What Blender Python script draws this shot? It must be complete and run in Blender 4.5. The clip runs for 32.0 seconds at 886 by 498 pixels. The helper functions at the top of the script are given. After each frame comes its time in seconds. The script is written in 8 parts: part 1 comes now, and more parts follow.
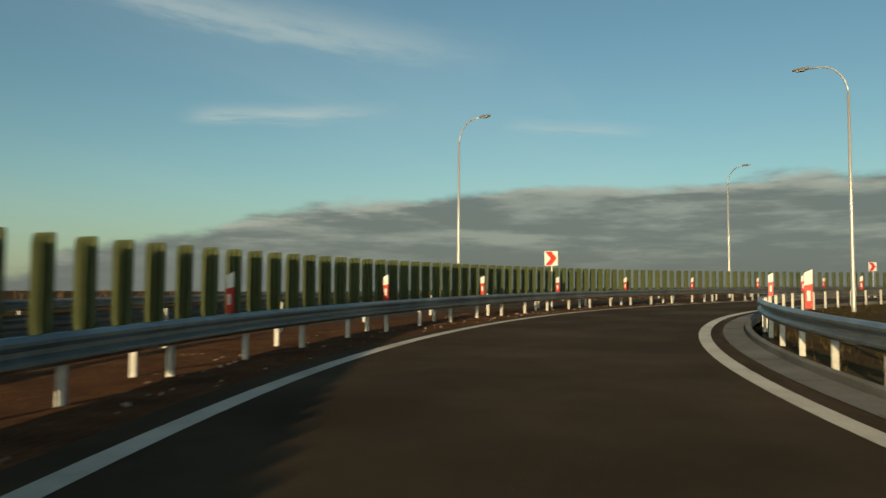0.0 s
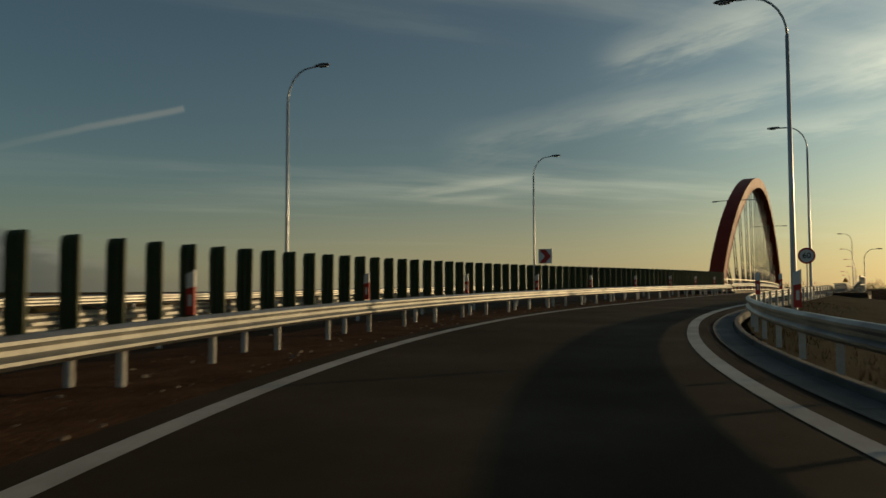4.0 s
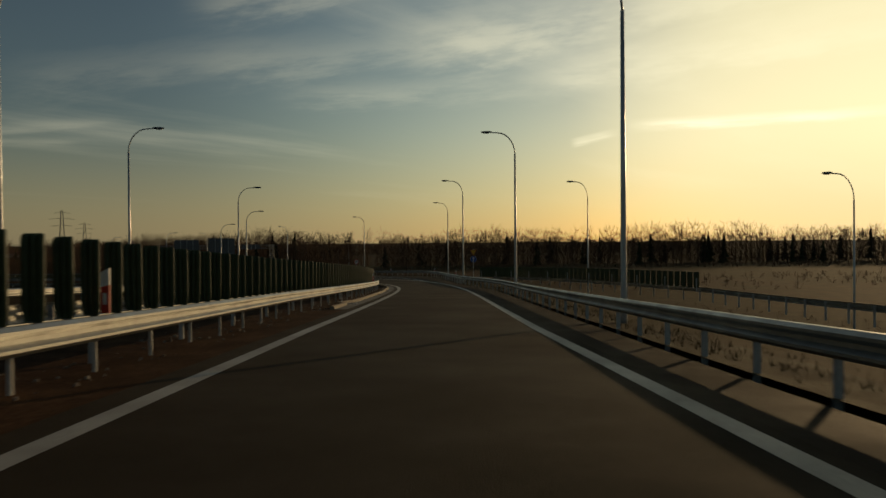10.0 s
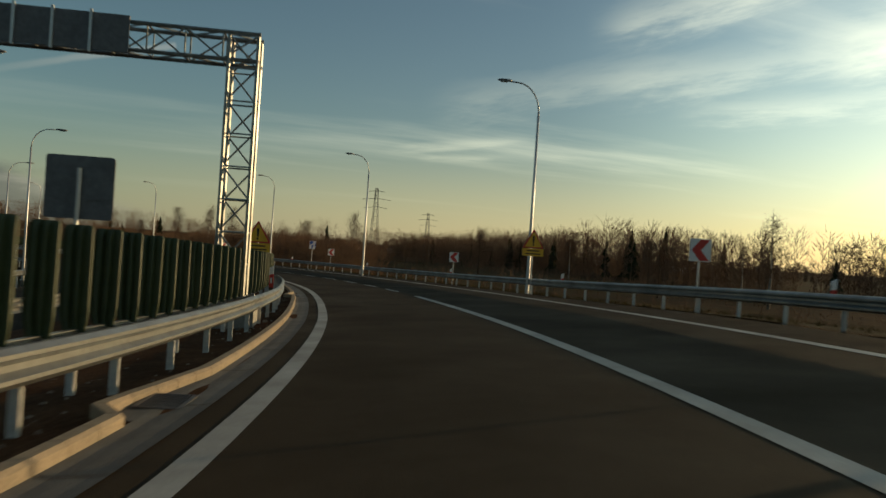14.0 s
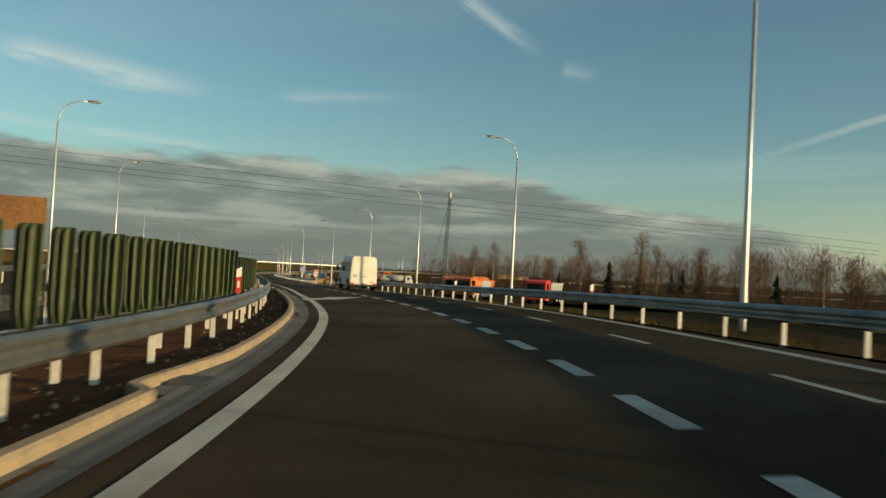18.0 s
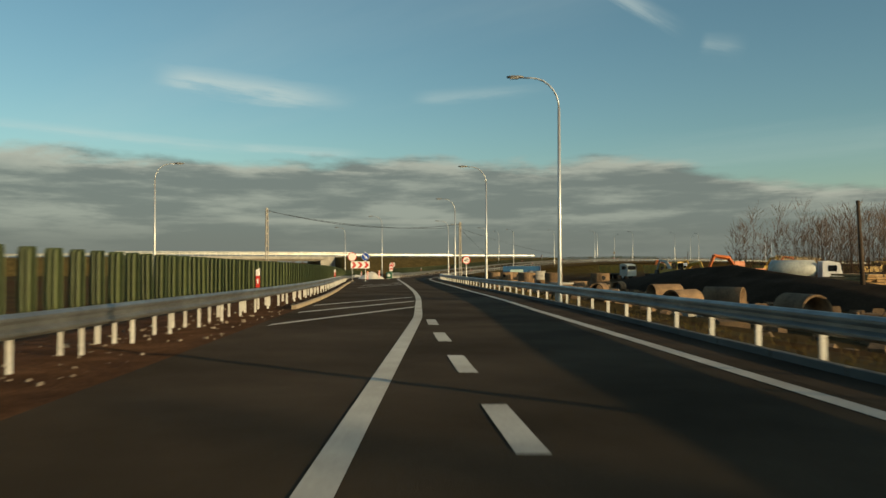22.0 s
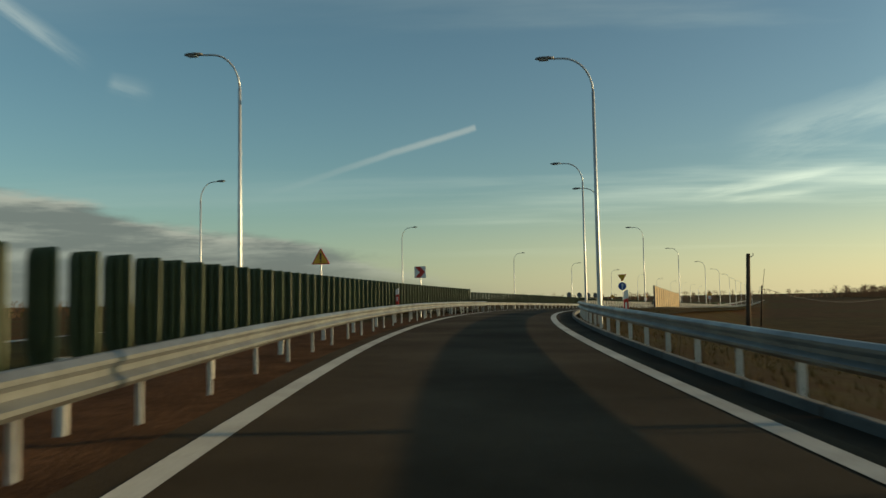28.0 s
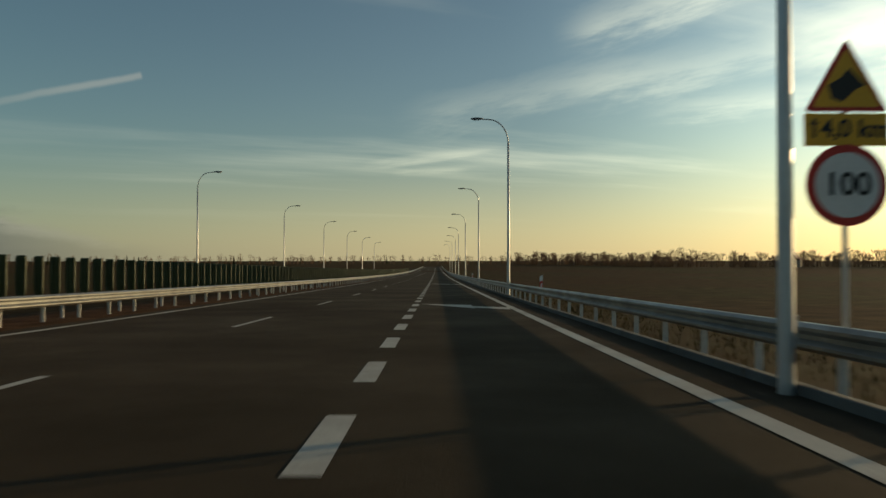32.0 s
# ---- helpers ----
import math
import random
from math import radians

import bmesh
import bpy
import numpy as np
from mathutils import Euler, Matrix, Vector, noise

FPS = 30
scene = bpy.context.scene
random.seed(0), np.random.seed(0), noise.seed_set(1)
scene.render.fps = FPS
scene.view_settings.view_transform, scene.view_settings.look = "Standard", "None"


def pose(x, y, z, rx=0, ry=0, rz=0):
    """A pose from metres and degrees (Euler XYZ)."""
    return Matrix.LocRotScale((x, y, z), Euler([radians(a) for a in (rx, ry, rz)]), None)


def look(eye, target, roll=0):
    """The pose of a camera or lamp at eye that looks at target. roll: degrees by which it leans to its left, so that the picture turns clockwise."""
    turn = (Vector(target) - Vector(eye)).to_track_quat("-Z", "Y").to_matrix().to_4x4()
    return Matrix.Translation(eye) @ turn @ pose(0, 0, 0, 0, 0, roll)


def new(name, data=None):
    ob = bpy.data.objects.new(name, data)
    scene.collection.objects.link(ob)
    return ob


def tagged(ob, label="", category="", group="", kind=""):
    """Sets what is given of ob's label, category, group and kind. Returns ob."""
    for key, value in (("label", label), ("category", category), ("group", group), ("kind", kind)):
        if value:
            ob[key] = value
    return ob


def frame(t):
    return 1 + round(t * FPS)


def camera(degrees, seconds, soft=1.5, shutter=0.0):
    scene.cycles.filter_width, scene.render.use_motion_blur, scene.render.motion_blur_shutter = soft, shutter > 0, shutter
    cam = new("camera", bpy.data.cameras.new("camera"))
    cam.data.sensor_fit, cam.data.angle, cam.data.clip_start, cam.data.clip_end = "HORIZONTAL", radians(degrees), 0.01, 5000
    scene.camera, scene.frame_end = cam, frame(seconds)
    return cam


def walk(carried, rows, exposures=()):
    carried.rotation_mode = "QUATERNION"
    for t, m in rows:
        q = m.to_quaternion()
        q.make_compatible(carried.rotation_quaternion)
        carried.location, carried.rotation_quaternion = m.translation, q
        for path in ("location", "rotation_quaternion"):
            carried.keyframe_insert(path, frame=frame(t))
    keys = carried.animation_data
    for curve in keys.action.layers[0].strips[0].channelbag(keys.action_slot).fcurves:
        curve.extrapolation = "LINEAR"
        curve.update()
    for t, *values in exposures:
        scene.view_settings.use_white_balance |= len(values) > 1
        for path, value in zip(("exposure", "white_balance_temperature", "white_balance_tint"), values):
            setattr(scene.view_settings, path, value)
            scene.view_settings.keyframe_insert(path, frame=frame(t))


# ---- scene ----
cam = camera(60.55, 32.0, soft=1.5, shutter=0.1)

# the drive: seconds, place of the eye, heading, pitch and lean in degrees
DRIVE = [
    (0.0, (0.00, 0.00, 0.00), (-115.99, 3.14, 0.22)), (0.5, (-14.66, -4.70, 0.27), (-98.60, 3.18, 0.31)), 
    (1.0, (-30.21, -4.77, 0.51), (-81.03, 2.87, 0.08)), (1.5, (-45.16, -0.24, 0.71), (-64.43, 2.61, -0.14)), 
    (2.0, (-58.22, 8.22, 0.90), (-48.69, 2.61, -0.21)), (2.5, (-68.31, 19.87, 1.09), (-32.00, 2.42, -0.18)), 
    (3.0, (-74.56, 33.86, 1.30), (-15.06, 2.73, -0.16)), (3.5, (-76.43, 49.05, 1.53), (2.00, 2.92, -0.18)), 
    (4.0, (-73.73, 64.08, 1.77), (19.37, 2.99, -0.24)), (4.5, (-66.73, 77.54, 2.01), (36.27, 2.96, -0.31)), 
    (5.0, (-56.49, 88.49, 2.21), (49.64, 2.70, -0.31)), (5.5, (-45.22, 97.90, 2.35), (50.52, 2.42, -0.48)), 
    (6.0, (-34.32, 107.08, 2.44), (50.16, 2.44, -0.57)), (6.5, (-23.80, 116.06, 2.50), (49.77, 2.38, -0.44)), 
    (7.0, (-13.74, 124.95, 2.49), (48.19, 1.98, -0.31)), (7.5, (-4.19, 133.91, 2.38), (46.55, 1.33, -0.38)), 
    (8.0, (5.16, 142.89, 2.14), (46.90, 0.73, -0.54)), (8.5, (14.66, 151.89, 1.77), (47.30, 0.14, -0.58)), 
    (9.0, (24.46, 160.93, 1.28), (48.30, -0.35, -0.72)), (9.5, (34.58, 169.97, 0.72), (49.07, -0.57, -0.61)), 
    (10.0, (45.01, 179.10, 0.11), (49.55, -0.60, -0.47)), (10.5, (55.84, 188.43, -0.53), (49.88, -0.56, -0.50)), 
    (11.0, (67.09, 198.08, -1.17), (49.73, -0.45, -0.52)), (11.5, (78.58, 208.11, -1.79), (48.78, -0.27, -0.01)), 
    (12.0, (89.99, 218.72, -2.37), (46.10, -0.07, 1.00)), (12.5, (100.91, 230.24, -2.96), (41.55, -0.05, 2.16)), 
    (13.0, (110.82, 242.88, -3.58), (35.43, -0.13, 3.15)), (13.5, (119.20, 256.63, -4.19), (28.14, -0.27, 3.70)), 
    (14.0, (125.65, 271.22, -4.78), (20.60, -0.09, 3.75)), (14.5, (130.15, 286.39, -5.31), (13.67, 0.12, 3.81)), 
    (15.0, (133.17, 301.85, -5.80), (9.48, 0.33, 3.10)), (15.5, (134.78, 317.44, -6.24), (2.97, 0.52, 2.49)), 
    (16.0, (134.35, 333.07, -6.63), (-5.33, 0.66, 2.30)), (16.5, (131.63, 348.50, -6.95), (-13.57, 0.83, 2.47)), 
    (17.0, (126.85, 363.54, -7.18), (-20.35, 1.45, 2.56)), (17.5, (120.24, 378.11, -7.31), (-27.26, 1.73, 2.81)), 
    (18.0, (111.72, 392.10, -7.41), (-34.49, 1.70, 2.99)), (18.5, (101.07, 405.19, -7.50), (-42.74, 1.74, 2.29)), 
    (19.0, (88.34, 417.08, -7.64), (-49.57, 1.74, 1.03)), (19.5, (74.33, 428.40, -7.82), (-50.95, 1.82, -0.15)), 
    (20.0, (59.83, 440.06, -8.07), (-50.27, 1.67, -0.76)), (20.5, (45.15, 452.29, -8.39), (-49.16, 1.44, -1.08)), 
    (21.0, (30.57, 464.88, -8.73), (-48.24, 1.19, -0.94)), (21.5, (16.23, 477.73, -9.03), (-46.95, 1.07, -0.46)), 
    (22.0, (2.27, 490.98, -9.29), (-45.19, 0.98, -0.17)), (22.5, (-11.46, 504.48, -9.53), (-45.15, 0.97, -0.25)), 
    (23.0, (-25.53, 517.63, -9.75), (-47.81, 0.97, -0.39)), (23.5, (-40.01, 530.30, -9.94), (-48.62, 1.31, -0.54)), 
    (24.0, (-54.58, 542.87, -10.12), (-48.59, 1.29, -0.68)), (24.5, (-68.94, 555.72, -10.32), (-46.39, 1.31, -0.57)), 
    (25.0, (-82.44, 569.43, -10.49), (-41.52, 1.65, -0.45)), (25.5, (-94.63, 584.31, -10.54), (-36.07, 2.17, -0.43)), 
    (26.0, (-105.34, 600.29, -10.39), (-30.54, 2.82, -0.53)), (26.5, (-114.36, 617.28, -10.00), (-24.27, 3.53, -0.72)), 
    (27.0, (-121.25, 635.21, -9.42), (-16.66, 4.37, -0.88)), (27.5, (-125.68, 653.77, -8.82), (-9.21, 4.40, -1.01)), 
    (28.0, (-127.70, 672.58, -8.35), (-2.28, 3.80, -1.05)), (28.5, (-127.78, 691.55, -8.09), (2.71, 3.10, -0.68)), 
    (29.0, (-126.10, 710.65, -8.02), (9.05, 2.38, -0.57)), (29.5, (-122.18, 729.49, -8.11), (15.86, 1.67, -0.37)), 
    (30.0, (-116.21, 747.76, -8.33), (20.84, 1.19, -0.45)), (30.5, (-109.29, 765.65, -8.62), (22.10, 0.84, -0.29)), 
    (31.0, (-102.09, 783.44, -8.95), (22.87, 0.79, -0.15)), (31.5, (-94.81, 801.25, -9.28), (22.45, 0.80, -0.11)), 
    (32.0, (-87.67, 819.14, -9.62), (22.10, 0.88, -0.04)), 
]

walk(cam, [(t, look(e, (e[0] + math.sin(radians(a)) * math.cos(radians(p)), e[1] + math.cos(radians(a)) * math.cos(radians(p)),
                       e[2] + math.sin(radians(p))), r)) for t, e, (a, p, r) in DRIVE],
     exposures=[(0.0, 0.1, 6500, -4), (2.5, 0.15, 6500, -4), (4.5, -1.33, 7000, 4), (6.0, -1.68, 7100, 6), (9.0, -1.48, 7050, 5), (12.0, -1.27, 7100, 3), (14.0, -0.17, 6800, 0), (17.0, 0.5, 6500, -4), (19.0, 0.2, 6500, -5), (24.0, 0.35, 6500, -4), (28.0, 0.25, 6500, -6), (30.0, -0.25, 6800, -2), (31.0, 0.03, 6900, -1), (32.0, -0.15, 6800, 0)])

# ---- light ----
SUN_AZ, SUN_EL = 83.0, 8.6
sun = new("sun", bpy.data.lights.new("sun", "SUN"))
sun.data.energy, sun.data.angle, sun.data.color = 5.0, radians(0.6), (1.0, 0.69, 0.39)
sun.matrix_world = look((1000 * math.sin(radians(SUN_AZ)), 1000 * math.cos(radians(SUN_AZ)), 1000 * math.tan(radians(SUN_EL))), (0, 0, 0))


def sky_world():
    """Low winter sun, a thin veil of cirrus, a grey bank of cloud away from the sun and one vapour trail."""
    world = bpy.data.worlds.new("sky")
    world.use_nodes = True
    scene.world = world
    nt = world.node_tree
    nt.nodes.clear()
    add, link = nt.nodes.new, nt.links.new

    def math_node(op, a, b=None, c=None, clamp=False):
        n = add("ShaderNodeMath")
        n.operation, n.use_clamp = op, clamp
        for i, v in enumerate((a, b, c)):
            if v is None:
                continue
            if isinstance(v, (int, float)):
                n.inputs[i].default_value = v
            else:
                link(v, n.inputs[i])
        return n.outputs[0]

    def smooth(v, lo, hi):
        n = add("ShaderNodeMapRange")
        n.interpolation_type = "SMOOTHSTEP"
        link(v, n.inputs[0])
        n.inputs[1].default_value, n.inputs[2].default_value = lo, hi
        return n.outputs[0]

    def dot(v, az, el=0.0):
        n = add("ShaderNodeVectorMath")
        n.operation = "DOT_PRODUCT"
        link(v, n.inputs[0])
        a, e = radians(az), radians(el)
        n.inputs[1].default_value = (math.sin(a) * math.cos(e), math.cos(a) * math.cos(e), math.sin(e))
        return n.outputs["Value"]

    def cloud_noise(vec, scale, detail, rough, sx=1, sy=1, sz=1, off=0.0):
        m = add("ShaderNodeMapping")
        link(vec, m.inputs[0])
        m.inputs["Location"].default_value = (off, off * 0.7, off * 1.3)
        m.inputs["Scale"].default_value = (sx, sy, sz)
        n = add("ShaderNodeTexNoise")
        link(m.outputs[0], n.inputs["Vector"])
        n.inputs["Scale"].default_value, n.inputs["Detail"].default_value, n.inputs["Roughness"].default_value = scale, detail, rough
        return n.outputs[0]

    def mix(fac, a, b, mode="MIX"):
        n = add("ShaderNodeMix")
        n.data_type, n.blend_type = "RGBA", mode
        link(fac, n.inputs[0]) if not isinstance(fac, float) else setattr(n.inputs[0], "default_value", fac)
        for s, v in ((n.inputs[6], a), (n.inputs[7], b)):
            if isinstance(v, tuple):
                s.default_value = (*v, 1)
            else:
                link(v, s)
        return n.outputs[2]

    coord = add("ShaderNodeTexCoord").outputs["Generated"]
    sky = add("ShaderNodeTexSky")
    sky.sky_type, sky.sun_disc = "NISHITA", False
    sky.sun_elevation, sky.sun_rotation = radians(SUN_EL), radians(SUN_AZ)
    sky.altitude, sky.air_density, sky.dust_density, sky.ozone_density = 100, 1.0, 0.7, 1.6
    sep = add("ShaderNodeSeparateXYZ")
    link(coord, sep.inputs[0])
    z = sep.outputs[2]
    toward = dot(coord, SUN_AZ, SUN_EL)
    # plane of the high cloud: direction over its height
    high = add("ShaderNodeVectorMath")
    high.operation = "SCALE"
    link(coord, high.inputs[0])
    link(math_node("DIVIDE", 1.0, math_node("MAXIMUM", math_node("ADD", z, 0.05), 0.03)), high.inputs["Scale"])
    colour = mix(smooth(toward, 0.5, -0.2), sky.outputs[0], (0.97, 1.06, 1.06), "MULTIPLY")
    colour = mix(smooth(toward, 0.55, 0.97), colour, (2.25, 2.15, 1.9), "MULTIPLY")
    colour = mix(math_node("MULTIPLY", smooth(toward, 0.91, 1.0), 0.85), colour, (25.5, 23.6, 15.8))
    # haze at the horizon
    colour = mix(math_node("MULTIPLY", smooth(z, 0.16, -0.02), 0.55), colour, mix(smooth(toward, -0.4, 0.98), (2.7, 3.0, 2.8), (10.4, 8.4, 5.2)))
    # compass bearing and height in degrees
    az = math_node("MULTIPLY", math_node("ARCTAN2", sep.outputs[0], sep.outputs[1]), 57.2958)
    el = math_node("MULTIPLY", math_node("ARCSINE", z), 57.2958)
    # thin veil of cirrus, thicker towards the sun
    veil = cloud_noise(high.outputs[0], 0.55, 7, 0.55, 0.35, 1.15, 1, 3.0)
    fine = cloud_noise(high.outputs[0], 1.9, 6, 0.6, 0.3, 1.3, 1, 9.0)
    streak = math_node("MULTIPLY", smooth(veil, 0.47, 0.74), math_node("ADD", math_node("MULTIPLY", fine, 0.9), 0.35))
    streak = math_node("MULTIPLY", streak, math_node("ADD", math_node("MULTIPLY", smooth(toward, -0.2, 0.9), 0.12), 0.12))
    streak = math_node("MULTIPLY", streak, smooth(z, 0.03, 0.12), clamp=True)
    bright = mix(smooth(toward, -0.2, 0.95), (5.2, 5.4, 5.3), (33.0, 30.5, 23.0))
    colour = mix(streak, colour, bright)
    # single wisps: bearing and height of both ends, half width, strength
    feather = math_node("SUBTRACT", cloud_noise(coord, 9.0, 7, 0.62, 1, 1, 5.0, 17.0), 0.5)
    for a0, e0, a1, e1, half, strong in ((-66.5, 13.2, -51, 11.9, 1.05, 0.62), (-80, 9.2, -55, 8.2, 0.5, 0.34), (-61, 8.4, -50, 8.1, 0.4, 0.42), (-48, 12.2, -36, 12.9, 0.6, 0.22),
                                         (62.5, 8.25, 84, 8.2, 0.5, 1.0), (59.0, 7.1, 63.0, 7.9, 0.4, 0.6), (30, 12.0, 58, 16.0, 2.0, 0.10), (44, 14.2, 84, 18.6, 2.8, 0.24), (54, 12.0, 90, 14.4, 2.2, 0.24), (36, 10.4, 64, 12.0, 1.3, 0.12),
                                         (15.5, 7.05, 29, 8.8, 0.45, 0.10), (18, 6.5, 26, 7.1, 0.35, 0.10), (18, 10.2, 42, 15.2, 1.8, 0.06), (30, 16, 52, 20.8, 2.0, 0.12), (-34.5, 20.5, -27, 15.9, 0.75, 0.4), (-26.5, 15.2, -23, 14.4, 1.0, 0.26),
                                         (-145, 21, -108, 17.2, 1.8, 0.42), (-136, 12.4, -118, 13.6, 0.8, 0.5), (-112, 12.4, -98, 11.4, 0.7, 0.32)):
        da, de = a1 - a0, e1 - e0
        long = math.hypot(da, de)
        run = math_node("ADD", math_node("MULTIPLY", math_node("SUBTRACT", az, a0), da / long ** 2), math_node("MULTIPLY", math_node("SUBTRACT", el, e0), de / long ** 2))
        off = math_node("ADD", math_node("MULTIPLY", math_node("SUBTRACT", az, a0), -de / long), math_node("MULTIPLY", math_node("SUBTRACT", el, e0), da / long))
        grain_at = add("ShaderNodeCombineXYZ")
        link(math_node("MULTIPLY", run, long * 0.16), grain_at.inputs[0])
        link(math_node("MULTIPLY", off, 1.15 / half ** 0.5), grain_at.inputs[1])
        grain_at.inputs[2].default_value = a0 * 0.37
        fibre = cloud_noise(grain_at.outputs[0], 1.0, 8, 0.62)
        off = math_node("ABSOLUTE", math_node("ADD", off, math_node("MULTIPLY", math_node("SUBTRACT", fibre, 0.5), half * 1.8)))
        wisp = math_node("MULTIPLY", smooth(off, half * 1.15, 0.0), math_node("MULTIPLY", smooth(run, 0.0, 0.2), smooth(run, 1.0, 0.5)))
        wisp = math_node("MULTIPLY", math_node("MULTIPLY", wisp, strong), math_node("ADD", math_node("MULTIPLY", smooth(fibre, 0.3, 0.65), 0.75), 0.3), clamp=True)
        colour = mix(wisp, colour, bright)
    # grey bank above the horizon, its top height by bearing
    ridge = add("ShaderNodeValToRGB")
    link(math_node("DIVIDE", math_node("ADD", az, 180.0), 200.0), ridge.inputs[0])
    stops = [(-150, 0.0), (-132, 5.0), (-110, 7.4), (-85, 7.9), (-60, 7.3), (-46, 7.5), (-30, 6.8), (-17, 5.2), (-9, 3.2), (4, 0.0)]
    while len(ridge.color_ramp.elements) < len(stops):
        ridge.color_ramp.elements.new(0.5)
    for e, (bearing, height) in zip(ridge.color_ramp.elements, stops):
        e.position, e.color = (bearing + 180) / 200, (height / 10, height / 10, height / 10, 1)
    edge = cloud_noise(coord, 5.0, 7, 0.58, 1, 1, 3.2, 5.0)
    above = math_node("ADD", math_node("SUBTRACT", el, math_node("MULTIPLY", ridge.outputs[0], 10.0)), math_node("MULTIPLY", math_node("SUBTRACT", edge, 0.5), -4.5))
    bank = math_node("MULTIPLY", math_node("MULTIPLY", smooth(above, 0.5, -0.5), smooth(az, 4.0, -14.0)), 0.94)
    inner = cloud_noise(coord, 6.0, 7, 0.6, 1, 1, 7.0, 14.0)
    grey = mix(smooth(inner, 0.44, 0.66), (1.52, 1.60, 1.55), (2.75, 2.75, 2.5))
    grey = mix(math_node("MULTIPLY", smooth(el, 3.6, 1.2), 0.8), grey, (1.42, 1.46, 1.38))
    stripe = math_node("MULTIPLY", smooth(math_node("ABSOLUTE", math_node("ADD", math_node("SUBTRACT", el, 3.05), math_node("MULTIPLY", feather, 0.5))), 0.34, 0.05), math_node("MULTIPLY", smooth(az, -66.0, -57.0), smooth(az, -36.0, -46.0)))
    grey = mix(math_node("MULTIPLY", stripe, 0.55), grey, (3.3, 3.2, 2.85))
    rim = math_node("MULTIPLY", smooth(above, -1.3, -0.2), smooth(inner, 0.4, 0.6))
    grey = mix(math_node("MULTIPLY", rim, 0.6), grey, (4.4, 4.1, 3.6))
    colour = mix(bank, colour, grey)
    # vapour trail: a thin band along a great circle, from one azimuth to the next
    a0 = Vector((math.sin(radians(0.5)) * math.cos(radians(12.9)), math.cos(radians(0.5)) * math.cos(radians(12.9)), math.sin(radians(12.9))))
    a1 = Vector((math.sin(radians(-23)) * math.cos(radians(5.3)), math.cos(radians(-23)) * math.cos(radians(5.3)), math.sin(radians(5.3))))
    pole = a0.cross(a1).normalized()
    n = add("ShaderNodeVectorMath")
    n.operation = "DOT_PRODUCT"
    wob = add("ShaderNodeVectorMath")
    link(coord, wob.inputs[0])
    link(coord, n.inputs[0])
    n.inputs[1].default_value = pole
    across = math_node("ABSOLUTE", math_node("ADD", n.outputs["Value"], math_node("MULTIPLY", math_node("SUBTRACT", cloud_noise(coord, 14, 4, 0.6), 0.5), 0.006)))
    along = smooth(dot(coord, -23.0, 5.3), 0.91, 0.965)
    tipped = smooth(dot(coord, 0.5, 12.9), 0.88, 0.965)
    side = n = add("ShaderNodeVectorMath")
    side.operation = "DOT_PRODUCT"
    link(coord, side.inputs[0])
    side.inputs[1].default_value = pole.cross(a0).normalized()
    ends = math_node("MULTIPLY", smooth(math_node("ABSOLUTE", side.outputs["Value"]), 0.0, 0.004), tipped)
    sgn = 1.0 if a1.dot(pole.cross(a0)) > 0 else -1.0
    ends = math_node("MULTIPLY", ends, smooth(math_node("MULTIPLY", side.outputs["Value"], sgn), -0.002, 0.004))
    trail = math_node("MULTIPLY", math_node("MULTIPLY", smooth(across, 0.0062, 0.001), math_node("MULTIPLY", ends, smooth(dot(coord, -23.0, 5.3), 0.999, 0.93))), 0.30)
    colour = mix(trail, colour, (6.2, 5.8, 5.3))
    back = add("ShaderNodeBackground")
    link(colour, back.inputs[0])
    back.inputs[1].default_value = 0.1
    out = add("ShaderNodeOutputWorld")
    link(back.outputs[0], out.inputs[0])


sky_world()

# ---- materials ----


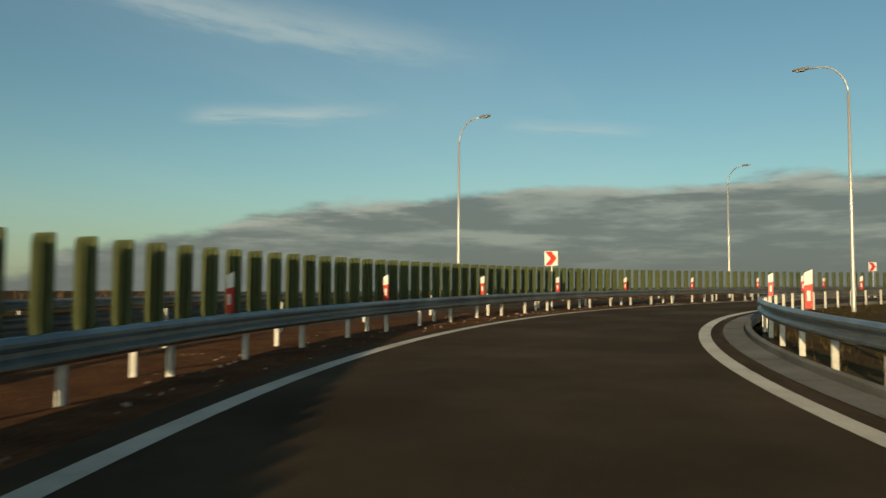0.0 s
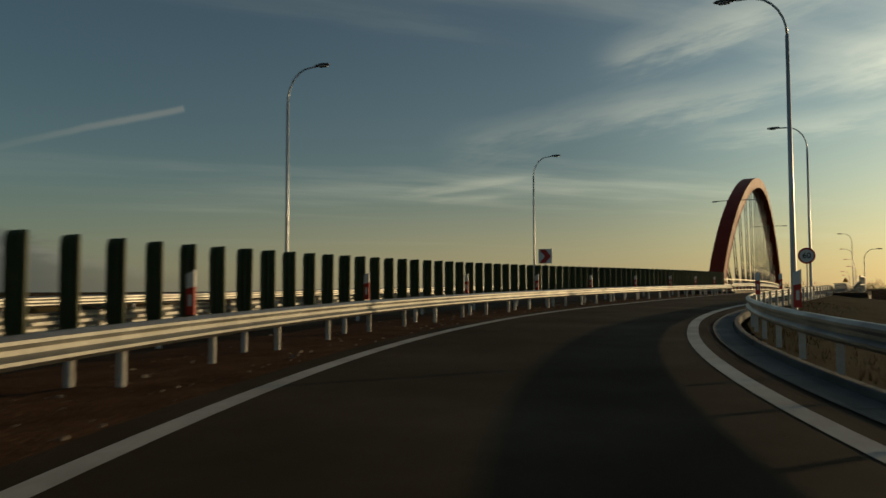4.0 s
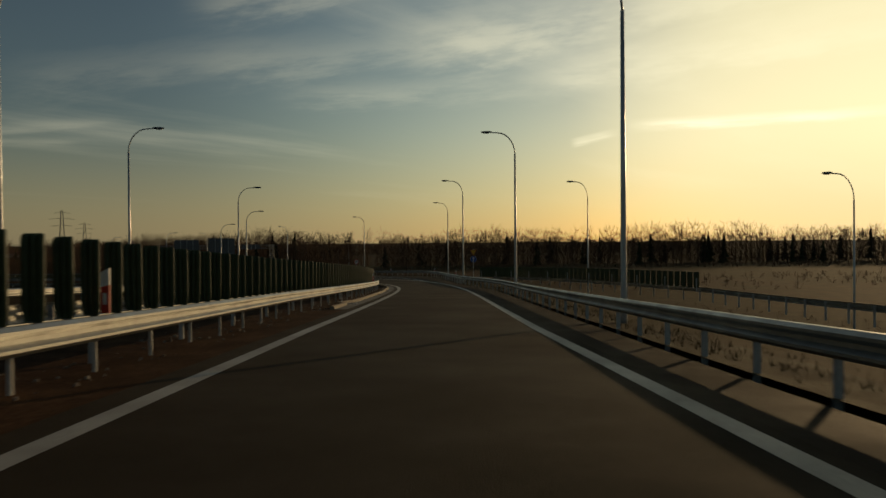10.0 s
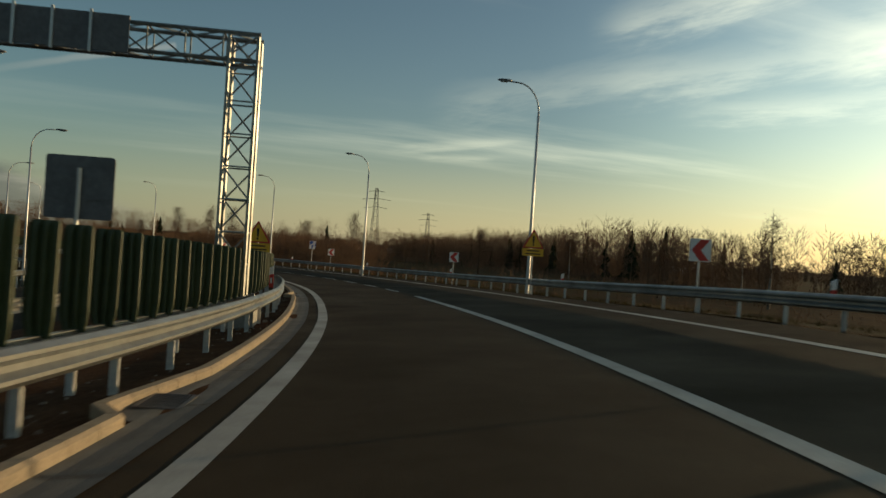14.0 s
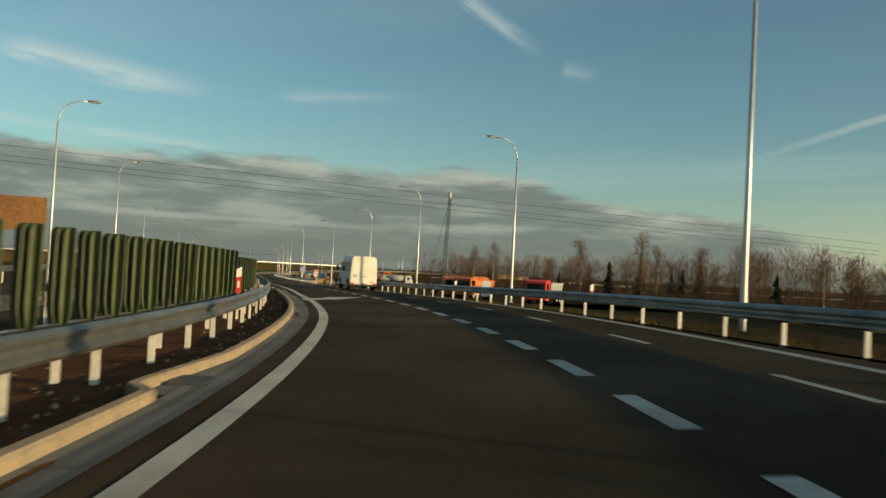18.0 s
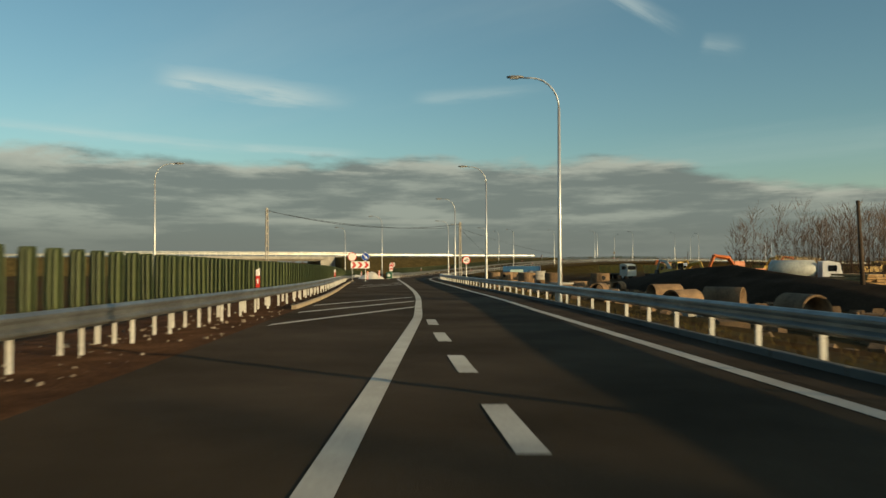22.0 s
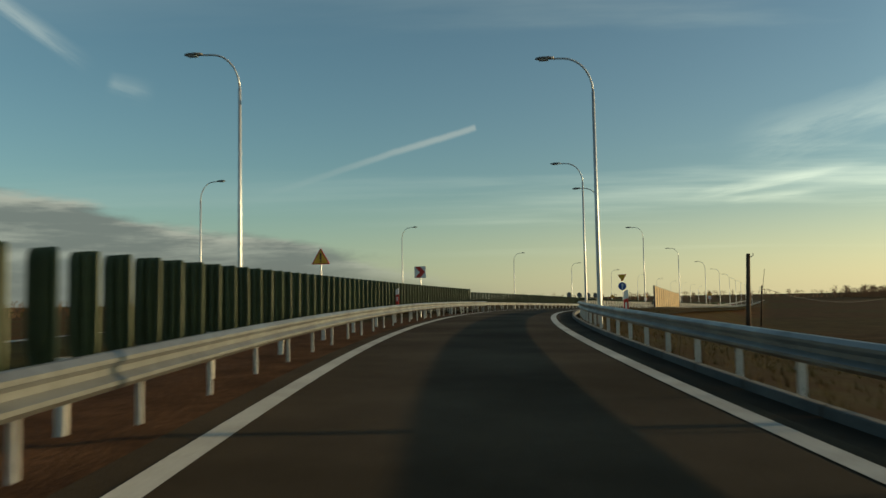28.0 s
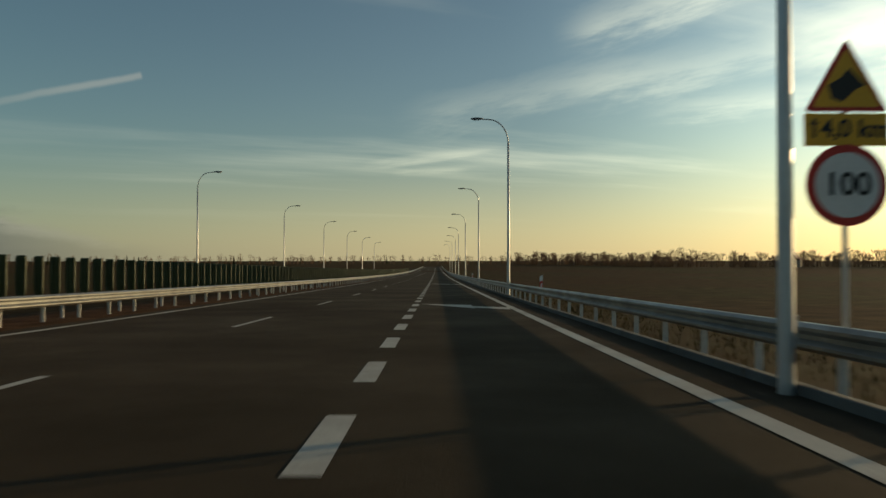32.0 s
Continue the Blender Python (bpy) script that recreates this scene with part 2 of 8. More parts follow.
def material(name, base, rough=0.7, metal=0.0, vary=0.25, grain=40.0, blotch=1.2, bump=0.15, second=None, spec=0.4, streak=None, island=0.0, soft=0.3):
    """A surface with fine grain and broad blotches; second: the colour of its stains; island: how far loose pieces differ."""
    m = bpy.data.materials.new(name)
    m.use_nodes = True
    nt = m.node_tree
    add, link = nt.nodes.new, nt.links.new
    bsdf = nt.nodes["Principled BSDF"]
    pos = add("ShaderNodeTexCoord").outputs["Object"]
    if streak:
        mp = add("ShaderNodeMapping")
        mp.inputs["Scale"].default_value = streak
        link(pos, mp.inputs[0])
        pos = mp.outputs[0]

    def noise_tex(scale, detail):
        n = add("ShaderNodeTexNoise")
        n.inputs["Scale"].default_value, n.inputs["Detail"].default_value, n.inputs["Roughness"].default_value = scale, detail, 0.6
        link(pos, n.inputs["Vector"])
        return n.outputs[0]

    fine, broad = noise_tex(grain, 4), noise_tex(blotch, 5)
    ramp = add("ShaderNodeValToRGB")
    link(broad, ramp.inputs[0])
    other = second or tuple(c * (1 - vary) for c in base)
    ramp.color_ramp.elements[0].position, ramp.color_ramp.elements[1].position = 0.35, 0.68
    ramp.color_ramp.elements[0].color, ramp.color_ramp.elements[1].color = (*other, 1), (*base, 1)
    mx = add("ShaderNodeMix")
    mx.data_type, mx.blend_type = "RGBA", "MULTIPLY"
    mx.inputs[0].default_value = 1.0
    gr = add("ShaderNodeMapRange")
    link(fine, gr.inputs[0])
    gr.inputs[1].default_value, gr.inputs[2].default_value = 0.3, 0.7
    gr.inputs[3].default_value, gr.inputs[4].default_value = 1 - vary, 1 + vary * 0.5
    link(ramp.outputs[0], mx.inputs[6])
    link(gr.outputs[0], mx.inputs[7])
    colour = mx.outputs[2]
    if island:
        info = add("ShaderNodeObjectInfo")
        hsv = add("ShaderNodeHueSaturation")
        mr = add("ShaderNodeMapRange")
        link(info.outputs["Random"], mr.inputs[0])
        mr.inputs[3].default_value, mr.inputs[4].default_value = 1 - island, 1 + island
        link(mr.outputs[0], hsv.inputs["Value"])
        link(colour, hsv.inputs["Color"])
        colour = hsv.outputs[0]
    link(colour, bsdf.inputs["Base Color"])
    rr = add("ShaderNodeMapRange")
    link(broad, rr.inputs[0])
    rr.inputs[1].default_value, rr.inputs[2].default_value = 0.3, 0.7
    rr.inputs[3].default_value, rr.inputs[4].default_value = min(1, rough * 1.15), rough * 0.85
    link(rr.outputs[0], bsdf.inputs["Roughness"])
    bsdf.inputs["Metallic"].default_value = metal
    bsdf.inputs["Diffuse Roughness"].default_value = soft
    bsdf.inputs["Specular IOR Level"].default_value = spec
    if bump:
        b = add("ShaderNodeBump")
        b.inputs["Strength"].default_value, b.inputs["Distance"].default_value = bump, 0.02
        link(fine, b.inputs["Height"])
        link(b.outputs[0], bsdf.inputs["Normal"])
    return m


ASPHALT = material("asphalt", (0.056, 0.040, 0.0235), 0.85, vary=0.3, grain=60, blotch=0.3, bump=0.5, second=(0.030, 0.0225, 0.0142), spec=0.05)
SHOULDER = material("worn asphalt", (0.060, 0.044, 0.029), 0.85, vary=0.35, grain=70, blotch=0.5, bump=0.4, second=(0.040, 0.030, 0.021), spec=0.03)
PAINT = material("road paint", (0.40, 0.38, 0.335), 0.6, vary=0.18, grain=25, blotch=0.8, bump=0.1, second=(0.27, 0.255, 0.225))
STEEL = material("galvanised steel", (0.33, 0.33, 0.31), 0.42, 0.85, vary=0.18, grain=14, blotch=0.9, bump=0.05, second=(0.19, 0.19, 0.18))
POST = material("galvanised post", (0.60, 0.58, 0.54), 0.55, 0.1, vary=0.2, grain=20, blotch=2, bump=0.05, island=0.12)
GREEN = material("green plastic", (0.076, 0.092, 0.036), 0.55, 0.0, vary=0.18, grain=9, blotch=1.4, bump=0.04, second=(0.056, 0.07, 0.027), island=0.12)
SOIL = material("brown soil", (0.105, 0.052, 0.024), 0.95, vary=0.5, grain=16, blotch=1.1, bump=0.9, second=(0.055, 0.028, 0.015), spec=0.02)
KERB = material("pale kerb stone", (0.30, 0.225, 0.145), 0.85, vary=0.3, grain=30, blotch=1.5, bump=0.3, second=(0.24, 0.19, 0.13), island=0.08)
GUTTER = material("concrete gutter", (0.12, 0.115, 0.105), 0.82, vary=0.3, grain=35, blotch=0.7, bump=0.3, second=(0.075, 0.073, 0.068))
CONCRETE = material("concrete", (0.36, 0.33, 0.28), 0.85, vary=0.25, grain=22, blotch=0.6, bump=0.25, second=(0.26, 0.24, 0.21))
RED_STEEL = material("dark red steel", (0.30, 0.042, 0.020), 0.55, 0.0, vary=0.15, grain=6, blotch=0.4, bump=0.03, second=(0.23, 0.034, 0.018), spec=0.12)
DARK_STEEL = material("dark steel", (0.09, 0.09, 0.095), 0.45, 0.6, vary=0.2, grain=20, blotch=2, bump=0.05)
POLE = material("galvanised pole", (0.52, 0.52, 0.51), 0.42, 0.55, vary=0.05, grain=12, blotch=0.8, bump=0.0)
HEAD = material("grey lamp housing", (0.20, 0.20, 0.20), 0.5, 0.2, vary=0.2, grain=20, blotch=3, bump=0.05)
LENS = material("lamp glass", (0.5, 0.5, 0.48), 0.15, vary=0.1, bump=0.0)
WHITE = material("white sheeting", (0.74, 0.72, 0.70), 0.45, vary=0.08, grain=30, blotch=2, bump=0.02)
RED = material("red sheeting", (0.52, 0.035, 0.025), 0.45, vary=0.1, grain=30, blotch=2, bump=0.02)
BLUE = material("blue sheeting", (0.02, 0.07, 0.33), 0.4, vary=0.1, grain=30, blotch=2, bump=0.02)
YELLOW = material("yellow sheeting", (0.78, 0.42, 0.03), 0.45, vary=0.08, grain=30, blotch=2, bump=0.02)
BLACK = material("black sheeting", (0.02, 0.02, 0.02), 0.5, vary=0.2, bump=0.02)
SIGN_BACK = material("grey sign back", (0.15, 0.15, 0.155), 0.55, 0.2, vary=0.2, grain=10, blotch=3, bump=0.03)

# ---- road line ----
# the road's alignment, taken from the drive: heading, metres, grade and crossfall at even steps of half a chainage unit
# (one unit a second)
HEADING = [-116.5, -99.1, -81.5, -64.9, -49.2, -32.5, -15.6, 1.5, 18.9, 35.8, 49.1, 50.0, 49.7, 49.3, 47.7, 46.1, 46.4, 46.8, 47.8, 48.6, 49.1, 49.4, 49.2, 48.3, 45.6, 41.1, 34.9, 27.6, 20.1, 13.2, 9.0, 2.5, -5.8, -14.1, -21.0, -27.8, -35.0, -43.2, -50.1, -51.4, -50.8, -49.6, -48.7, -47.4, -45.7, -45.6, -48.3, -49.1, -49.1, -46.9, -42.0, -36.6, -31.0, -24.8, -17.2, -9.7, -2.8, 2.2, 8.0, 15.4, 20.3, 21.6, 22.4, 22.0, 21.6]
LENGTH = [30.8, 31.1, 31.4, 31.3, 31.1, 30.8, 30.8, 30.7, 30.6, 30.3, 29.8, 28.9, 28.1, 27.3, 26.5, 26.0, 26.0, 26.4, 26.9, 27.4, 28.1, 29.1, 30.1, 30.9, 31.5, 32.0, 32.3, 32.1, 31.8, 31.6, 31.4, 31.3, 31.3, 31.4, 31.7, 32.4, 33.3, 34.3, 35.4, 36.6, 37.8, 38.5, 38.5, 38.5, 38.5, 38.5, 38.5, 38.5, 38.5, 38.5, 38.5, 38.5, 38.5, 38.5, 38.4, 38.0, 37.8, 38.2, 38.5, 38.5, 38.4, 38.3, 38.4, 38.5, 38.5]
GRADE = [0.0190, 0.0165, 0.0137, 0.0125, 0.0118, 0.0127, 0.0148, 0.0152, 0.0157, 0.0149, 0.0116, 0.0078, 0.0056, 0.0024, -0.0041, -0.0137, -0.0236, -0.0327, -0.0397, -0.0433, -0.0446, -0.0444, -0.0418, -0.0386, -0.0370, -0.0377, -0.0385, -0.0379, -0.0353, -0.0323, -0.0293, -0.0265, -0.0231, -0.0180, -0.0111, -0.0062, -0.0054, -0.0065, -0.0089, -0.0115, -0.0152, -0.0179, -0.0172, -0.0141, -0.0129, -0.0122, -0.0106, -0.0087, -0.0099, -0.0105, -0.0067, 0.0021, 0.0140, 0.0258, 0.0327, 0.0295, 0.0190, 0.0083, -0.0008, -0.0082, -0.0136, -0.0165, -0.0174, -0.0175, -0.0180]
BANK = [-0.2, -0.3, -0.1, 0.1, 0.2, 0.2, 0.2, 0.2, 0.2, 0.3, 0.3, 0.5, 0.6, 0.4, 0.3, 0.4, 0.5, 0.6, 0.7, 0.6, 0.5, 0.5, 0.5, 0.0, -1.0, -2.2, -3.1, -3.7, -3.7, -3.8, -3.1, -2.5, -2.3, -2.5, -2.6, -2.8, -3.0, -2.3, -1.0, 0.1, 0.8, 1.1, 0.9, 0.5, 0.2, 0.3, 0.4, 0.5, 0.7, 0.6, 0.5, 0.4, 0.5, 0.7, 0.9, 1.0, 1.0, 0.7, 0.6, 0.4, 0.5, 0.3, 0.2, 0.1, 0.0]
# local scale of everything along the road, fitted to the camera's view
SIZE = [1.004, 1.001, 0.979, 0.978, 0.989, 0.973, 1.000, 1.012, 0.988, 1.000, 0.938, 0.945, 0.901, 0.936, 0.919, 0.952, 0.912]
EYE = 1.223

UMIN, UMAX = -1.4, 47.0
_us = np.arange(UMIN, UMAX + 0.001, 0.02)


def spread(values, step, u):
    """A smooth curve through values at even steps."""
    v = np.asarray(values, float)
    n = len(v)
    x = np.clip(u / step, 0, n - 1)
    i = np.minimum(x.astype(int), n - 2)
    f = x - i
    a, b, c, d = v[np.maximum(i - 1, 0)], v[i], v[i + 1], v[np.minimum(i + 2, n - 1)]
    return b + 0.5 * f * (c - a + f * (2 * a - 5 * b + 4 * c - d + f * (3 * (b - c) + d - a)))


_head = np.radians(spread(HEADING, 0.5, _us) + np.minimum(_us, 0) * (HEADING[1] - HEADING[0]) * 2)
_len, _grade, _bank = spread(LENGTH, 0.5, _us), spread(GRADE, 0.5, _us), np.radians(spread(BANK, 0.5, _us))
_grade = np.where(_us > 32, GRADE[-1] * np.clip((42 - _us) / 10, 0, 1), _grade)
_size = np.interp(_us, np.arange(17) * 2.0, SIZE)
_step = np.stack([_len * np.sin(_head), _len * np.cos(_head), _len * _grade], 1)
_line = np.zeros((len(_us), 3))
_line[1:] = np.cumsum((_step[1:] + _step[:-1]) * 0.01, 0)
_zero = int(round(-UMIN / 0.02))
_line -= _line[_zero]
_line[:, 2] -= EYE * _size
RIGHT_VEC = np.stack([np.cos(_head), -np.sin(_head)], 1)


def around(u):
    x = (min(max(u, UMIN), UMAX - 0.03) - UMIN) / 0.02
    i = int(x)
    f = x - i

    def blend(a):
        return a[i] * (1 - f) + a[i + 1] * f
    return blend(_line), blend(_head), blend(_size), blend(_bank)


def SINK(u):
    """How far the closed lane lies below the ramp that splits from it."""
    return float(np.interp(u, [23.4, 24.2, 25.3, 26.5, 27.5], [0.0, 0.22, 0.6, 0.6, 0.0]))


def at(u, lat, h=0.0):
    """A point by chainage, metres to the right and metres above the road, both times the local SIZE."""
    p, a, k, b = around(u)
    sink = SINK(u) * min(max((-lat - 3.2) / 2.5, 0.0), 1.0) if 23.3 < u < 27.5 else 0.0
    return Vector((p[0] + math.cos(a) * lat * k, p[1] - math.sin(a) * lat * k, p[2] - lat * k * math.sin(b) + (h - sink) * k))


def turned(u, lat, h=0.0, spin=0.0, tilt=0.0):
    """A pose on the road: x to the right, y ahead, z up, in the road's local size."""
    p, a, k, b = around(u)
    return Matrix.Translation(at(u, lat, h)) @ Matrix.Rotation(-a + radians(spin), 4, "Z") @ Matrix.Rotation(radians(tilt), 4, "Y") @ Matrix.Scale(k, 4)


def table(pairs):
    xs, ys = [p[0] for p in pairs], [p[1] for p in pairs]
    return lambda u: float(np.interp(u, xs, ys))


def metres(u0, u1, gap):
    """Chainages from u0 to u1, gap metres apart in local size."""
    i0, i1 = int((u0 - UMIN) / 0.02), int((u1 - UMIN) / 0.02)
    run = np.concatenate([[0], np.cumsum(_len[i0:i1] / _size[i0:i1] * 0.02)])
    n = int(run[-1] / gap)
    return [float(v) for v in np.interp(np.arange(n + 1) * gap, run, _us[i0:i1 + 1])]


# ---- meshes ----
class Geo:
    """Vertices and faces, gathered piece by piece."""

    def __init__(self):
        self.v, self.f = [], []

    def quad_strip(self, rows, close=False, cap=False):
        n, b = len(rows[0]), len(self.v)
        for r in rows:
            self.v.extend(tuple(p) for p in r)
        m = n if close else n - 1
        for i in range(len(rows) - 1):
            for j in range(m):
                a, c = b + i * n + j, b + i * n + (j + 1) % n
                self.f.append((a, c, c + n, a + n))
        if cap:
            self.f.append(tuple(b + j for j in reversed(range(n))))
            self.f.append(tuple(b + (len(rows) - 1) * n + j for j in range(n)))
        return self

    def box(self, cx, cy, cz, sx, sy, sz, m=None, taper=1.0):
        b = len(self.v)
        for dz in (-0.5, 0.5):
            s = taper if dz > 0 else 1.0
            for dx, dy in ((-0.5, -0.5), (0.5, -0.5), (0.5, 0.5), (-0.5, 0.5)):
                p = Vector((cx + dx * sx * s, cy + dy * sy * s, cz + dz * sz))
                self.v.append(tuple(m @ p if m else p))
        self.f += [(b, b + 3, b + 2, b + 1), (b + 4, b + 5, b + 6, b + 7)] + [(b + i, b + (i + 1) % 4, b + 4 + (i + 1) % 4, b + 4 + i) for i in range(4)]
        return self

    def tube(self, points, r, n=8, cap=True):
        pts = [Vector(p) for p in points]
        rows, side = [], None
        for i, p in enumerate(pts):
            d = (pts[min(i + 1, len(pts) - 1)] - pts[max(i - 1, 0)]).normalized()
            if side is None:
                side = d.cross(Vector((0.123, 0.97, 0.21))).normalized()
            side = (side - d * side.dot(d)).normalized()
            up = d.cross(side)
            rad = r[i] if isinstance(r, (list, tuple)) else r
            rows.append([p + (side * math.cos(a) + up * math.sin(a)) * rad for a in (2 * math.pi * k / n for k in range(n))])
        return self.quad_strip(rows, True, cap)

    def slab(self, outline, y0, y1, m=None):
        """An outline in x and z, given thickness along y."""
        n, b = len(outline), len(self.v)
        for y in (y0, y1):
            for x, z in outline:
                p = Vector((x, y, z))
                self.v.append(tuple(m @ p if m else p))
        self.f.append(tuple(b + i for i in range(n)))
        self.f.append(tuple(b + n + i for i in reversed(range(n))))
        for i in range(n):
            self.f.append((b + i, b + n + i, b + n + (i + 1) % n, b + (i + 1) % n))
        return self

    def mesh(self, name, mat, smooth=False):
        me = bpy.data.meshes.new(name)
        me.from_pydata(self.v, [], self.f)
        me.materials.append(mat)
        if smooth:
            me.polygons.foreach_set("use_smooth", [True] * len(me.polygons))
        me.update()
        return me


def part(name, geo, mat, parent=None, label="", smooth=False, m=None):
    """One mesh object under a thing or a part; geo: a Geo or a finished mesh."""
    ob = new(name, geo.mesh(name, mat, smooth) if isinstance(geo, Geo) else geo)
    if parent:
        ob.parent = parent
    if m is not None:
        ob.matrix_basis = m
    return tagged(ob, label)


def thing(name, label, category, group="", kind="", m=None):
    ob = new(name)
    if m is not None:
        ob.matrix_basis = m
    return tagged(ob, label, category, group, kind)


def structure(name, geo, mat, label="", category="", smooth=False):
    ob = part(name, geo, mat, smooth=smooth)
    return tagged(ob, label, category, "", "structure")


def sweep(geo, u0, u1, profile, base=None, step=0.04, close=False, cap=False):
    """Carries a profile of (lat, h) along the road; base: its offset by chainage."""
    n = max(2, int((u1 - u0) / step) + 1)
    rows = []
    for i in range(n):
        u = u0 + (u1 - u0) * i / (n - 1)
        o = base(u) if base else 0.0
        rows.append([at(u, o + x, h) for x, h in profile])
    return geo.quad_strip(rows, close, cap)


# cross-section by chainage, offsets fitted to the camera's view
LEFT = table([(-1.4, -2.5), (0.6, -2.38), (1.6, -2.5), (2.3, -2.52), (2.7, -2.62), (4.6, -2.6), (5.2, -2.8), (5.7, -2.95), (7.1, -2.78), (8.2, -2.75), (9.1, -2.88), (10.2, -3.02), (10.6, -3.08), (11.5, -2.88), (12.2, -2.6),
              (12.5, -2.5), (13.2, -2.15), (13.5, -1.98), (14.15, -1.52), (14.6, -1.42), (16.6, -1.66), (17.2, -1.72), (17.6, -1.75), (18.1, -1.65), (18.6, -1.15), (19.1, -0.88), (19.2, -0.69), (19.35, -0.47), (19.6, -0.33), (20.1, -0.62), (20.6, -0.95),
              (21.1, -1.31), (21.55, -1.75), (22.1, -3.0), (22.6, -4.1), (23.2, -5.0), (24.3, -6.6), (25.3, -9.0), (26.2, -13)])
LANE_L = table([(21.3, -1.5), (21.7, -1.15), (22.1, -0.71), (22.5, -0.6), (22.65, -0.73), (23.1, -0.80), (24.1, -1.22), (24.6, -1.74), (26.6, -1.26), (27.1, -1.16), (28.1, -2.0), (28.4, -2.2), (29.1, -2.5), (29.35, -2.9), (29.6, -2.95), (30.1, -2.7), (30.5, -2.3), (30.7, -1.85), (31.1, -1.36), (31.4, -1.46), (32.1, -0.98), (34, -0.95)])
RIGHT = table([(-1.4, 3.1), (0.7, 3.09), (1.2, 2.97), (2.2, 3.2), (2.7, 3.0), (4.6, 2.6), (5.1, 2.25), (6.1, 2.27), (7.1, 2.1), (8.1, 2.27), (9.1, 2.39), (10.1, 2.26), (10.6, 2.05), (12.1, 1.97), (12.4, 2.0), (12.8, 2.25),
               (13.2, 3.7), (13.7, 5.25), (14.3, 6.75), (14.9, 6.85), (16.9, 6.6), (17.8, 6.1), (18.3, 6.10), (19.3, 7.0), (20.4, 6.3), (21.3, 5.42), (22.15, 3.8), (22.6, 3.05), (23.1, 2.66), (24.1, 2.65), (24.6, 2.9),
               (26.6, 3.72), (27.1, 3.42), (28.1, 2.67), (29.1, 2.42), (29.4, 2.4), (30.1, 1.84), (30.5, 1.75), (30.8, 1.85), (31.1, 2.05), (31.5, 2.2), (32.1, 2.58), (34, 2.6)])
LANE_R = table([(12.7, 2.3), (13.1, 2.43), (14.1, 2.63), (14.65, 2.66), (16.7, 2.55), (17.6, 2.41), (18.2, 2.19), (19.2, 2.55), (20.1, 2.62), (20.8, 2.45), (21.15, 2.24), (21.35, 1.97), (21.7, 1.3), (22.13, 0.62), (22.25, 0.28), (22.4, -0.1), (22.55, -0.4)])
RAIL_L = table([(-1.4, -4.1), (0.7, -4.05), (1.2, -4.43), (2.3, -4.45), (2.7, -4.75), (4.7, -4.25), (5.2, -4.5), (5.7, -3.95), (8.1, -3.8), (9.3, -4.15), (10.3, -4.6), (10.8, -4.9), (12.2, -4.38), (13.3, -4.1), (14.2, -3.1),
                (14.7, -2.8), (16.8, -3.7), (17.7, -3.67), (18.2, -3.47), (19.1, -2.57), (20.1, -2.38), (21.1, -3.07), (22.2, -5.35), (23.3, -6.43), (24.3, -8.13), (25.3, -11.0), (26.2, -15.0)])
RAIL_C = table([(24.2, -2.9), (24.7, -2.87), (26.6, -2.43), (27.1, -2.25), (28.1, -2.91), (29.15, -3.60), (29.6, -4.0)])
RAIL_R = table([(-1.4, 4.45), (0.8, 4.35), (1.3, 4.28), (2.3, 4.68), (2.8, 4.5), (4.7, 3.9), (5.6, 3.8), (8.2, 4.15), (9.0, 4.2), (10.3, 3.9), (11.7, 4.3), (12.35, 3.6), (12.8, 5.0), (13.4, 8.2), (14.6, 9.1), (15.0, 8.7), (17.0, 8.9), (17.9, 7.85), (18.4, 7.1),
                (19.3, 7.5), (20.8, 7.8), (21.3, 7.2), (22.2, 5.27), (23.2, 4.46), (24.1, 4.33), (24.7, 4.43), (26.7, 5.2), (27.2, 4.54), (28.2, 3.75), (29.1, 3.78), (29.4, 3.72), (30.1, 3.25), (30.5, 3.0), (30.8, 3.02), (31.1, 3.35), (31.4, 3.6), (32.0, 3.97), (34, 4.07)])
FAR_L = table([(28.6, -12.3), (29.2, -11.4), (30.4, -10.5), (31.4, -11.3), (32.4, -10.45), (34, -10.4)])

# ---- ground ----


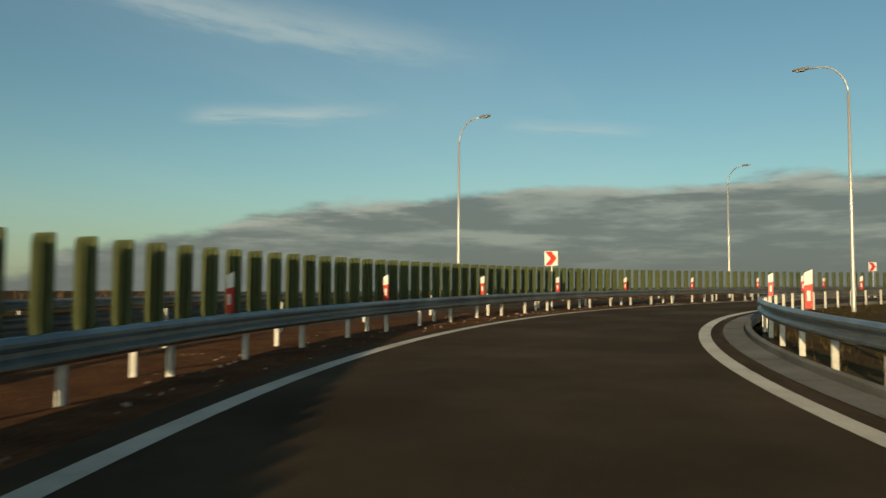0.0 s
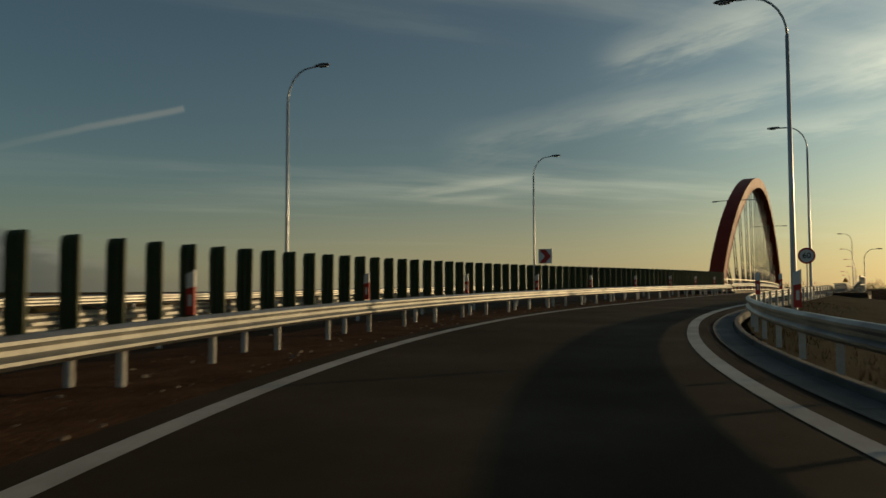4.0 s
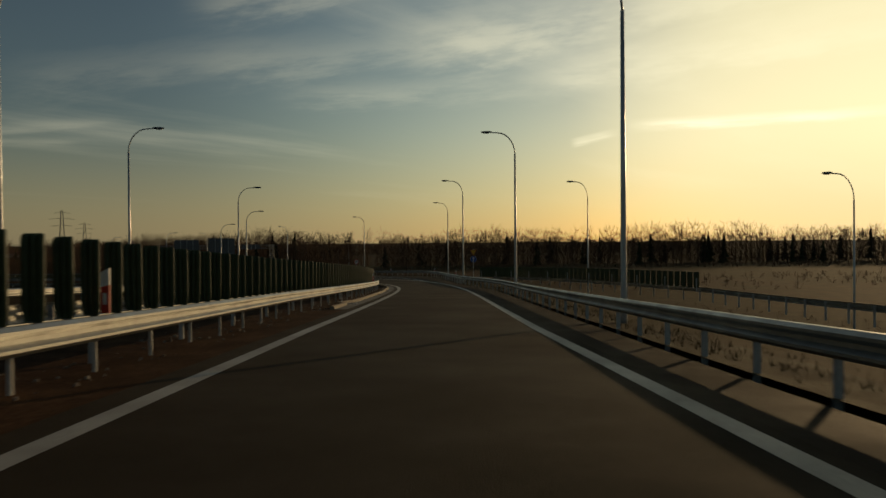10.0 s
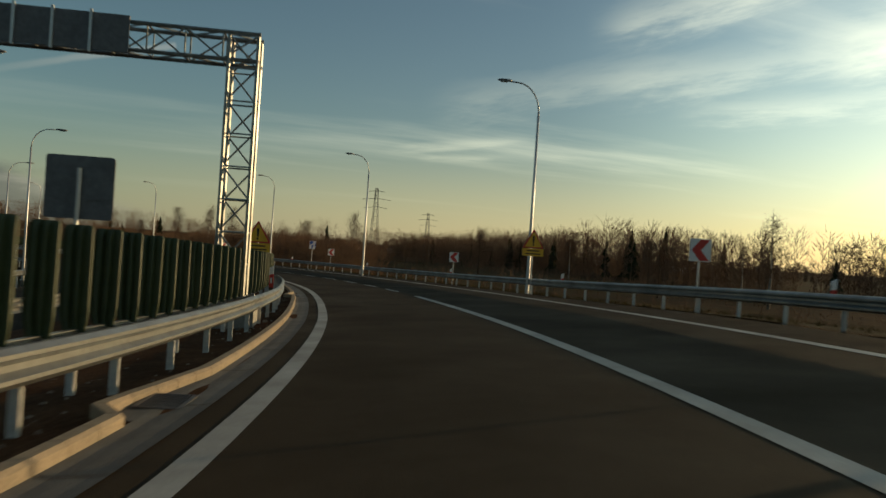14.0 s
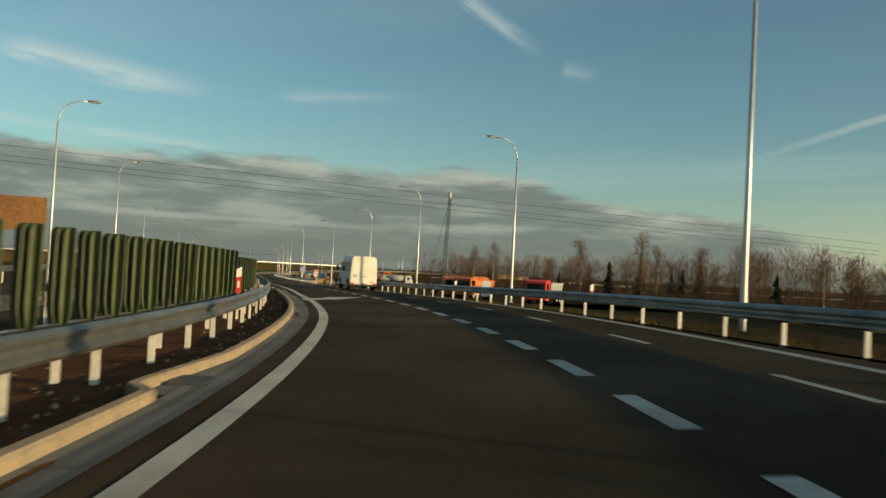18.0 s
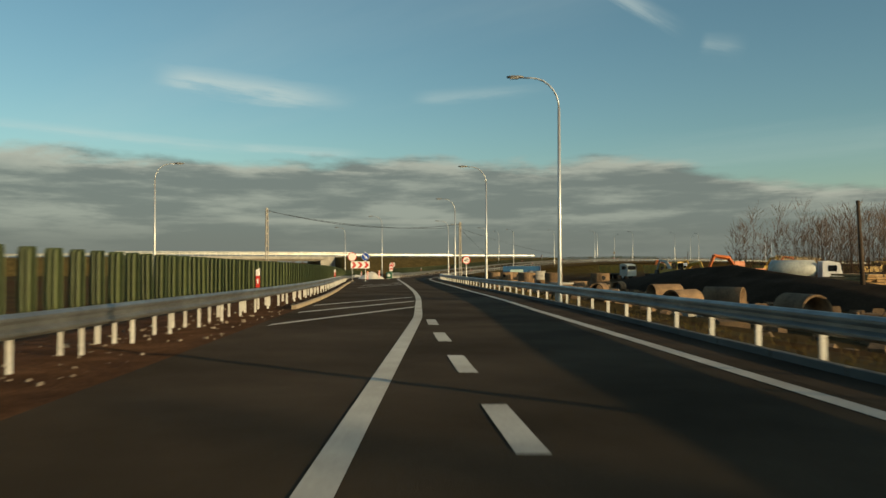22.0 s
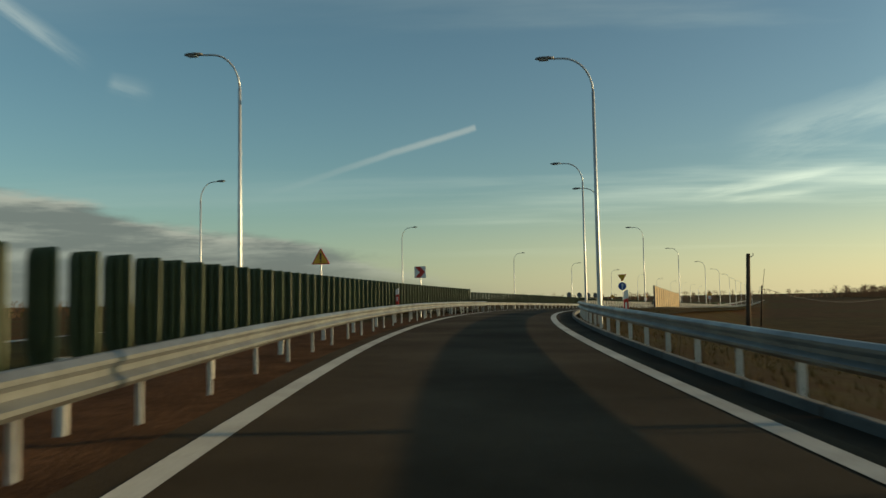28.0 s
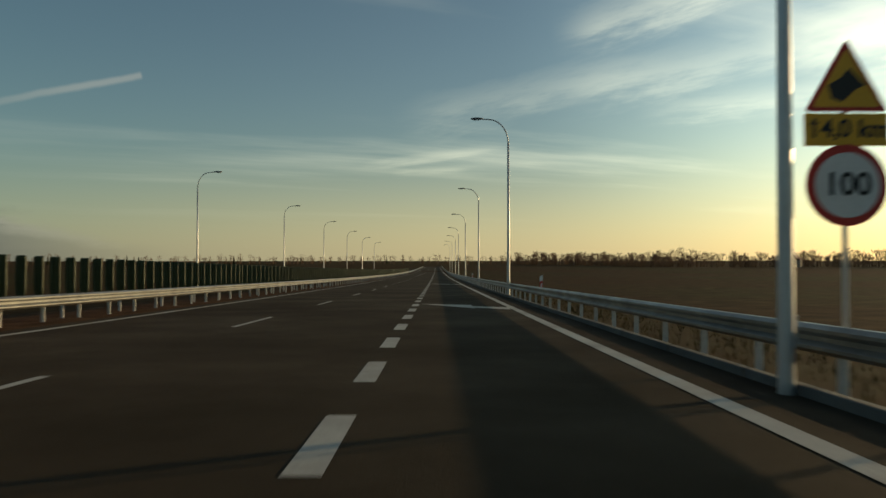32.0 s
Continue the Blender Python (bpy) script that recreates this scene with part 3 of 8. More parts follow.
def ground():
    """One sheet to the horizon: embankments under the road, open land round it."""
    def axis(lo, hi, cell, far):
        inner = list(np.arange(lo, hi + 0.1, cell))
        out, g = [], cell
        while (out[-1] if out else 0) < far:
            g *= 1.35
            out.append((out[-1] if out else 0) + g)
        return np.array([lo - o for o in reversed(out)] + inner + [hi + o for o in out])
    keep = _us < 42
    line, size = _line[keep][::4], _size[keep][::4]
    us, bank, rv = _us[keep][::4], _bank[keep][::4], RIGHT_VEC[keep][::4]
    xs = axis(line[:, 0].min() - 60, line[:, 0].max() + 60, 4.0, 4200)
    ys = axis(line[:, 1].min() - 60, line[:, 1].max() + 60, 4.0, 4200)
    gx, gy = np.meshgrid(xs, ys)
    pts = np.stack([gx.ravel(), gy.ravel()], 1)
    z = np.empty(len(pts))
    left_w = np.interp(us, [0, 5.5, 8.2, 13, 21, 23, 25, 27, 30], [17, 15, 17, 17, 14, 16, 11, 9, 20])
    right_w = np.interp(us, [0, 5, 8, 12, 14, 20, 22, 24, 30], [7, 6, 7, 10, 12, 14, 9, 7, 6])
    base = line[:, 2] - np.interp(us, [0, 5, 8, 11, 14, 18, 24, 26, 28, 30, 34, 40], DROP)
    on_bridge = (us > 6.3) & (us < 8.42)
    rng = np.random.RandomState(3)
    for i in range(0, len(pts), 4000):
        d = pts[i:i + 4000, None, :] - line[None, :, :2]
        dist = np.hypot(d[..., 0], d[..., 1])
        lat = (d * rv[None]).sum(-1)
        w = np.where(lat < 0, left_w, right_w) * size
        over = np.maximum(dist - w, 0)
        inside = np.clip(lat, -w, w)
        h = line[:, 2] - inside * np.sin(bank) - 0.22 * size - over * 0.42
        h = h - np.interp(us, [23.4, 24.2, 25.3, 26.5, 27.5], [0.0, 0.22, 0.6, 0.6, 0.0]) * np.clip((-lat - 3.2) / 2.5, 0, 1)
        h = np.where(on_bridge, -99, h)
        j = dist.argmin(1)
        wt = 1.0 / (dist + 12.0) ** 3
        low = (wt * base).sum(1) / wt.sum(1)
        best = h.max(1)
        # where the road itself lies, follow the nearest stretch only
        near = h[np.arange(len(j)), j]
        inside_near = dist[np.arange(len(j)), j] < w[np.arange(len(j)), j] + 4
        best = np.where(inside_near & ~on_bridge[j], near, best)
        z[i:i + 4000] = np.maximum(best, low)
    r = np.hypot(pts[:, 0], pts[:, 1] - 400)
    roll = np.array([noise.noise(Vector((x * 0.012, y * 0.012, 0))) for x, y in pts])
    z += roll * np.clip((r - 200) / 900, 0.05, 0.9)
    nx = len(xs)
    idx = np.arange(len(pts)).reshape(len(ys), nx)
    faces = np.stack([idx[:-1, :-1], idx[:-1, 1:], idx[1:, 1:], idx[1:, :-1]], -1).reshape(-1, 4)
    me = bpy.data.meshes.new("ground")
    me.from_pydata([(float(a), float(b), float(c)) for (a, b), c in zip(pts, z)], [], [tuple(int(q) for q in f) for f in faces])
    me.polygons.foreach_set("use_smooth", [True] * len(me.polygons))
    m = bpy.data.materials.new("winter field")
    m.use_nodes = True
    nt = m.node_tree
    add, link = nt.nodes.new, nt.links.new
    bsdf = nt.nodes["Principled BSDF"]
    co = add("ShaderNodeTexCoord").outputs["Object"]

    def tex(scale, detail):
        n = add("ShaderNodeTexNoise")
        n.inputs["Scale"].default_value, n.inputs["Detail"].default_value, n.inputs["Roughness"].default_value = scale, detail, 0.62
        link(co, n.inputs["Vector"])
        return n.outputs[0]
    big, mid, fine = tex(0.012, 4), tex(0.35, 6), tex(6.0, 5)
    r1 = add("ShaderNodeValToRGB")
    link(big, r1.inputs[0])
    for e, (p, c) in zip(r1.color_ramp.elements, ((0.40, (0.054, 0.030, 0.0145, 1)), (0.62, (0.045, 0.038, 0.015, 1)))):
        e.position, e.color = p, c
    r2 = add("ShaderNodeValToRGB")
    link(mid, r2.inputs[0])
    for e, (p, c) in zip(r2.color_ramp.elements, ((0.35, (0.55, 0.5, 0.45, 1)), (0.7, (1.25, 1.2, 1.0, 1)))):
        e.position, e.color = p, c
    mx = add("ShaderNodeMix")
    mx.data_type, mx.blend_type = "RGBA", "MULTIPLY"
    mx.inputs[0].default_value = 1
    link(r1.outputs[0], mx.inputs[6])
    link(r2.outputs[0], mx.inputs[7])
    link(mx.outputs[2], bsdf.inputs["Base Color"])
    bsdf.inputs["Roughness"].default_value = 0.95
    bsdf.inputs["Specular IOR Level"].default_value = 0.02
    bsdf.inputs["Diffuse Roughness"].default_value = 0.2
    b = add("ShaderNodeBump")
    b.inputs["Strength"].default_value, b.inputs["Distance"].default_value = 0.3, 0.1
    link(fine, b.inputs["Height"])
    link(b.outputs[0], bsdf.inputs["Normal"])
    me.materials.append(m)
    return tagged(new("ground", me), "brown winter field with faded grass", "ground", "", "structure")


# how far the open land lies below the road
DROP = [8.0, 9.5, 9.5, 7.0, 2.6, 1.2, 0.9, 1.0, 3.0, 2.8, 1.8, 1.2]
GROUND = ground()


# ---- road ----
def roads():
    g = Geo()
    edge_l, edge_r = (lambda u: LEFT(u) - 0.5), (lambda u: max(RIGHT(u) + 0.25, 2.3))
    n = int((UMAX - 0.1 - UMIN) / 0.04)
    rows = []
    for i in range(n):
        u = UMIN + i * 0.04
        a = LEFT(u) - 0.5 if u < 26 else -3.6
        if 24.6 < u < 29.5:
            a = LANE_L(u) - 0.45
        elif u >= 29.5:
            a = FAR_L(u) + 0.9
        b = RIGHT(u) + 0.3
        rows.append([at(u, a + (b - a) * k / 8, 0.0) for k in range(9)])
    g.quad_strip(rows)
    structure("road", g, ASPHALT, "dark smooth asphalt carriageway", "road")
    # hard shoulder on the right, up to the kerb
    g = Geo()
    for u0, u1 in ((UMIN, 6.15), (8.48, 46.8)):
        rows = []
        m = int((u1 - u0) / 0.05)
        for i in range(m + 1):
            u = u0 + (u1 - u0) * i / m
            rows.append([at(u, RIGHT(u) + 0.3, 0.0), at(u, RAIL_R(u) - 0.42, -0.01)])
        g.quad_strip(rows)
    structure("shoulder", g, SHOULDER, "worn asphalt shoulder beside the carriageway", "road shoulder")
    # carriageway of the other direction, behind the screen
    g = Geo()
    for u0, u1, a, b in ((UMIN, 6.2, -7.6, -15.0), (6.2, 8.48, -8.0, -15.0), (8.48, 21.5, -8.2, -15.6)):
        sweep(g, u0, u1, [(a, -0.12), (b, -0.12)], step=0.06)
    structure("road_opposite", g, ASPHALT, "asphalt carriageway of the other direction", "road")


def line_marks():
    def band(name, spans, where, width, mat=PAINT, step=0.03):
        g = Geo()
        for u0, u1 in spans:
            sweep(g, u0, u1, [(-width / 2, 0.006), (width / 2, 0.006)], where, step)
        return structure(name, g, mat, "white painted road line, slightly worn", "road marking")
    band("edge_line_left", [(UMIN, 21.6)], LEFT, 0.24)
    band("edge_line_merge", [(21.35, 31.2)], LANE_L, 0.24)
    band("edge_line_right", [(UMIN, 46.0)], RIGHT, 0.24)
    band("edge_line_far", [(29.2, 46.0)], lambda u: FAR_L(u) + 1.6, 0.2)
    band("taper_line", [(12.75, 15.0)], LANE_R, 0.24)
    # dashes: one row per lane line, each dash a piece
    even = lambda u0, u1, step: [u0 + step * i for i in range(int((u1 - u0) / step) + 1)]
    rows = [("lane_dashes", metres(15.16, 17.6, 6.0), LANE_R, 3.6, 0.14), ("lane_dashes", even(17.64, 19.95, 0.09), LANE_R, 1.65, 0.24), ("lane_dashes", even(20.03, 22.45, 0.1), LANE_R, 1.9, 0.24),
            ("lane_dashes", metres(17.3, 20.6, 6.0), lambda u: LANE_R(u) + 2.35, 2.0, 0.14),
            ("lane_dashes", even(31.252, 44.0, 0.0956), LANE_L, 2.0, 0.26), ("lane_dashes", even(29.74, 44.0, 0.298), lambda u: LANE_L(u) - 3.9, 4.1, 0.14)]
    for name, us, where, long, width in rows:
        top = tagged(new(name), "row of white dashes on the asphalt", "road marking", "", "structure")
        for u in us:
            p, a, k, b = around(u)
            du = long * k / float(np.interp(u, _us, _len))
            g = Geo()
            sweep(g, u, u + du, [(-width / 2, 0.006), (width / 2, 0.006)], where, du / 2.01)
            part("dash", g, PAINT, top)


roads()
line_marks()



# ---- rails and screens ----
W_BEAM = [(0.0, 0.70), (0.035, 0.695), (0.085, 0.65), (0.085, 0.615), (0.02, 0.565), (0.02, 0.515), (0.085, 0.465), (0.085, 0.43), (0.035, 0.385), (0.0, 0.38)]


def post_mesh(k=1.0):
    """A C-shaped steel post, open towards one side."""
    g = Geo()
    out = [(-0.05, -0.03), (0.05, -0.03), (0.05, -0.012), (0.044, -0.012), (0.044, -0.024), (-0.044, -0.024), (-0.044, 0.024), (0.044, 0.024), (0.044, 0.012), (0.05, 0.012), (0.05, 0.03), (-0.05, 0.03)]
    g.quad_strip([[(x * k, y * k, z) for x, y in out] for z in (-0.25, 0.66)], True, True)
    return g.mesh("post", POST)


POST_MESH, TWIN_MESH, SLIM_MESH = post_mesh(0.85), post_mesh(0.62), post_mesh(0.5)


def joined(mesh, poses, name, top):
    """Far repeats of one mesh, joined into a single part."""
    g = Geo()
    for m in poses:
        b = len(g.v)
        g.v.extend(tuple(m @ v.co) for v in mesh.vertices)
        g.f.extend(tuple(b + i for i in p.vertices) for p in mesh.polygons)
    return tagged(part(name, g, mesh.materials[0], top), kind="stuff")


def guard_rail(label, spans, where, side, gap=2.0, h=0.0, twin=False, far=False, slim=False):
    """W-beam on posts; side: +1 where its face looks to the right."""
    top = thing("guard_rail", label, "guard rail", "guard rails", "structure")
    for u0, u1 in spans:
        g = Geo()
        prof = [(side * x, z + h) for x, z in W_BEAM]
        back = [(side * (x - 0.006), z + h) for x, z in reversed(W_BEAM)]
        sweep(g, u0, u1, prof + back, lambda u: where(u) + side * 0.06, 0.03, True, True)
        part("beam", g, STEEL, top, smooth=False)
        # splice plates where two lengths of beam overlap
        for u in ([] if far else metres(u0, u1, 16.0)[1:-1]):
            g = Geo()
            du = 0.17 / (float(np.interp(u, _us, _len)) / float(np.interp(u, _us, _size)))
            sweep(g, u - du, u + du, [(side * (x + 0.006), z + h) for x, z in W_BEAM], lambda q: where(q) + side * 0.06, du)
            part("splice", g, STEEL, top)
        if far:
            joined(POST_MESH, [turned(u, where(u), h) for u in metres(u0, u1, gap)], "posts", top)
            continue
        for u in metres(u0, u1, gap):
            part("post", (SLIM_MESH if slim else POST_MESH) if not twin else TWIN_MESH, None, top, m=turned(u, where(u), h, 0 if side > 0 else 180))
            if twin:
                part("post", TWIN_MESH, None, top, m=turned(u, where(u) - side * 0.32, h, 0 if side > 0 else 180))
    return top


def blade_mesh():
    """A plastic blade: a thin plate with folded edges and two narrow ridges, on a slightly narrower foot."""
    g = Geo()
    w = 0.186
    half = [(0.0, 0.004), (0.22, 0.004), (0.25, 0.05), (0.28, 0.062), (0.35, 0.062), (0.38, 0.05), (0.395, 0.004), (0.90, 0.004), (0.94, 0.028), (1.0, 0.026)]
    line = [(-x, d) for x, d in reversed(half[1:])] + half
    rows = []
    for z, s, deep in ((0.0, 0.76, 0.3), (0.05, 0.80, 0.5), (0.13, 0.93, 0.8), (0.22, 0.99, 1.0), (0.6, 1.0, 1.0), (1.0, 1.0, 1.0), (1.055, 0.985, 0.8), (1.085, 0.93, 0.5), (1.105, 0.80, 0.2)):
        front = [(x * w * s, -0.004 - d * deep, z) for x, d in line]
        rows.append(front + [(x, y + 0.016, q) for x, y, q in reversed(front)])
    g.quad_strip(rows, True, True)
    return g.mesh("blade", GREEN)


BLADE_MESH = blade_mesh()


def screen(label, u0, u1, where, gap, spin=-22, h=0.60, tall=1.0, far=False):
    """A row of upright blades on a rail of its own."""
    top = thing("anti_glare_screen", label, "glare screen", "glare screens", "structure")
    g = Geo()
    sweep(g, u0, u1, [(-0.05, h - 0.02), (0.05, h - 0.02), (0.05, h + 0.05), (-0.05, h + 0.05)], where, 0.04, True, True)
    part("carrier_rail", g, STEEL, top)
    rng = random.Random(int(u0 * 100))
    poses = [turned(u, where(u), h + 0.03, spin + rng.uniform(-4, 4), rng.uniform(-0.9, 0.9)) @ Matrix.Diagonal((1, 1, tall, 1)) for u in metres(u0, u1, gap)]
    if far:
        joined(BLADE_MESH, poses, "blades", top)
    else:
        for m in poses:
            part("blade", BLADE_MESH, None, top, m=m)
    joined(POST_MESH, [turned(u, where(u), -0.05) for u in metres(u0, u1, 4.0)], "posts", top)


guard_rail("galvanised steel guard rail beside the loop road", [(UMIN, 2.4), (2.4, 6.27)], RAIL_L, 1)
guard_rail("galvanised steel guard rail below the green screen", [(8.48, 14.0)], RAIL_L, 1, slim=True)
guard_rail("galvanised steel guard rail round the long curve", [(14.0, 18.6)], RAIL_L, 1)
guard_rail("galvanised steel guard rail on twin posts", [(18.6, 25.4)], RAIL_L, 1, 2.0, 0.0, True)
guard_rail("galvanised steel guard rail along the rising ramp", [(24.75, 29.35)], RAIL_C, 1, slim=True)
guard_rail("galvanised steel guard rail along the far edge of the motorway", [(28.75, 33.5)], FAR_L, 1, 2.0)
guard_rail("galvanised steel guard rail far along the motorway", [(33.5, 46.0)], FAR_L, 1, 2.0, far=True)
guard_rail("galvanised steel guard rail on the inner side of the curve", [(UMIN, 6.1)], RAIL_R, -1)
guard_rail("galvanised steel guard rail on the outer side of the curve", [(8.92, 13.0), (13.0, 19.62)], RAIL_R, -1)
guard_rail("galvanised steel guard rail along the ramp and motorway", [(20.75, 30.5), (30.5, 34.0)], RAIL_R, -1)
guard_rail("galvanised steel guard rail far along the motorway", [(34.0, 46.0)], RAIL_R, -1, far=True)
# second rails behind the screens, of the other carriageway
guard_rail("galvanised steel guard rail of the opposite carriageway", [(UMIN, 6.2)], lambda u: -6.9, -1, 4.0, 0.0, far=True)
guard_rail("galvanised steel guard rail beyond the opposite carriageway", [(UMIN, 6.2)], lambda u: -15.4, 1, 4.0, far=True)
guard_rail("galvanised steel guard rail of the opposite carriageway", [(8.5, 21.0)], lambda u: -7.5, -1, 4.0, far=True)
guard_rail("galvanised steel guard rail beyond the opposite carriageway", [(8.5, 21.0)], lambda u: -16.2, 1, 4.0, far=True)
guard_rail("galvanised steel guard rail beyond the ramp's grass", [(26.3, 28.9)], lambda u: -15.0, 1, 4.0, -1.0, far=True)

screen("row of green plastic glare blades above the guard rail", UMIN, 2.2, lambda u: RAIL_L(u) - 0.5, 0.69, h=0.5, tall=1.06)
screen("row of green plastic glare blades above the guard rail", 2.2, 6.25, lambda u: RAIL_L(u) - 0.5, 0.8, h=0.5, tall=1.06)
screen("row of green plastic glare blades, dark against the low sun", 8.53, 13.5, lambda u: RAIL_L(u) - 0.5, 0.80)
screen("close row of green plastic glare blades on the curve", 13.5, 18.6, lambda u: RAIL_L(u) - 0.5, 0.80)
screen("row of sunlit olive green glare blades", 18.6, 22.6, lambda u: RAIL_L(u) - 0.62, 0.80, h=0.46)
screen("row of olive green glare blades along the closed lane", 22.6, 25.4, lambda u: RAIL_L(u) - 0.62, 0.80, h=0.46)
screen("row of green glare blades along the rising ramp", 24.78, 29.29, lambda u: RAIL_C(u) - 0.55, 0.72, h=0.5, tall=0.93)
screen("row of dark green glare blades beside the motorway", 28.95, 33.0, lambda u: FAR_L(u) - 0.6, 0.9)
screen("row of dark green glare blades beside the motorway", 33.0, 39.0, lambda u: FAR_L(u) - 0.6, 1.1, far=True)


# ---- verges, kerbs, gutters ----
def verge(name, u0, u1, inner, outer, h0, h1, mat=SOIL, label="bare brown soil with stones and dry grass", step=0.05, rough=0.05):
    g = Geo()
    n = int((u1 - u0) / step) + 1
    rows = []
    for i in range(n + 1):
        u = u0 + (u1 - u0) * i / n
        a, b = inner(u), outer(u)
        row = []
        for k in range(9):
            lat = a + (b - a) * k / 8
            bump = noise.noise(Vector((u * 22, lat * 1.7, 3))) * rough + noise.noise(Vector((u * 70, lat * 5, 7))) * rough * 0.5
            row.append(at(u, lat, h0 + (h1 - h0) * k / 8 + (bump if 0 < k else 0)))
        rows.append(row)
    g.quad_strip(rows)
    return structure(name, g, mat, label, "verge", True)


verge("verge", UMIN, 6.25, lambda u: LEFT(u) - 0.5, lambda u: -7.7, 0.0, -0.1)
verge("verge", 8.47, 21.5, lambda u: LEFT(u) - 0.5, lambda u: -8.2, 0.0, -0.1)
verge("verge", 21.5, 25.4, lambda u: LEFT(u) - 0.5, lambda u: RAIL_L(u) - 4.0, 0.0, -0.2)
verge("verge", 24.5, 29.6, lambda u: LANE_L(u) - 0.45, lambda u: RAIL_C(u) - float(np.interp(u, [28.6, 29.6], [3.0, 0.3])), 0.0, -0.15)
verge("verge", 28.7, 46.0, lambda u: FAR_L(u) + 0.9, lambda u: FAR_L(u) - 3.5, 0.0, -0.1)
BANK_SOIL = material("bank of soil and winter grass", (0.085, 0.062, 0.026), 0.95, vary=0.5, grain=14, blotch=0.6, bump=0.9, second=(0.05, 0.04, 0.017), spec=0.02)
GRASS_SOIL = material("grassy soil", (0.050, 0.042, 0.017), 0.95, vary=0.5, grain=18, blotch=0.7, bump=0.9, second=(0.042, 0.025, 0.013), spec=0.02)
verge("verge", UMIN, 6.1, lambda u: RAIL_R(u) - 0.1, lambda u: RAIL_R(u) + 4.5, -0.02, -0.5, GRASS_SOIL, "short winter grass and soil")
verge("verge", 8.6, 19.66, lambda u: RAIL_R(u) - 0.1, lambda u: RAIL_R(u) + 4.5, -0.02, -0.5, GRASS_SOIL, "short winter grass and soil")
verge("verge", 20.7, 46.0, lambda u: RAIL_R(u) - 0.1, lambda u: RAIL_R(u) + 4.5, -0.02, -0.6, GRASS_SOIL, "short winter grass and soil")


def kerb_row(label, u0, u1, where, width, height, mat, gap=1.0, base=0.0):
    """Kerb stones laid end to end, each a piece of its own."""
    top = tagged(new("kerb"), label, "kerb", "", "structure")
    us = metres(u0, u1, gap)
    for a, b in zip(us, us[1:]):
        e = (b - a) * 0.012
        g = Geo()
        g.quad_strip([[at(u, where(u) + x, base + z) for x, z in ((-width / 2, -0.1), (-width / 2, height - 0.01), (-width / 2 + 0.015, height), (width / 2 - 0.03, height), (width / 2, height - 0.03), (width / 2, -0.1))] for u in (a + e, b - e)], True, True)
        part("kerb_stone", g, mat, top)


def gutter_row(label, u0, u1, where, width, mat=GUTTER, gap=2.5):
    top = tagged(new("gutter"), label, "gutter", "", "structure")
    us = metres(u0, u1, gap)
    for a, b in zip(us, us[1:]):
        e = (b - a) * 0.006
        g = Geo()
        g.quad_strip([[at(u, where(u) + x * width, z) for x, z in ((-0.5, 0.012), (-0.25, 0.0), (0.0, -0.006 + 0.012), (0.25, 0.006), (0.5, 0.014))] for u in (a + e, (a + b) / 2, b - e)])
        part("slab", g, mat, top)


DRAINS = (11.05, 11.85, 12.66, 13.46, 14.22, 15.0, 15.75, 16.5, 17.22, 18.25, 19.27)


def pocket(u):
    """How far the kerb steps back round a drain."""
    d = min((u - q for q in DRAINS if u - q > -0.02), default=1.0)
    return 0.30 * (1 - max(d, 0.0) / 0.075) if d < 0.075 else 0.0


kerb_row("pale concrete kerb along the inner edge of the curve", 10.9, 19.32, lambda u: LEFT(u) - 0.93 - pocket(u), 0.16, 0.12, KERB, 0.5)
gutter_row("smooth concrete gutter beside the kerb", 10.9, 19.32, lambda u: LEFT(u) - 0.63, 0.46)
for q in DRAINS:
    g = Geo()
    g.quad_strip([[at(u, LEFT(u) - 0.86 - pocket(u), 0.011), at(u, LEFT(u) - 0.85, 0.011)] for u in (q - 0.015, q, q + 0.025, q + 0.05, q + 0.073)])
    structure("drain_apron", g, GUTTER, "smooth concrete apron behind a drain", "gutter")
kerb_row("pale concrete kerb at the edge of the closed lane", 22.6, 25.0, lambda u: LEFT(u) - 0.6, 0.16, 0.12, KERB)
kerb_row("grey concrete kerb on the inner side of the curve", UMIN, 6.05, lambda u: RAIL_R(u) - 0.36, 0.14, 0.1, GUTTER, 1.0)
kerb_row("grey concrete kerb below the guard rail", 21.0, 30.0, lambda u: RAIL_R(u) - 0.36, 0.14, 0.1, GUTTER, 2.0)
kerb_row("grey concrete kerb below the guard rail", 31.0, 35.0, lambda u: RAIL_R(u) - 0.36, 0.14, 0.1, GUTTER, 3.0)
gutter_row("concrete gutter in front of the kerb", UMIN, 6.05, lambda u: RAIL_R(u) - 0.68, 0.44)


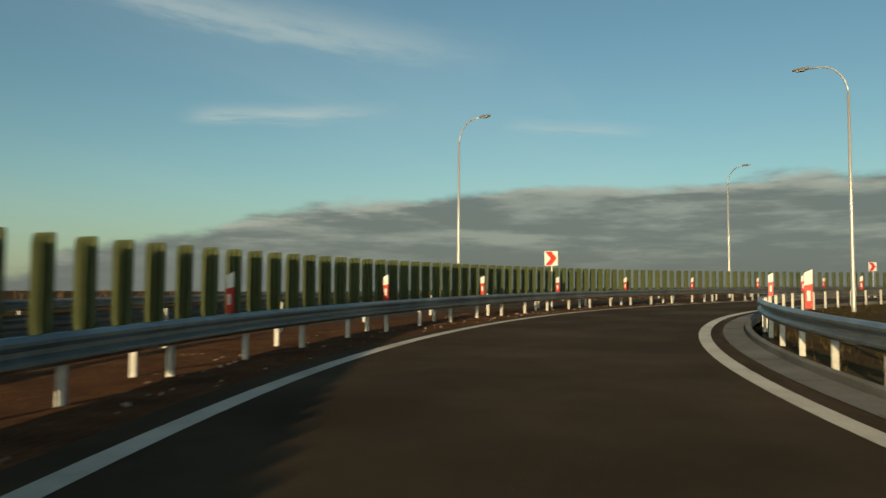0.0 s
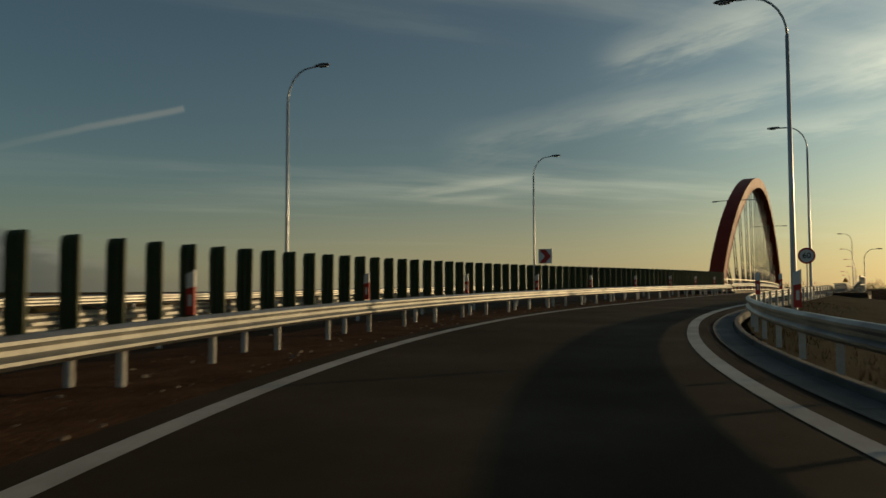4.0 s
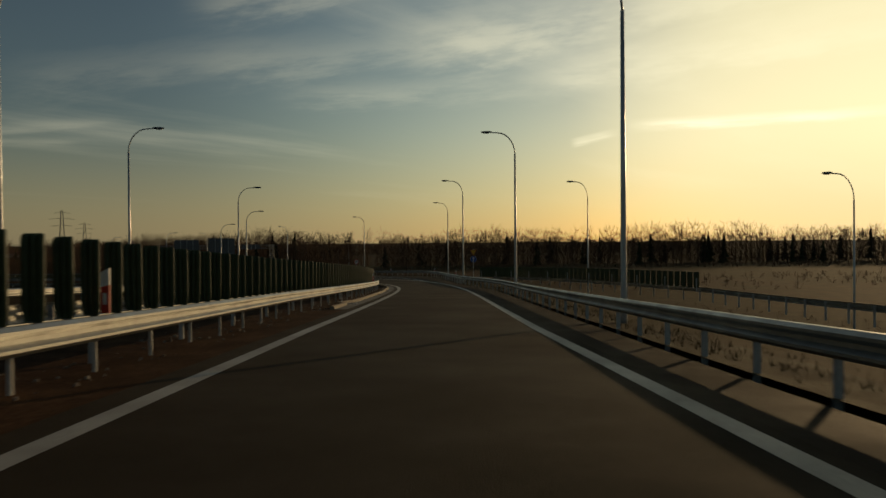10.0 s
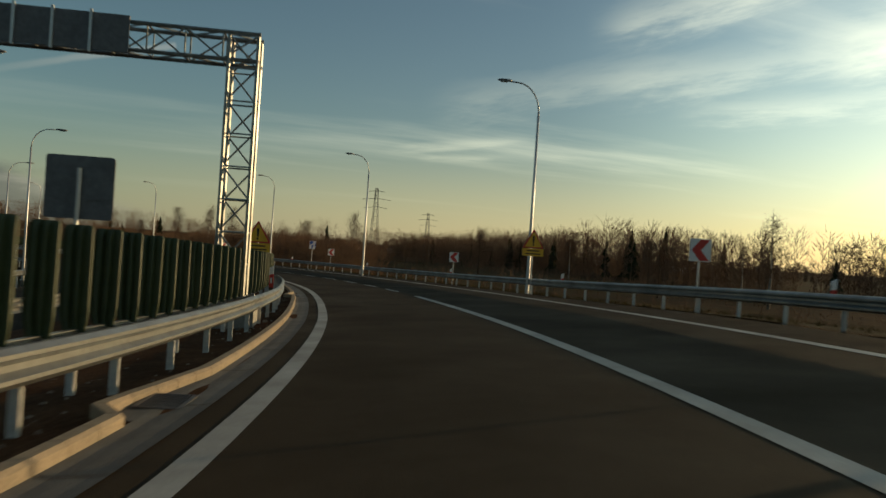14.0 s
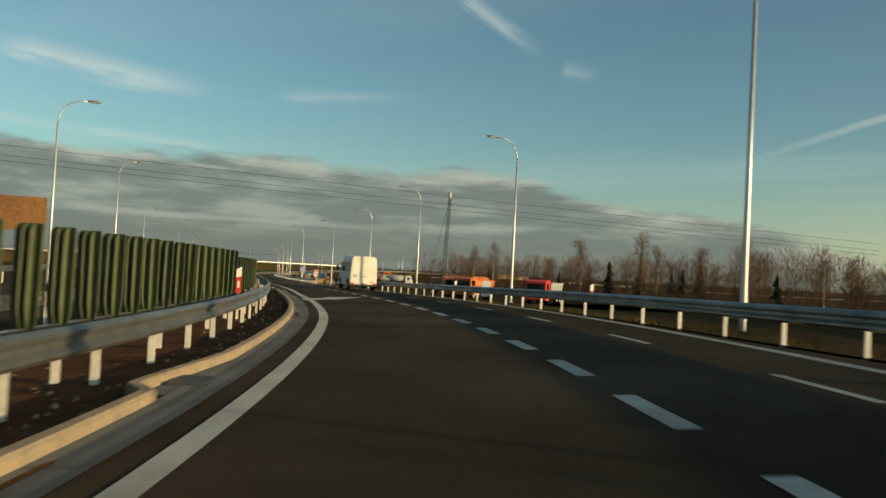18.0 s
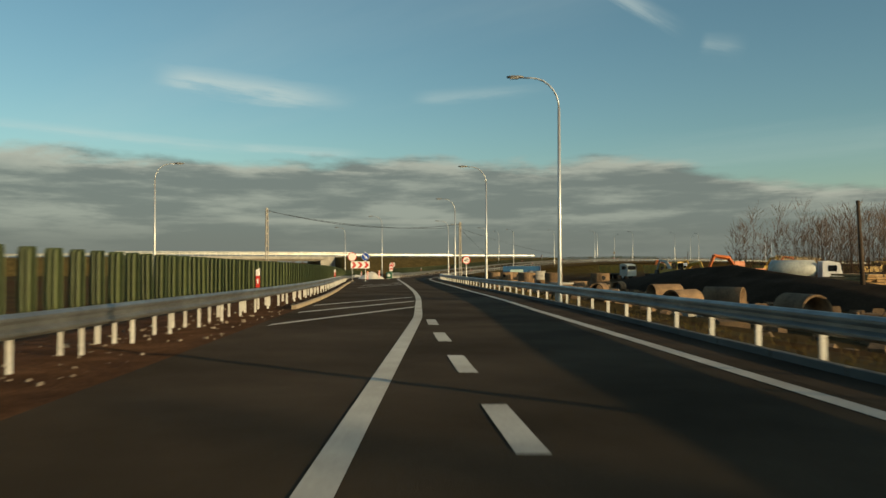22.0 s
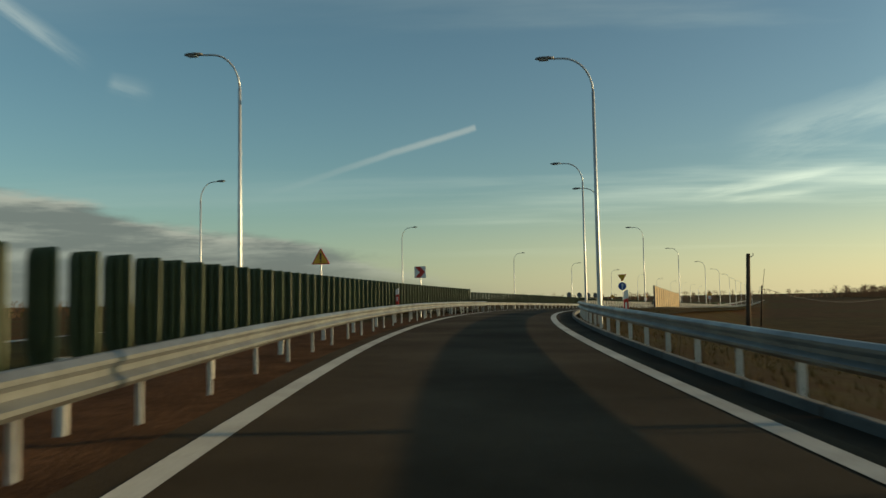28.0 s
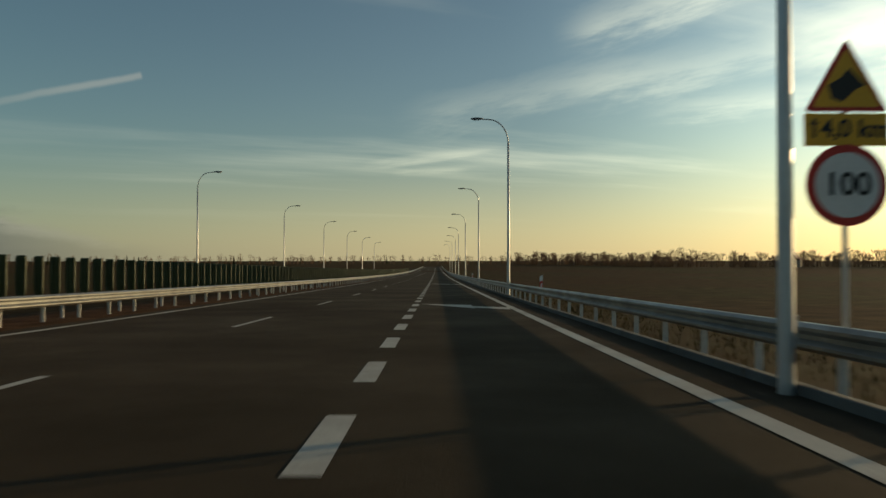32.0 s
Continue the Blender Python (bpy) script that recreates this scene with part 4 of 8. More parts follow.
# ---- street lamps ----
def lamp_kit():
    """Pole, curved arm and head of a tall road lamp; the arm reaches to -x."""
    pole = Geo().tube([(0, 0, -0.6), (0, 0, 0.4), (0, 0, 4.0), (0, 0, 9.0)], [0.095, 0.09, 0.075, 0.055], 10)
    arm = [(0, 0, 9.0)] + [(-1.1 * (1 - math.cos(a)), 0, 9.0 + 1.35 * math.sin(a)) for a in (math.pi / 2 * i / 7 for i in range(1, 8))] + [(-1.45, 0, 10.36)]
    curve = Geo().tube(arm, 0.036, 8)
    head = Geo()
    rows = []
    for x, w, t, d in ((-1.42, 0.05, 0.045, 0.045), (-1.50, 0.10, 0.06, 0.05), (-1.65, 0.14, 0.075, 0.06), (-1.90, 0.15, 0.07, 0.06), (-2.06, 0.11, 0.045, 0.05), (-2.12, 0.04, 0.02, 0.03)):
        rows.append([(x, math.cos(a) * w, 10.39 + (math.sin(a) * t if math.sin(a) > 0 else math.sin(a) * d)) for a in (2 * math.pi * k / 10 for k in range(10))])
    head.quad_strip(rows, True, True)
    glass = Geo().box(-1.8, 0, 10.325, 0.34, 0.2, 0.03)
    foot = Geo().box(0, 0, -0.02, 0.34, 0.34, 0.05)
    hatch = Geo().box(0.088, 0, 0.9, 0.012, 0.09, 0.35)
    return [("pole", pole.mesh("pole", POLE, True), ""), ("arm", curve.mesh("arm", POLE, True), ""), ("lamp_head", head.mesh("lamp_head", HEAD, True), "grey lamp housing"),
            ("lens", glass.mesh("lens", LENS), "clear lamp glass"), ("foot_plate", foot.mesh("foot_plate", POLE), ""), ("hatch", hatch.mesh("hatch", POLE), "")]


LAMP_KIT = lamp_kit()


def street_lamp(u, lat, side, h=-0.25, tall=0.985, label="tall galvanised road lamp with a curved arm"):
    """side: -1 where the arm reaches to the left."""
    m = turned(u, lat, h, 0 if side < 0 else 180) @ Matrix.Diagonal((1, 1, tall, 1))
    top = thing("street_lamp", label, "street lamp", "street lamps", "", m)
    for name, me, lab in LAMP_KIT:
        ob = part(name, me, None, top if name != "lens" else top.children[-1], lab)
    return top


LAMPS_RIGHT = [(0.38, 5.6), (1.186, 5.39), (1.901, 5.18), (2.617, 5.41), (3.397, 4.86), (4.1, 4.9), (4.85, 4.9), (5.62, 3.6), (8.815, 5.58), (9.805, 5.33), (10.726, 4.99), (11.587, 4.75), (12.455, 4.31), (13.365, 10.42), (14.231, 9.1), (15.099, 8.6), (15.943, 6.96), (16.75, 8.5), (17.717, 9.46), (18.547, 9.8), (19.243, 12.74), (19.901, 13.61), (20.52, 13.47), (21.12, 11.4), (21.615, 7.73), (22.09, 5.75), (22.74, 4.95), (23.355, 4.9), (23.95, 4.75), (24.894, 5.46), (25.62, 5.04), (26.22, 5.8), (26.8, 5.8), (27.493, 5.91), (28.172, 4.13), (28.701, 4.12), (29.278, 3.71), (29.579, 3.65), (30.412, 2.86), (31.265, 2.65), (32.188, 3.46), (33.016, 3.91), (33.863, 4.22), (34.7, 4.2), (35.55, 4.2), (36.4, 4.5), (37.3, 4.5), (38.2, 4.5)]
LAMPS_LEFT = [(0.4, -13.8), (1.138, -13.53), (1.859, -13.84), (2.603, -13.72), (3.351, -14.32), (4.071, -13.69), (4.85, -14.3), (5.72, -14.8), (9.799, -13.04), (10.752, -12.91), (11.523, -18.38), (12.43, -17.1), (13.211, -17.12), (14.05, -17), (15.088, -16.53), (15.874, -17.56), (16.853, -17.61), (17.64, -15), (18.514, -15), (19.281, -13.64), (19.933, -13.59), (21.213, -17.28), (22.12, -16.8), (23.37, -19.7), (29.276, -25.07), (30.136, -24.51), (31.197, -25.44), (31.945, -23.33), (32.737, -21.54), (33.553, -20.71), (34.352, -20.01), (35.1, -19.5), (35.9, -19.5), (36.7, -19.5), (37.6, -19.5), (11.185, -27.64)]
for u, lat in LAMPS_RIGHT:
    street_lamp(u, lat, -1, tall=0.9 if 21.9 < u < 24.95 else 0.985)
for u, lat in ((24.842, -4.92), (25.58, -18.0), (27.77, -21.0), (28.648, -8.77)):
    street_lamp(u, lat, -1)
for u, lat in LAMPS_LEFT:
    street_lamp(u, lat, 1, tall=0.9 if 21.9 < u < 24.95 else 0.985)


# lamps of the road below, beyond the guard rail
FAR_LAMPS = ((101.0, 191.0), (112.5, 217.5), (-6.0, 99.5), (26.0, 108.0), (90.0, 167.0))
SIDE_SCREEN = table([(11.7, 17.5), (12.2, 14.5), (12.7, 11.4), (13.0, 10.1)])
screen("row of dark green glare blades along the joining road", 11.7, 12.98, SIDE_SCREEN, 0.80, h=-0.1)
guard_rail("guard rail of the joining road, seen from behind", [(10.2, 12.9)], lambda u: SIDE_SCREEN(max(u, 11.7)) + 0.5, 1, 2.0, -0.75, far=True)


# ---- signs ----
def text_mesh(words, size, mat, name="lettering"):
    cu = bpy.data.curves.new(name, "FONT")
    cu.body, cu.size, cu.align_x, cu.align_y, cu.extrude, cu.offset = words, size, "CENTER", "CENTER", 0.003, size * 0.02
    ob = bpy.data.objects.new(name, cu)
    me = bpy.data.meshes.new_from_object(ob)
    bpy.data.objects.remove(ob)
    me.materials.clear()
    me.materials.append(mat)
    return me


FACE = Matrix.Rotation(radians(90), 4, "X")


def disc_outline(r, n=28, cx=0.0, cz=0.0):
    return [(cx + r * math.cos(2 * math.pi * i / n), cz + r * math.sin(2 * math.pi * i / n)) for i in range(n)]


def rounded(pts, r=0.05, n=4):
    """Rounds the corners of a polygon."""
    out, k = [], len(pts)
    for i in range(k):
        p, a, b = Vector(pts[i]), Vector(pts[i - 1]), Vector(pts[(i + 1) % k])
        u, v = (a - p).normalized(), (b - p).normalized()
        s, e = p + u * r, p + v * r
        for j in range(n + 1):
            t = j / n
            q = s * (1 - t) ** 2 + p * 2 * t * (1 - t) + e * t * t
            out.append((q.x, q.y))
    return out


def rect(w, h, cz=0.0, cx=0.0):
    return [(cx - w / 2, cz - h / 2), (cx + w / 2, cz - h / 2), (cx + w / 2, cz + h / 2), (cx - w / 2, cz + h / 2)]


def sign_post(label, u, lat, height, spin=0.0, category="road sign", h=-0.15, base=None, dx=0.0):
    top = thing("road_sign", label, category, "road signs", "", turned(u, lat, 0, spin))
    part("pole", Geo().tube([(dx, 0.045, h), (dx, 0.045, height)], 0.03, 8), POLE, top)
    if base:
        part("foot", Geo().box(dx, 0.045, 0.06, 0.75, 0.32, 0.12, None, 0.9), BLACK, top, "black rubber foot")
    return top


def panel(top, outline, mat, depth=0.0, name="panel", label=""):
    """A plate whose front lies depth metres before the sign's own front."""
    return part(name, Geo().slab(outline, -0.012 - depth, 0.012 if depth == 0 else -0.010 - depth + 0.003), mat, top, label)


def backing(top, outline):
    part("back_plate", Geo().slab(outline, 0.0125, 0.020), SIGN_BACK, top, "grey metal back")


def letters(top, words, size, cz, mat, depth, cx=0.0):
    part("lettering", text_mesh(words, size, mat), None, top, m=Matrix.Translation((cx, -0.014 - depth, cz)) @ FACE)


def limit_sign(u, lat, words, height=2.3, r=0.42, top=None, label="round speed limit sign with a red ring"):
    top = top or sign_post(label, u, lat, height)
    panel(top, disc_outline(r, 32, 0, height), RED, 0, "ring", "red ring")
    panel(top, disc_outline(r * 0.80, 32, 0, height), WHITE, 0.004, "face", "white face")
    backing(top, disc_outline(r * 0.98, 32, 0, height))
    letters(top, words, r * (0.98 if len(words) < 3 else 0.78), height, BLACK, 0.006)
    return top


def arrow_block(top, side, w, cz, cx=0.0, depth=0.004, mat=RED):
    """One thick chevron pointing to side (+1: right)."""
    s, a, b, c = side, w * 0.5, w * 0.02, w * 0.42
    pts = [(cx + s * -a * 0.86, cz + a * 0.94), (cx + s * b, cz + a * 0.94), (cx + s * c, cz), (cx + s * b, cz - a * 0.94), (cx + s * -a * 0.86, cz - a * 0.94), (cx + s * (c - a * 0.86 - b), cz)]
    panel(top, pts if s < 0 else list(reversed(pts)), mat, depth, "chevron", "red chevron")


def chevron_sign(u, lat, side, height=2.1, w=0.62, spin=0.0):
    top = sign_post("white square sign with a red chevron", u, lat, height - 0.1, spin)
    panel(top, rounded(rect(w, w, height), 0.04), WHITE, 0, "face")
    backing(top, rounded(rect(w, w, height), 0.04))
    arrow_block(top, side, w, height)


def triangle_sign(u, lat, label, height=2.4, w=0.95, down=False, plate=None, spin=0.0, mark="bar", top=None):
    top = top or sign_post(label, u, lat, height + 0.1, spin)
    s = -1 if down else 1
    tri = lambda k: rounded([(-w / 2 * k, height - s * w * 0.29 * k), (w / 2 * k, height - s * w * 0.29 * k), (0, height + s * w * 0.58 * k)][::s], 0.06 * k)
    panel(top, tri(1.0), RED, 0, "rim", "red rim")
    panel(top, tri(0.82), YELLOW, 0.004, "face", "yellow face")
    backing(top, tri(0.97))
    if mark == "bar":
        panel(top, [(-0.035, height - 0.05), (0.035, height - 0.05), (0.05, height + 0.27), (-0.05, height + 0.27)], BLACK, 0.006, "mark", "black mark")
        panel(top, disc_outline(0.045, 12, 0, height - 0.13), BLACK, 0.006, "mark", "black dot")
    elif mark == "shape":
        panel(top, [(-0.16, height - 0.12), (-0.05, height - 0.16), (0.10, height - 0.02), (0.2, height + 0.02), (0.12, height + 0.1), (0.02, height + 0.2), (-0.06, height + 0.1), (-0.2, height + 0.02)], BLACK, 0.006, "mark", "black shape")
    if plate:
        cz = height - w * 0.29 - 0.19 if not down else height - w * 0.6 - 0.2
        panel(top, rect(w, 0.34, cz), YELLOW, 0, "plate", "yellow plate")
        backing(top, rect(w, 0.34, cz))
        if plate == "bars":
            for dz, ww in ((0.07, 0.6), (-0.07, 0.72)):
                panel(top, rect(ww, 0.05, cz + dz), BLACK, 0.004, "line", "line of small print")
        else:
            letters(top, plate, 0.26, cz, BLACK, 0.004, 0.08)
            panel(top, [(-0.36, cz - 0.09), (-0.33, cz - 0.09), (-0.33, cz + 0.05), (-0.30, cz + 0.05), (-0.345, cz + 0.12), (-0.39, cz + 0.05), (-0.36, cz + 0.05)], BLACK, 0.004, "arrow", "small black arrow")
    return top


def merge_sign(u, lat, height=2.45, w=0.9):
    top = sign_post("blue square sign with white merging lanes", u, lat, height)
    panel(top, rounded(rect(w, w * 1.2, height), 0.05), WHITE, 0, "rim", "white rim")
    panel(top, rounded(rect(w * 0.94, w * 1.13, height), 0.05), BLUE, 0.003, "face", "blue face")
    backing(top, rounded(rect(w, w * 1.2, height), 0.05))
    x, z = 0.17, height
    panel(top, [(x - 0.05, z - 0.42), (x + 0.05, z - 0.42), (x + 0.05, z + 0.26), (x + 0.12, z + 0.26), (x, z + 0.44), (x - 0.12, z + 0.26), (x - 0.05, z + 0.26)], WHITE, 0.006, "arrow", "white arrow")
    panel(top, [(-0.28, z - 0.42), (-0.18, z - 0.42), (-0.18, z - 0.1), (x - 0.05, z + 0.12), (x - 0.05, z + 0.24), (-0.28, z - 0.04)], WHITE, 0.006, "branch", "white branch")
    for dz in (-0.34, -0.16):
        panel(top, rect(0.05, 0.1, z + dz, -0.03), WHITE, 0.006, "dash", "white dash")


def plain_back(u, lat, height, w, hgt, label="grey back of a square road sign"):
    top = sign_post(label, u, lat, height + hgt * 0.3, 180)
    panel(top, rounded(rect(w, hgt, height), 0.06), SIGN_BACK, 0, "plate")
    part("clamp", Geo().box(0, 0.0, height + 0.15, w * 0.8, 0.05, 0.05), SIGN_BACK, top)
    part("clamp", Geo().box(0, 0.0, height - 0.15, w * 0.8, 0.05, 0.05), SIGN_BACK, top)


for u in (1.0, 1.98, 3.0, 4.0, 5.02):
    chevron_sign(u, -5.05, 1)
for u, lat in ((14.66, 9.3), (15.55, 9.4), (16.35, 9.3), (17.15, 9.2), (18.05, 7.8)):
    chevron_sign(u, lat, -1, 1.75, 0.66)
chevron_sign(27.77, -4.8, 1, 2.1)
chevron_sign(28.98, -4.6, 1, 2.3)
chevron_sign(24.88, -3.4, 1, 2.1, 0.66)
limit_sign(5.47, 3.8, "60")
limit_sign(14.3, 8.7, "60")
limit_sign(23.66, 4.7, "60", 2.2, 0.38)
for u, lat in ((32.19, 4.15), (32.42, -10.9)):
    s = triangle_sign(u, lat, "yellow warning triangle above a plate and a round speed limit sign", 3.19, 0.88, False, "4,0 km", 0, "shape")
    limit_sign(u, lat, "100", 2.16, 0.43, s)
triangle_sign(8.62, 4.5, "warning triangle with a yellow face", 2.35, 0.85)
triangle_sign(9.62, -7.0, "warning triangle, dark against the sky", 1.75, 0.85)
triangle_sign(14.97, -3.9, "yellow roadworks triangle above a yellow plate", 2.45, 1.0, False, "bars")
triangle_sign(15.05, 8.2, "yellow roadworks triangle above a yellow plate, beside a lamp", 2.4, 1.0, False, "bars")
triangle_sign(28.85, -8.3, "warning triangle behind the screen", 2.8, 0.9)
triangle_sign(31.65, -12.1, "warning triangle, dark against the sky", 2.3, 0.8)
merge_sign(21.45, -3.6, 2.45, 0.9)
merge_sign(21.42, 7.6, 2.35)
merge_sign(16.45, -5.4, 2.4, 0.7)
merge_sign(16.5, 9.5, 2.4, 0.7)
plain_back(14.36, -4.75, 2.45, 0.95, 0.9)
plain_back(16.98, -4.9, 2.5, 0.85, 0.8)
for u, lat in ((31.33, -12.2), (31.28, -13.0), (31.2, -13.7), (31.12, -14.6)):
    s = sign_post("round sign seen from behind, dark", u, lat, 2.3)
    panel(s, disc_outline(0.42, 28, 0, 2.3), SIGN_BACK, 0, "plate")


def give_way(u, lat, height, spin=0.0):
    top = sign_post("yellow give way triangle above a round blue sign", u, lat, height + 0.3, spin)
    triangle_sign(u, lat, "", height, 0.85, True, None, spin, None, top)
    cz = height - 0.49 - 0.42
    panel(top, disc_outline(0.40, 32, 0, cz), WHITE, 0, "rim", "white rim")
    panel(top, disc_outline(0.38, 32, 0, cz), BLUE, 0.003, "disc", "blue disc")
    backing(top, disc_outline(0.39, 32, 0, cz))
    panel(top, [(-0.05, cz - 0.3), (0.05, cz - 0.3), (0.05, cz + 0.06), (0.17, cz + 0.06), (0, cz + 0.3), (-0.17, cz + 0.06), (-0.05, cz + 0.06)], WHITE, 0.006, "arrow", "white arrow")


give_way(29.95, 3.4, 3.1)
give_way(13.0, 9.7, 3.0)


def no_turn_sign(u, lat, height):
    top = sign_post("round sign with a crossed black arrow above a yellow plate", u, lat, height)
    panel(top, disc_outline(0.44, 32, 0, height), RED, 0, "ring", "red ring")
    panel(top, disc_outline(0.36, 32, 0, height), WHITE, 0.003, "face", "white face")
    backing(top, disc_outline(0.43, 32, 0, height))
    z = height
    panel(top, [(-0.17, z - 0.2), (-0.09, z - 0.2), (-0.09, z), (0.06, z), (0.06, z - 0.07), (0.24, z + 0.05), (0.06, z + 0.17), (0.06, z + 0.09), (-0.17, z + 0.09)], BLACK, 0.005, "arrow", "black arrow")
    panel(top, [(-0.27, z + 0.2), (-0.22, z + 0.25), (0.27, z - 0.2), (0.22, z - 0.25)], RED, 0.008, "stroke", "red stroke")
    panel(top, rect(0.9, 0.34, z - 0.64), YELLOW, 0, "plate", "yellow plate")
    for dz in (0.07, -0.07):
        panel(top, rect(0.66, 0.05, z - 0.64 + dz), BLACK, 0.004, "line", "line of small print")


no_turn_sign(18.2, 8.15, 2.75)


def board_arrows(u, lat, w, h, cz, n, up, label, spin=0.0, feet=True):
    """A white board with a row of red chevrons."""
    top = sign_post(label, u, lat, cz, spin, "road barrier", -0.1)
    panel(top, rect(w, h, cz), WHITE, 0, "face", "white face")
    backing(top, rect(w, h, cz))
    for i in range(n):
        if up:
            z = cz - h / 2 + h * (i + 0.1) / n
            t = h / n * 0.52
            k = w / 2 * 0.98
            top_z = min(z + w * 0.42, cz + h / 2 - t)
            panel(top, [(-k, z), (0, top_z), (k, z), (k, z + t), (0, top_z + t), (-k, z + t)][::-1], RED, 0.004, "chevron", "red chevron")
        else:
            arrow_block(top, 1, min(h, w / n) * 0.98, cz, -w / 2 + w * (i + 0.5) / n)
    return top


board_arrows(24.7, -3.0, 0.52, 1.0, 1.6, 2, True, "tall white board with red chevrons on a post")
board_arrows(20.95, 8.4, 0.6, 0.95, 1.55, 2, True, "white board with red chevrons at the junction")
s = sign_post("round prohibition sign with a white face and red rim", 23.92, -6.4, 3.3, 0, "road sign", 0, True)
panel(s, disc_outline(0.47, 32, 0, 2.75), RED, 0, "rim", "red rim")
panel(s, disc_outline(0.40, 32, 0, 2.75), WHITE, 0.003, "face", "white face")
backing(s, disc_outline(0.46, 32, 0, 2.75))
panel(s, rect(2.0, 0.74, 1.88, 0.85), WHITE, 0.0, "board", "white board with red chevrons")
for i in range(3):
    arrow_block(s, 1, 0.66, 1.88, 0.85 - 1.0 + 0.34 + i * 0.66)
s = sign_post("round blue sign with a white arrow pointing down", 23.93, -5.0, 3.3, 0, "road sign", 0, True)
panel(s, disc_outline(0.42, 32, 0, 2.75), WHITE, 0, "rim", "white rim")
panel(s, disc_outline(0.40, 32, 0, 2.75), BLUE, 0.003, "disc", "blue disc")
backing(s, disc_outline(0.41, 32, 0, 2.75))
turn = lambda p: [((x * 0.707 + z * 0.707), 2.75 + (-x * 0.707 + z * 0.707)) for x, z in p]
panel(s, turn([(-0.3, -0.05), (0.05, -0.05), (0.05, -0.16), (0.32, 0), (0.05, 0.16), (0.05, 0.05), (-0.3, 0.05)]), WHITE, 0.006, "arrow", "white arrow")


# ---- delineators ----
def delineator_kit():
    body = Geo()
    body.quad_strip([[(-0.06, -0.02, z0), (0.06, -0.02, z0 + dz), (0.06, 0.02, z0 + dz), (-0.06, 0.02, z0)] for z0, dz in ((0.0, 0.0), (0.12, 0), (0.36, 0.03))], True, True)
    head = Geo().quad_strip([[(-0.061, -0.021, z0), (0.061, -0.021, z0 + dz), (0.061, 0.021, z0 + dz), (-0.061, 0.021, z0)] for z0, dz in ((0.36, 0.03), (0.56, 0.06))], True, True)
    eye = Geo().box(0, -0.024, 0.2, 0.05, 0.008, 0.16)
    return [("body", body.mesh("body", RED), "red body"), ("cap", head.mesh("cap", WHITE), "white cap"), ("reflector", eye.mesh("reflector", WHITE), "")]


DELINEATOR_KIT = delineator_kit()


def delineator(u, lat, h=0.62, label="red and white reflector post on the guard rail"):
    top = thing("delineator", label, "reflector post", "delineators", "", turned(u, lat, h))
    for name, me, lab in DELINEATOR_KIT:
        part(name, me, None, top, lab)


for u in metres(-0.9, 6.1, 6.5):
    delineator(u, RAIL_L(u) - 0.12, 0.7)
for u in metres(-0.8, 5.2, 9.6):
    delineator(u, RAIL_R(u) + 0.14, 0.7)
for u in (10.36, 11.9, 13.45, 14.7, 16.2, 17.56, 18.55, 19.75):
    delineator(u, RAIL_L(u) - 0.12, 0.7)
for u in metres(12.9, 19.3, 17.0):
    delineator(u, RAIL_R(u) + 1.0, 0.35, "red and white reflector post beyond the guard rail")
for u in (22.6, 23.5, 25.6, 26.2, 27.4, 27.98, 28.7):
    delineator(u, (RAIL_C(u) if u > 24.5 else RAIL_L(u)) - 0.12, 0.7)
for u in (25.9, 27.2, 28.5, 30.0, 32.75, 34.2):
    delineator(u, RAIL_R(u) + 0.2, 0.55)


# ---- arch bridge ----
A0, A1, A_TOP = 6.301, 8.25, 12.26


def arch_lat(u):
    return -5.375 + 1.066 * (u - A0) / (A1 - A0)


def arch_point(t, off=0.0, side=0.0):
    """t from 0 to 1 along the arch; off: metres outwards from its middle line."""
    u = A0 + (A1 - A0) * t
    run = (A1 - A0) * 28.0
    z = -0.6 + (A_TOP + 0.6) * (4 * t * (1 - t)) ** 0.729 if 0 < t < 1 else -0.6
    return u, z


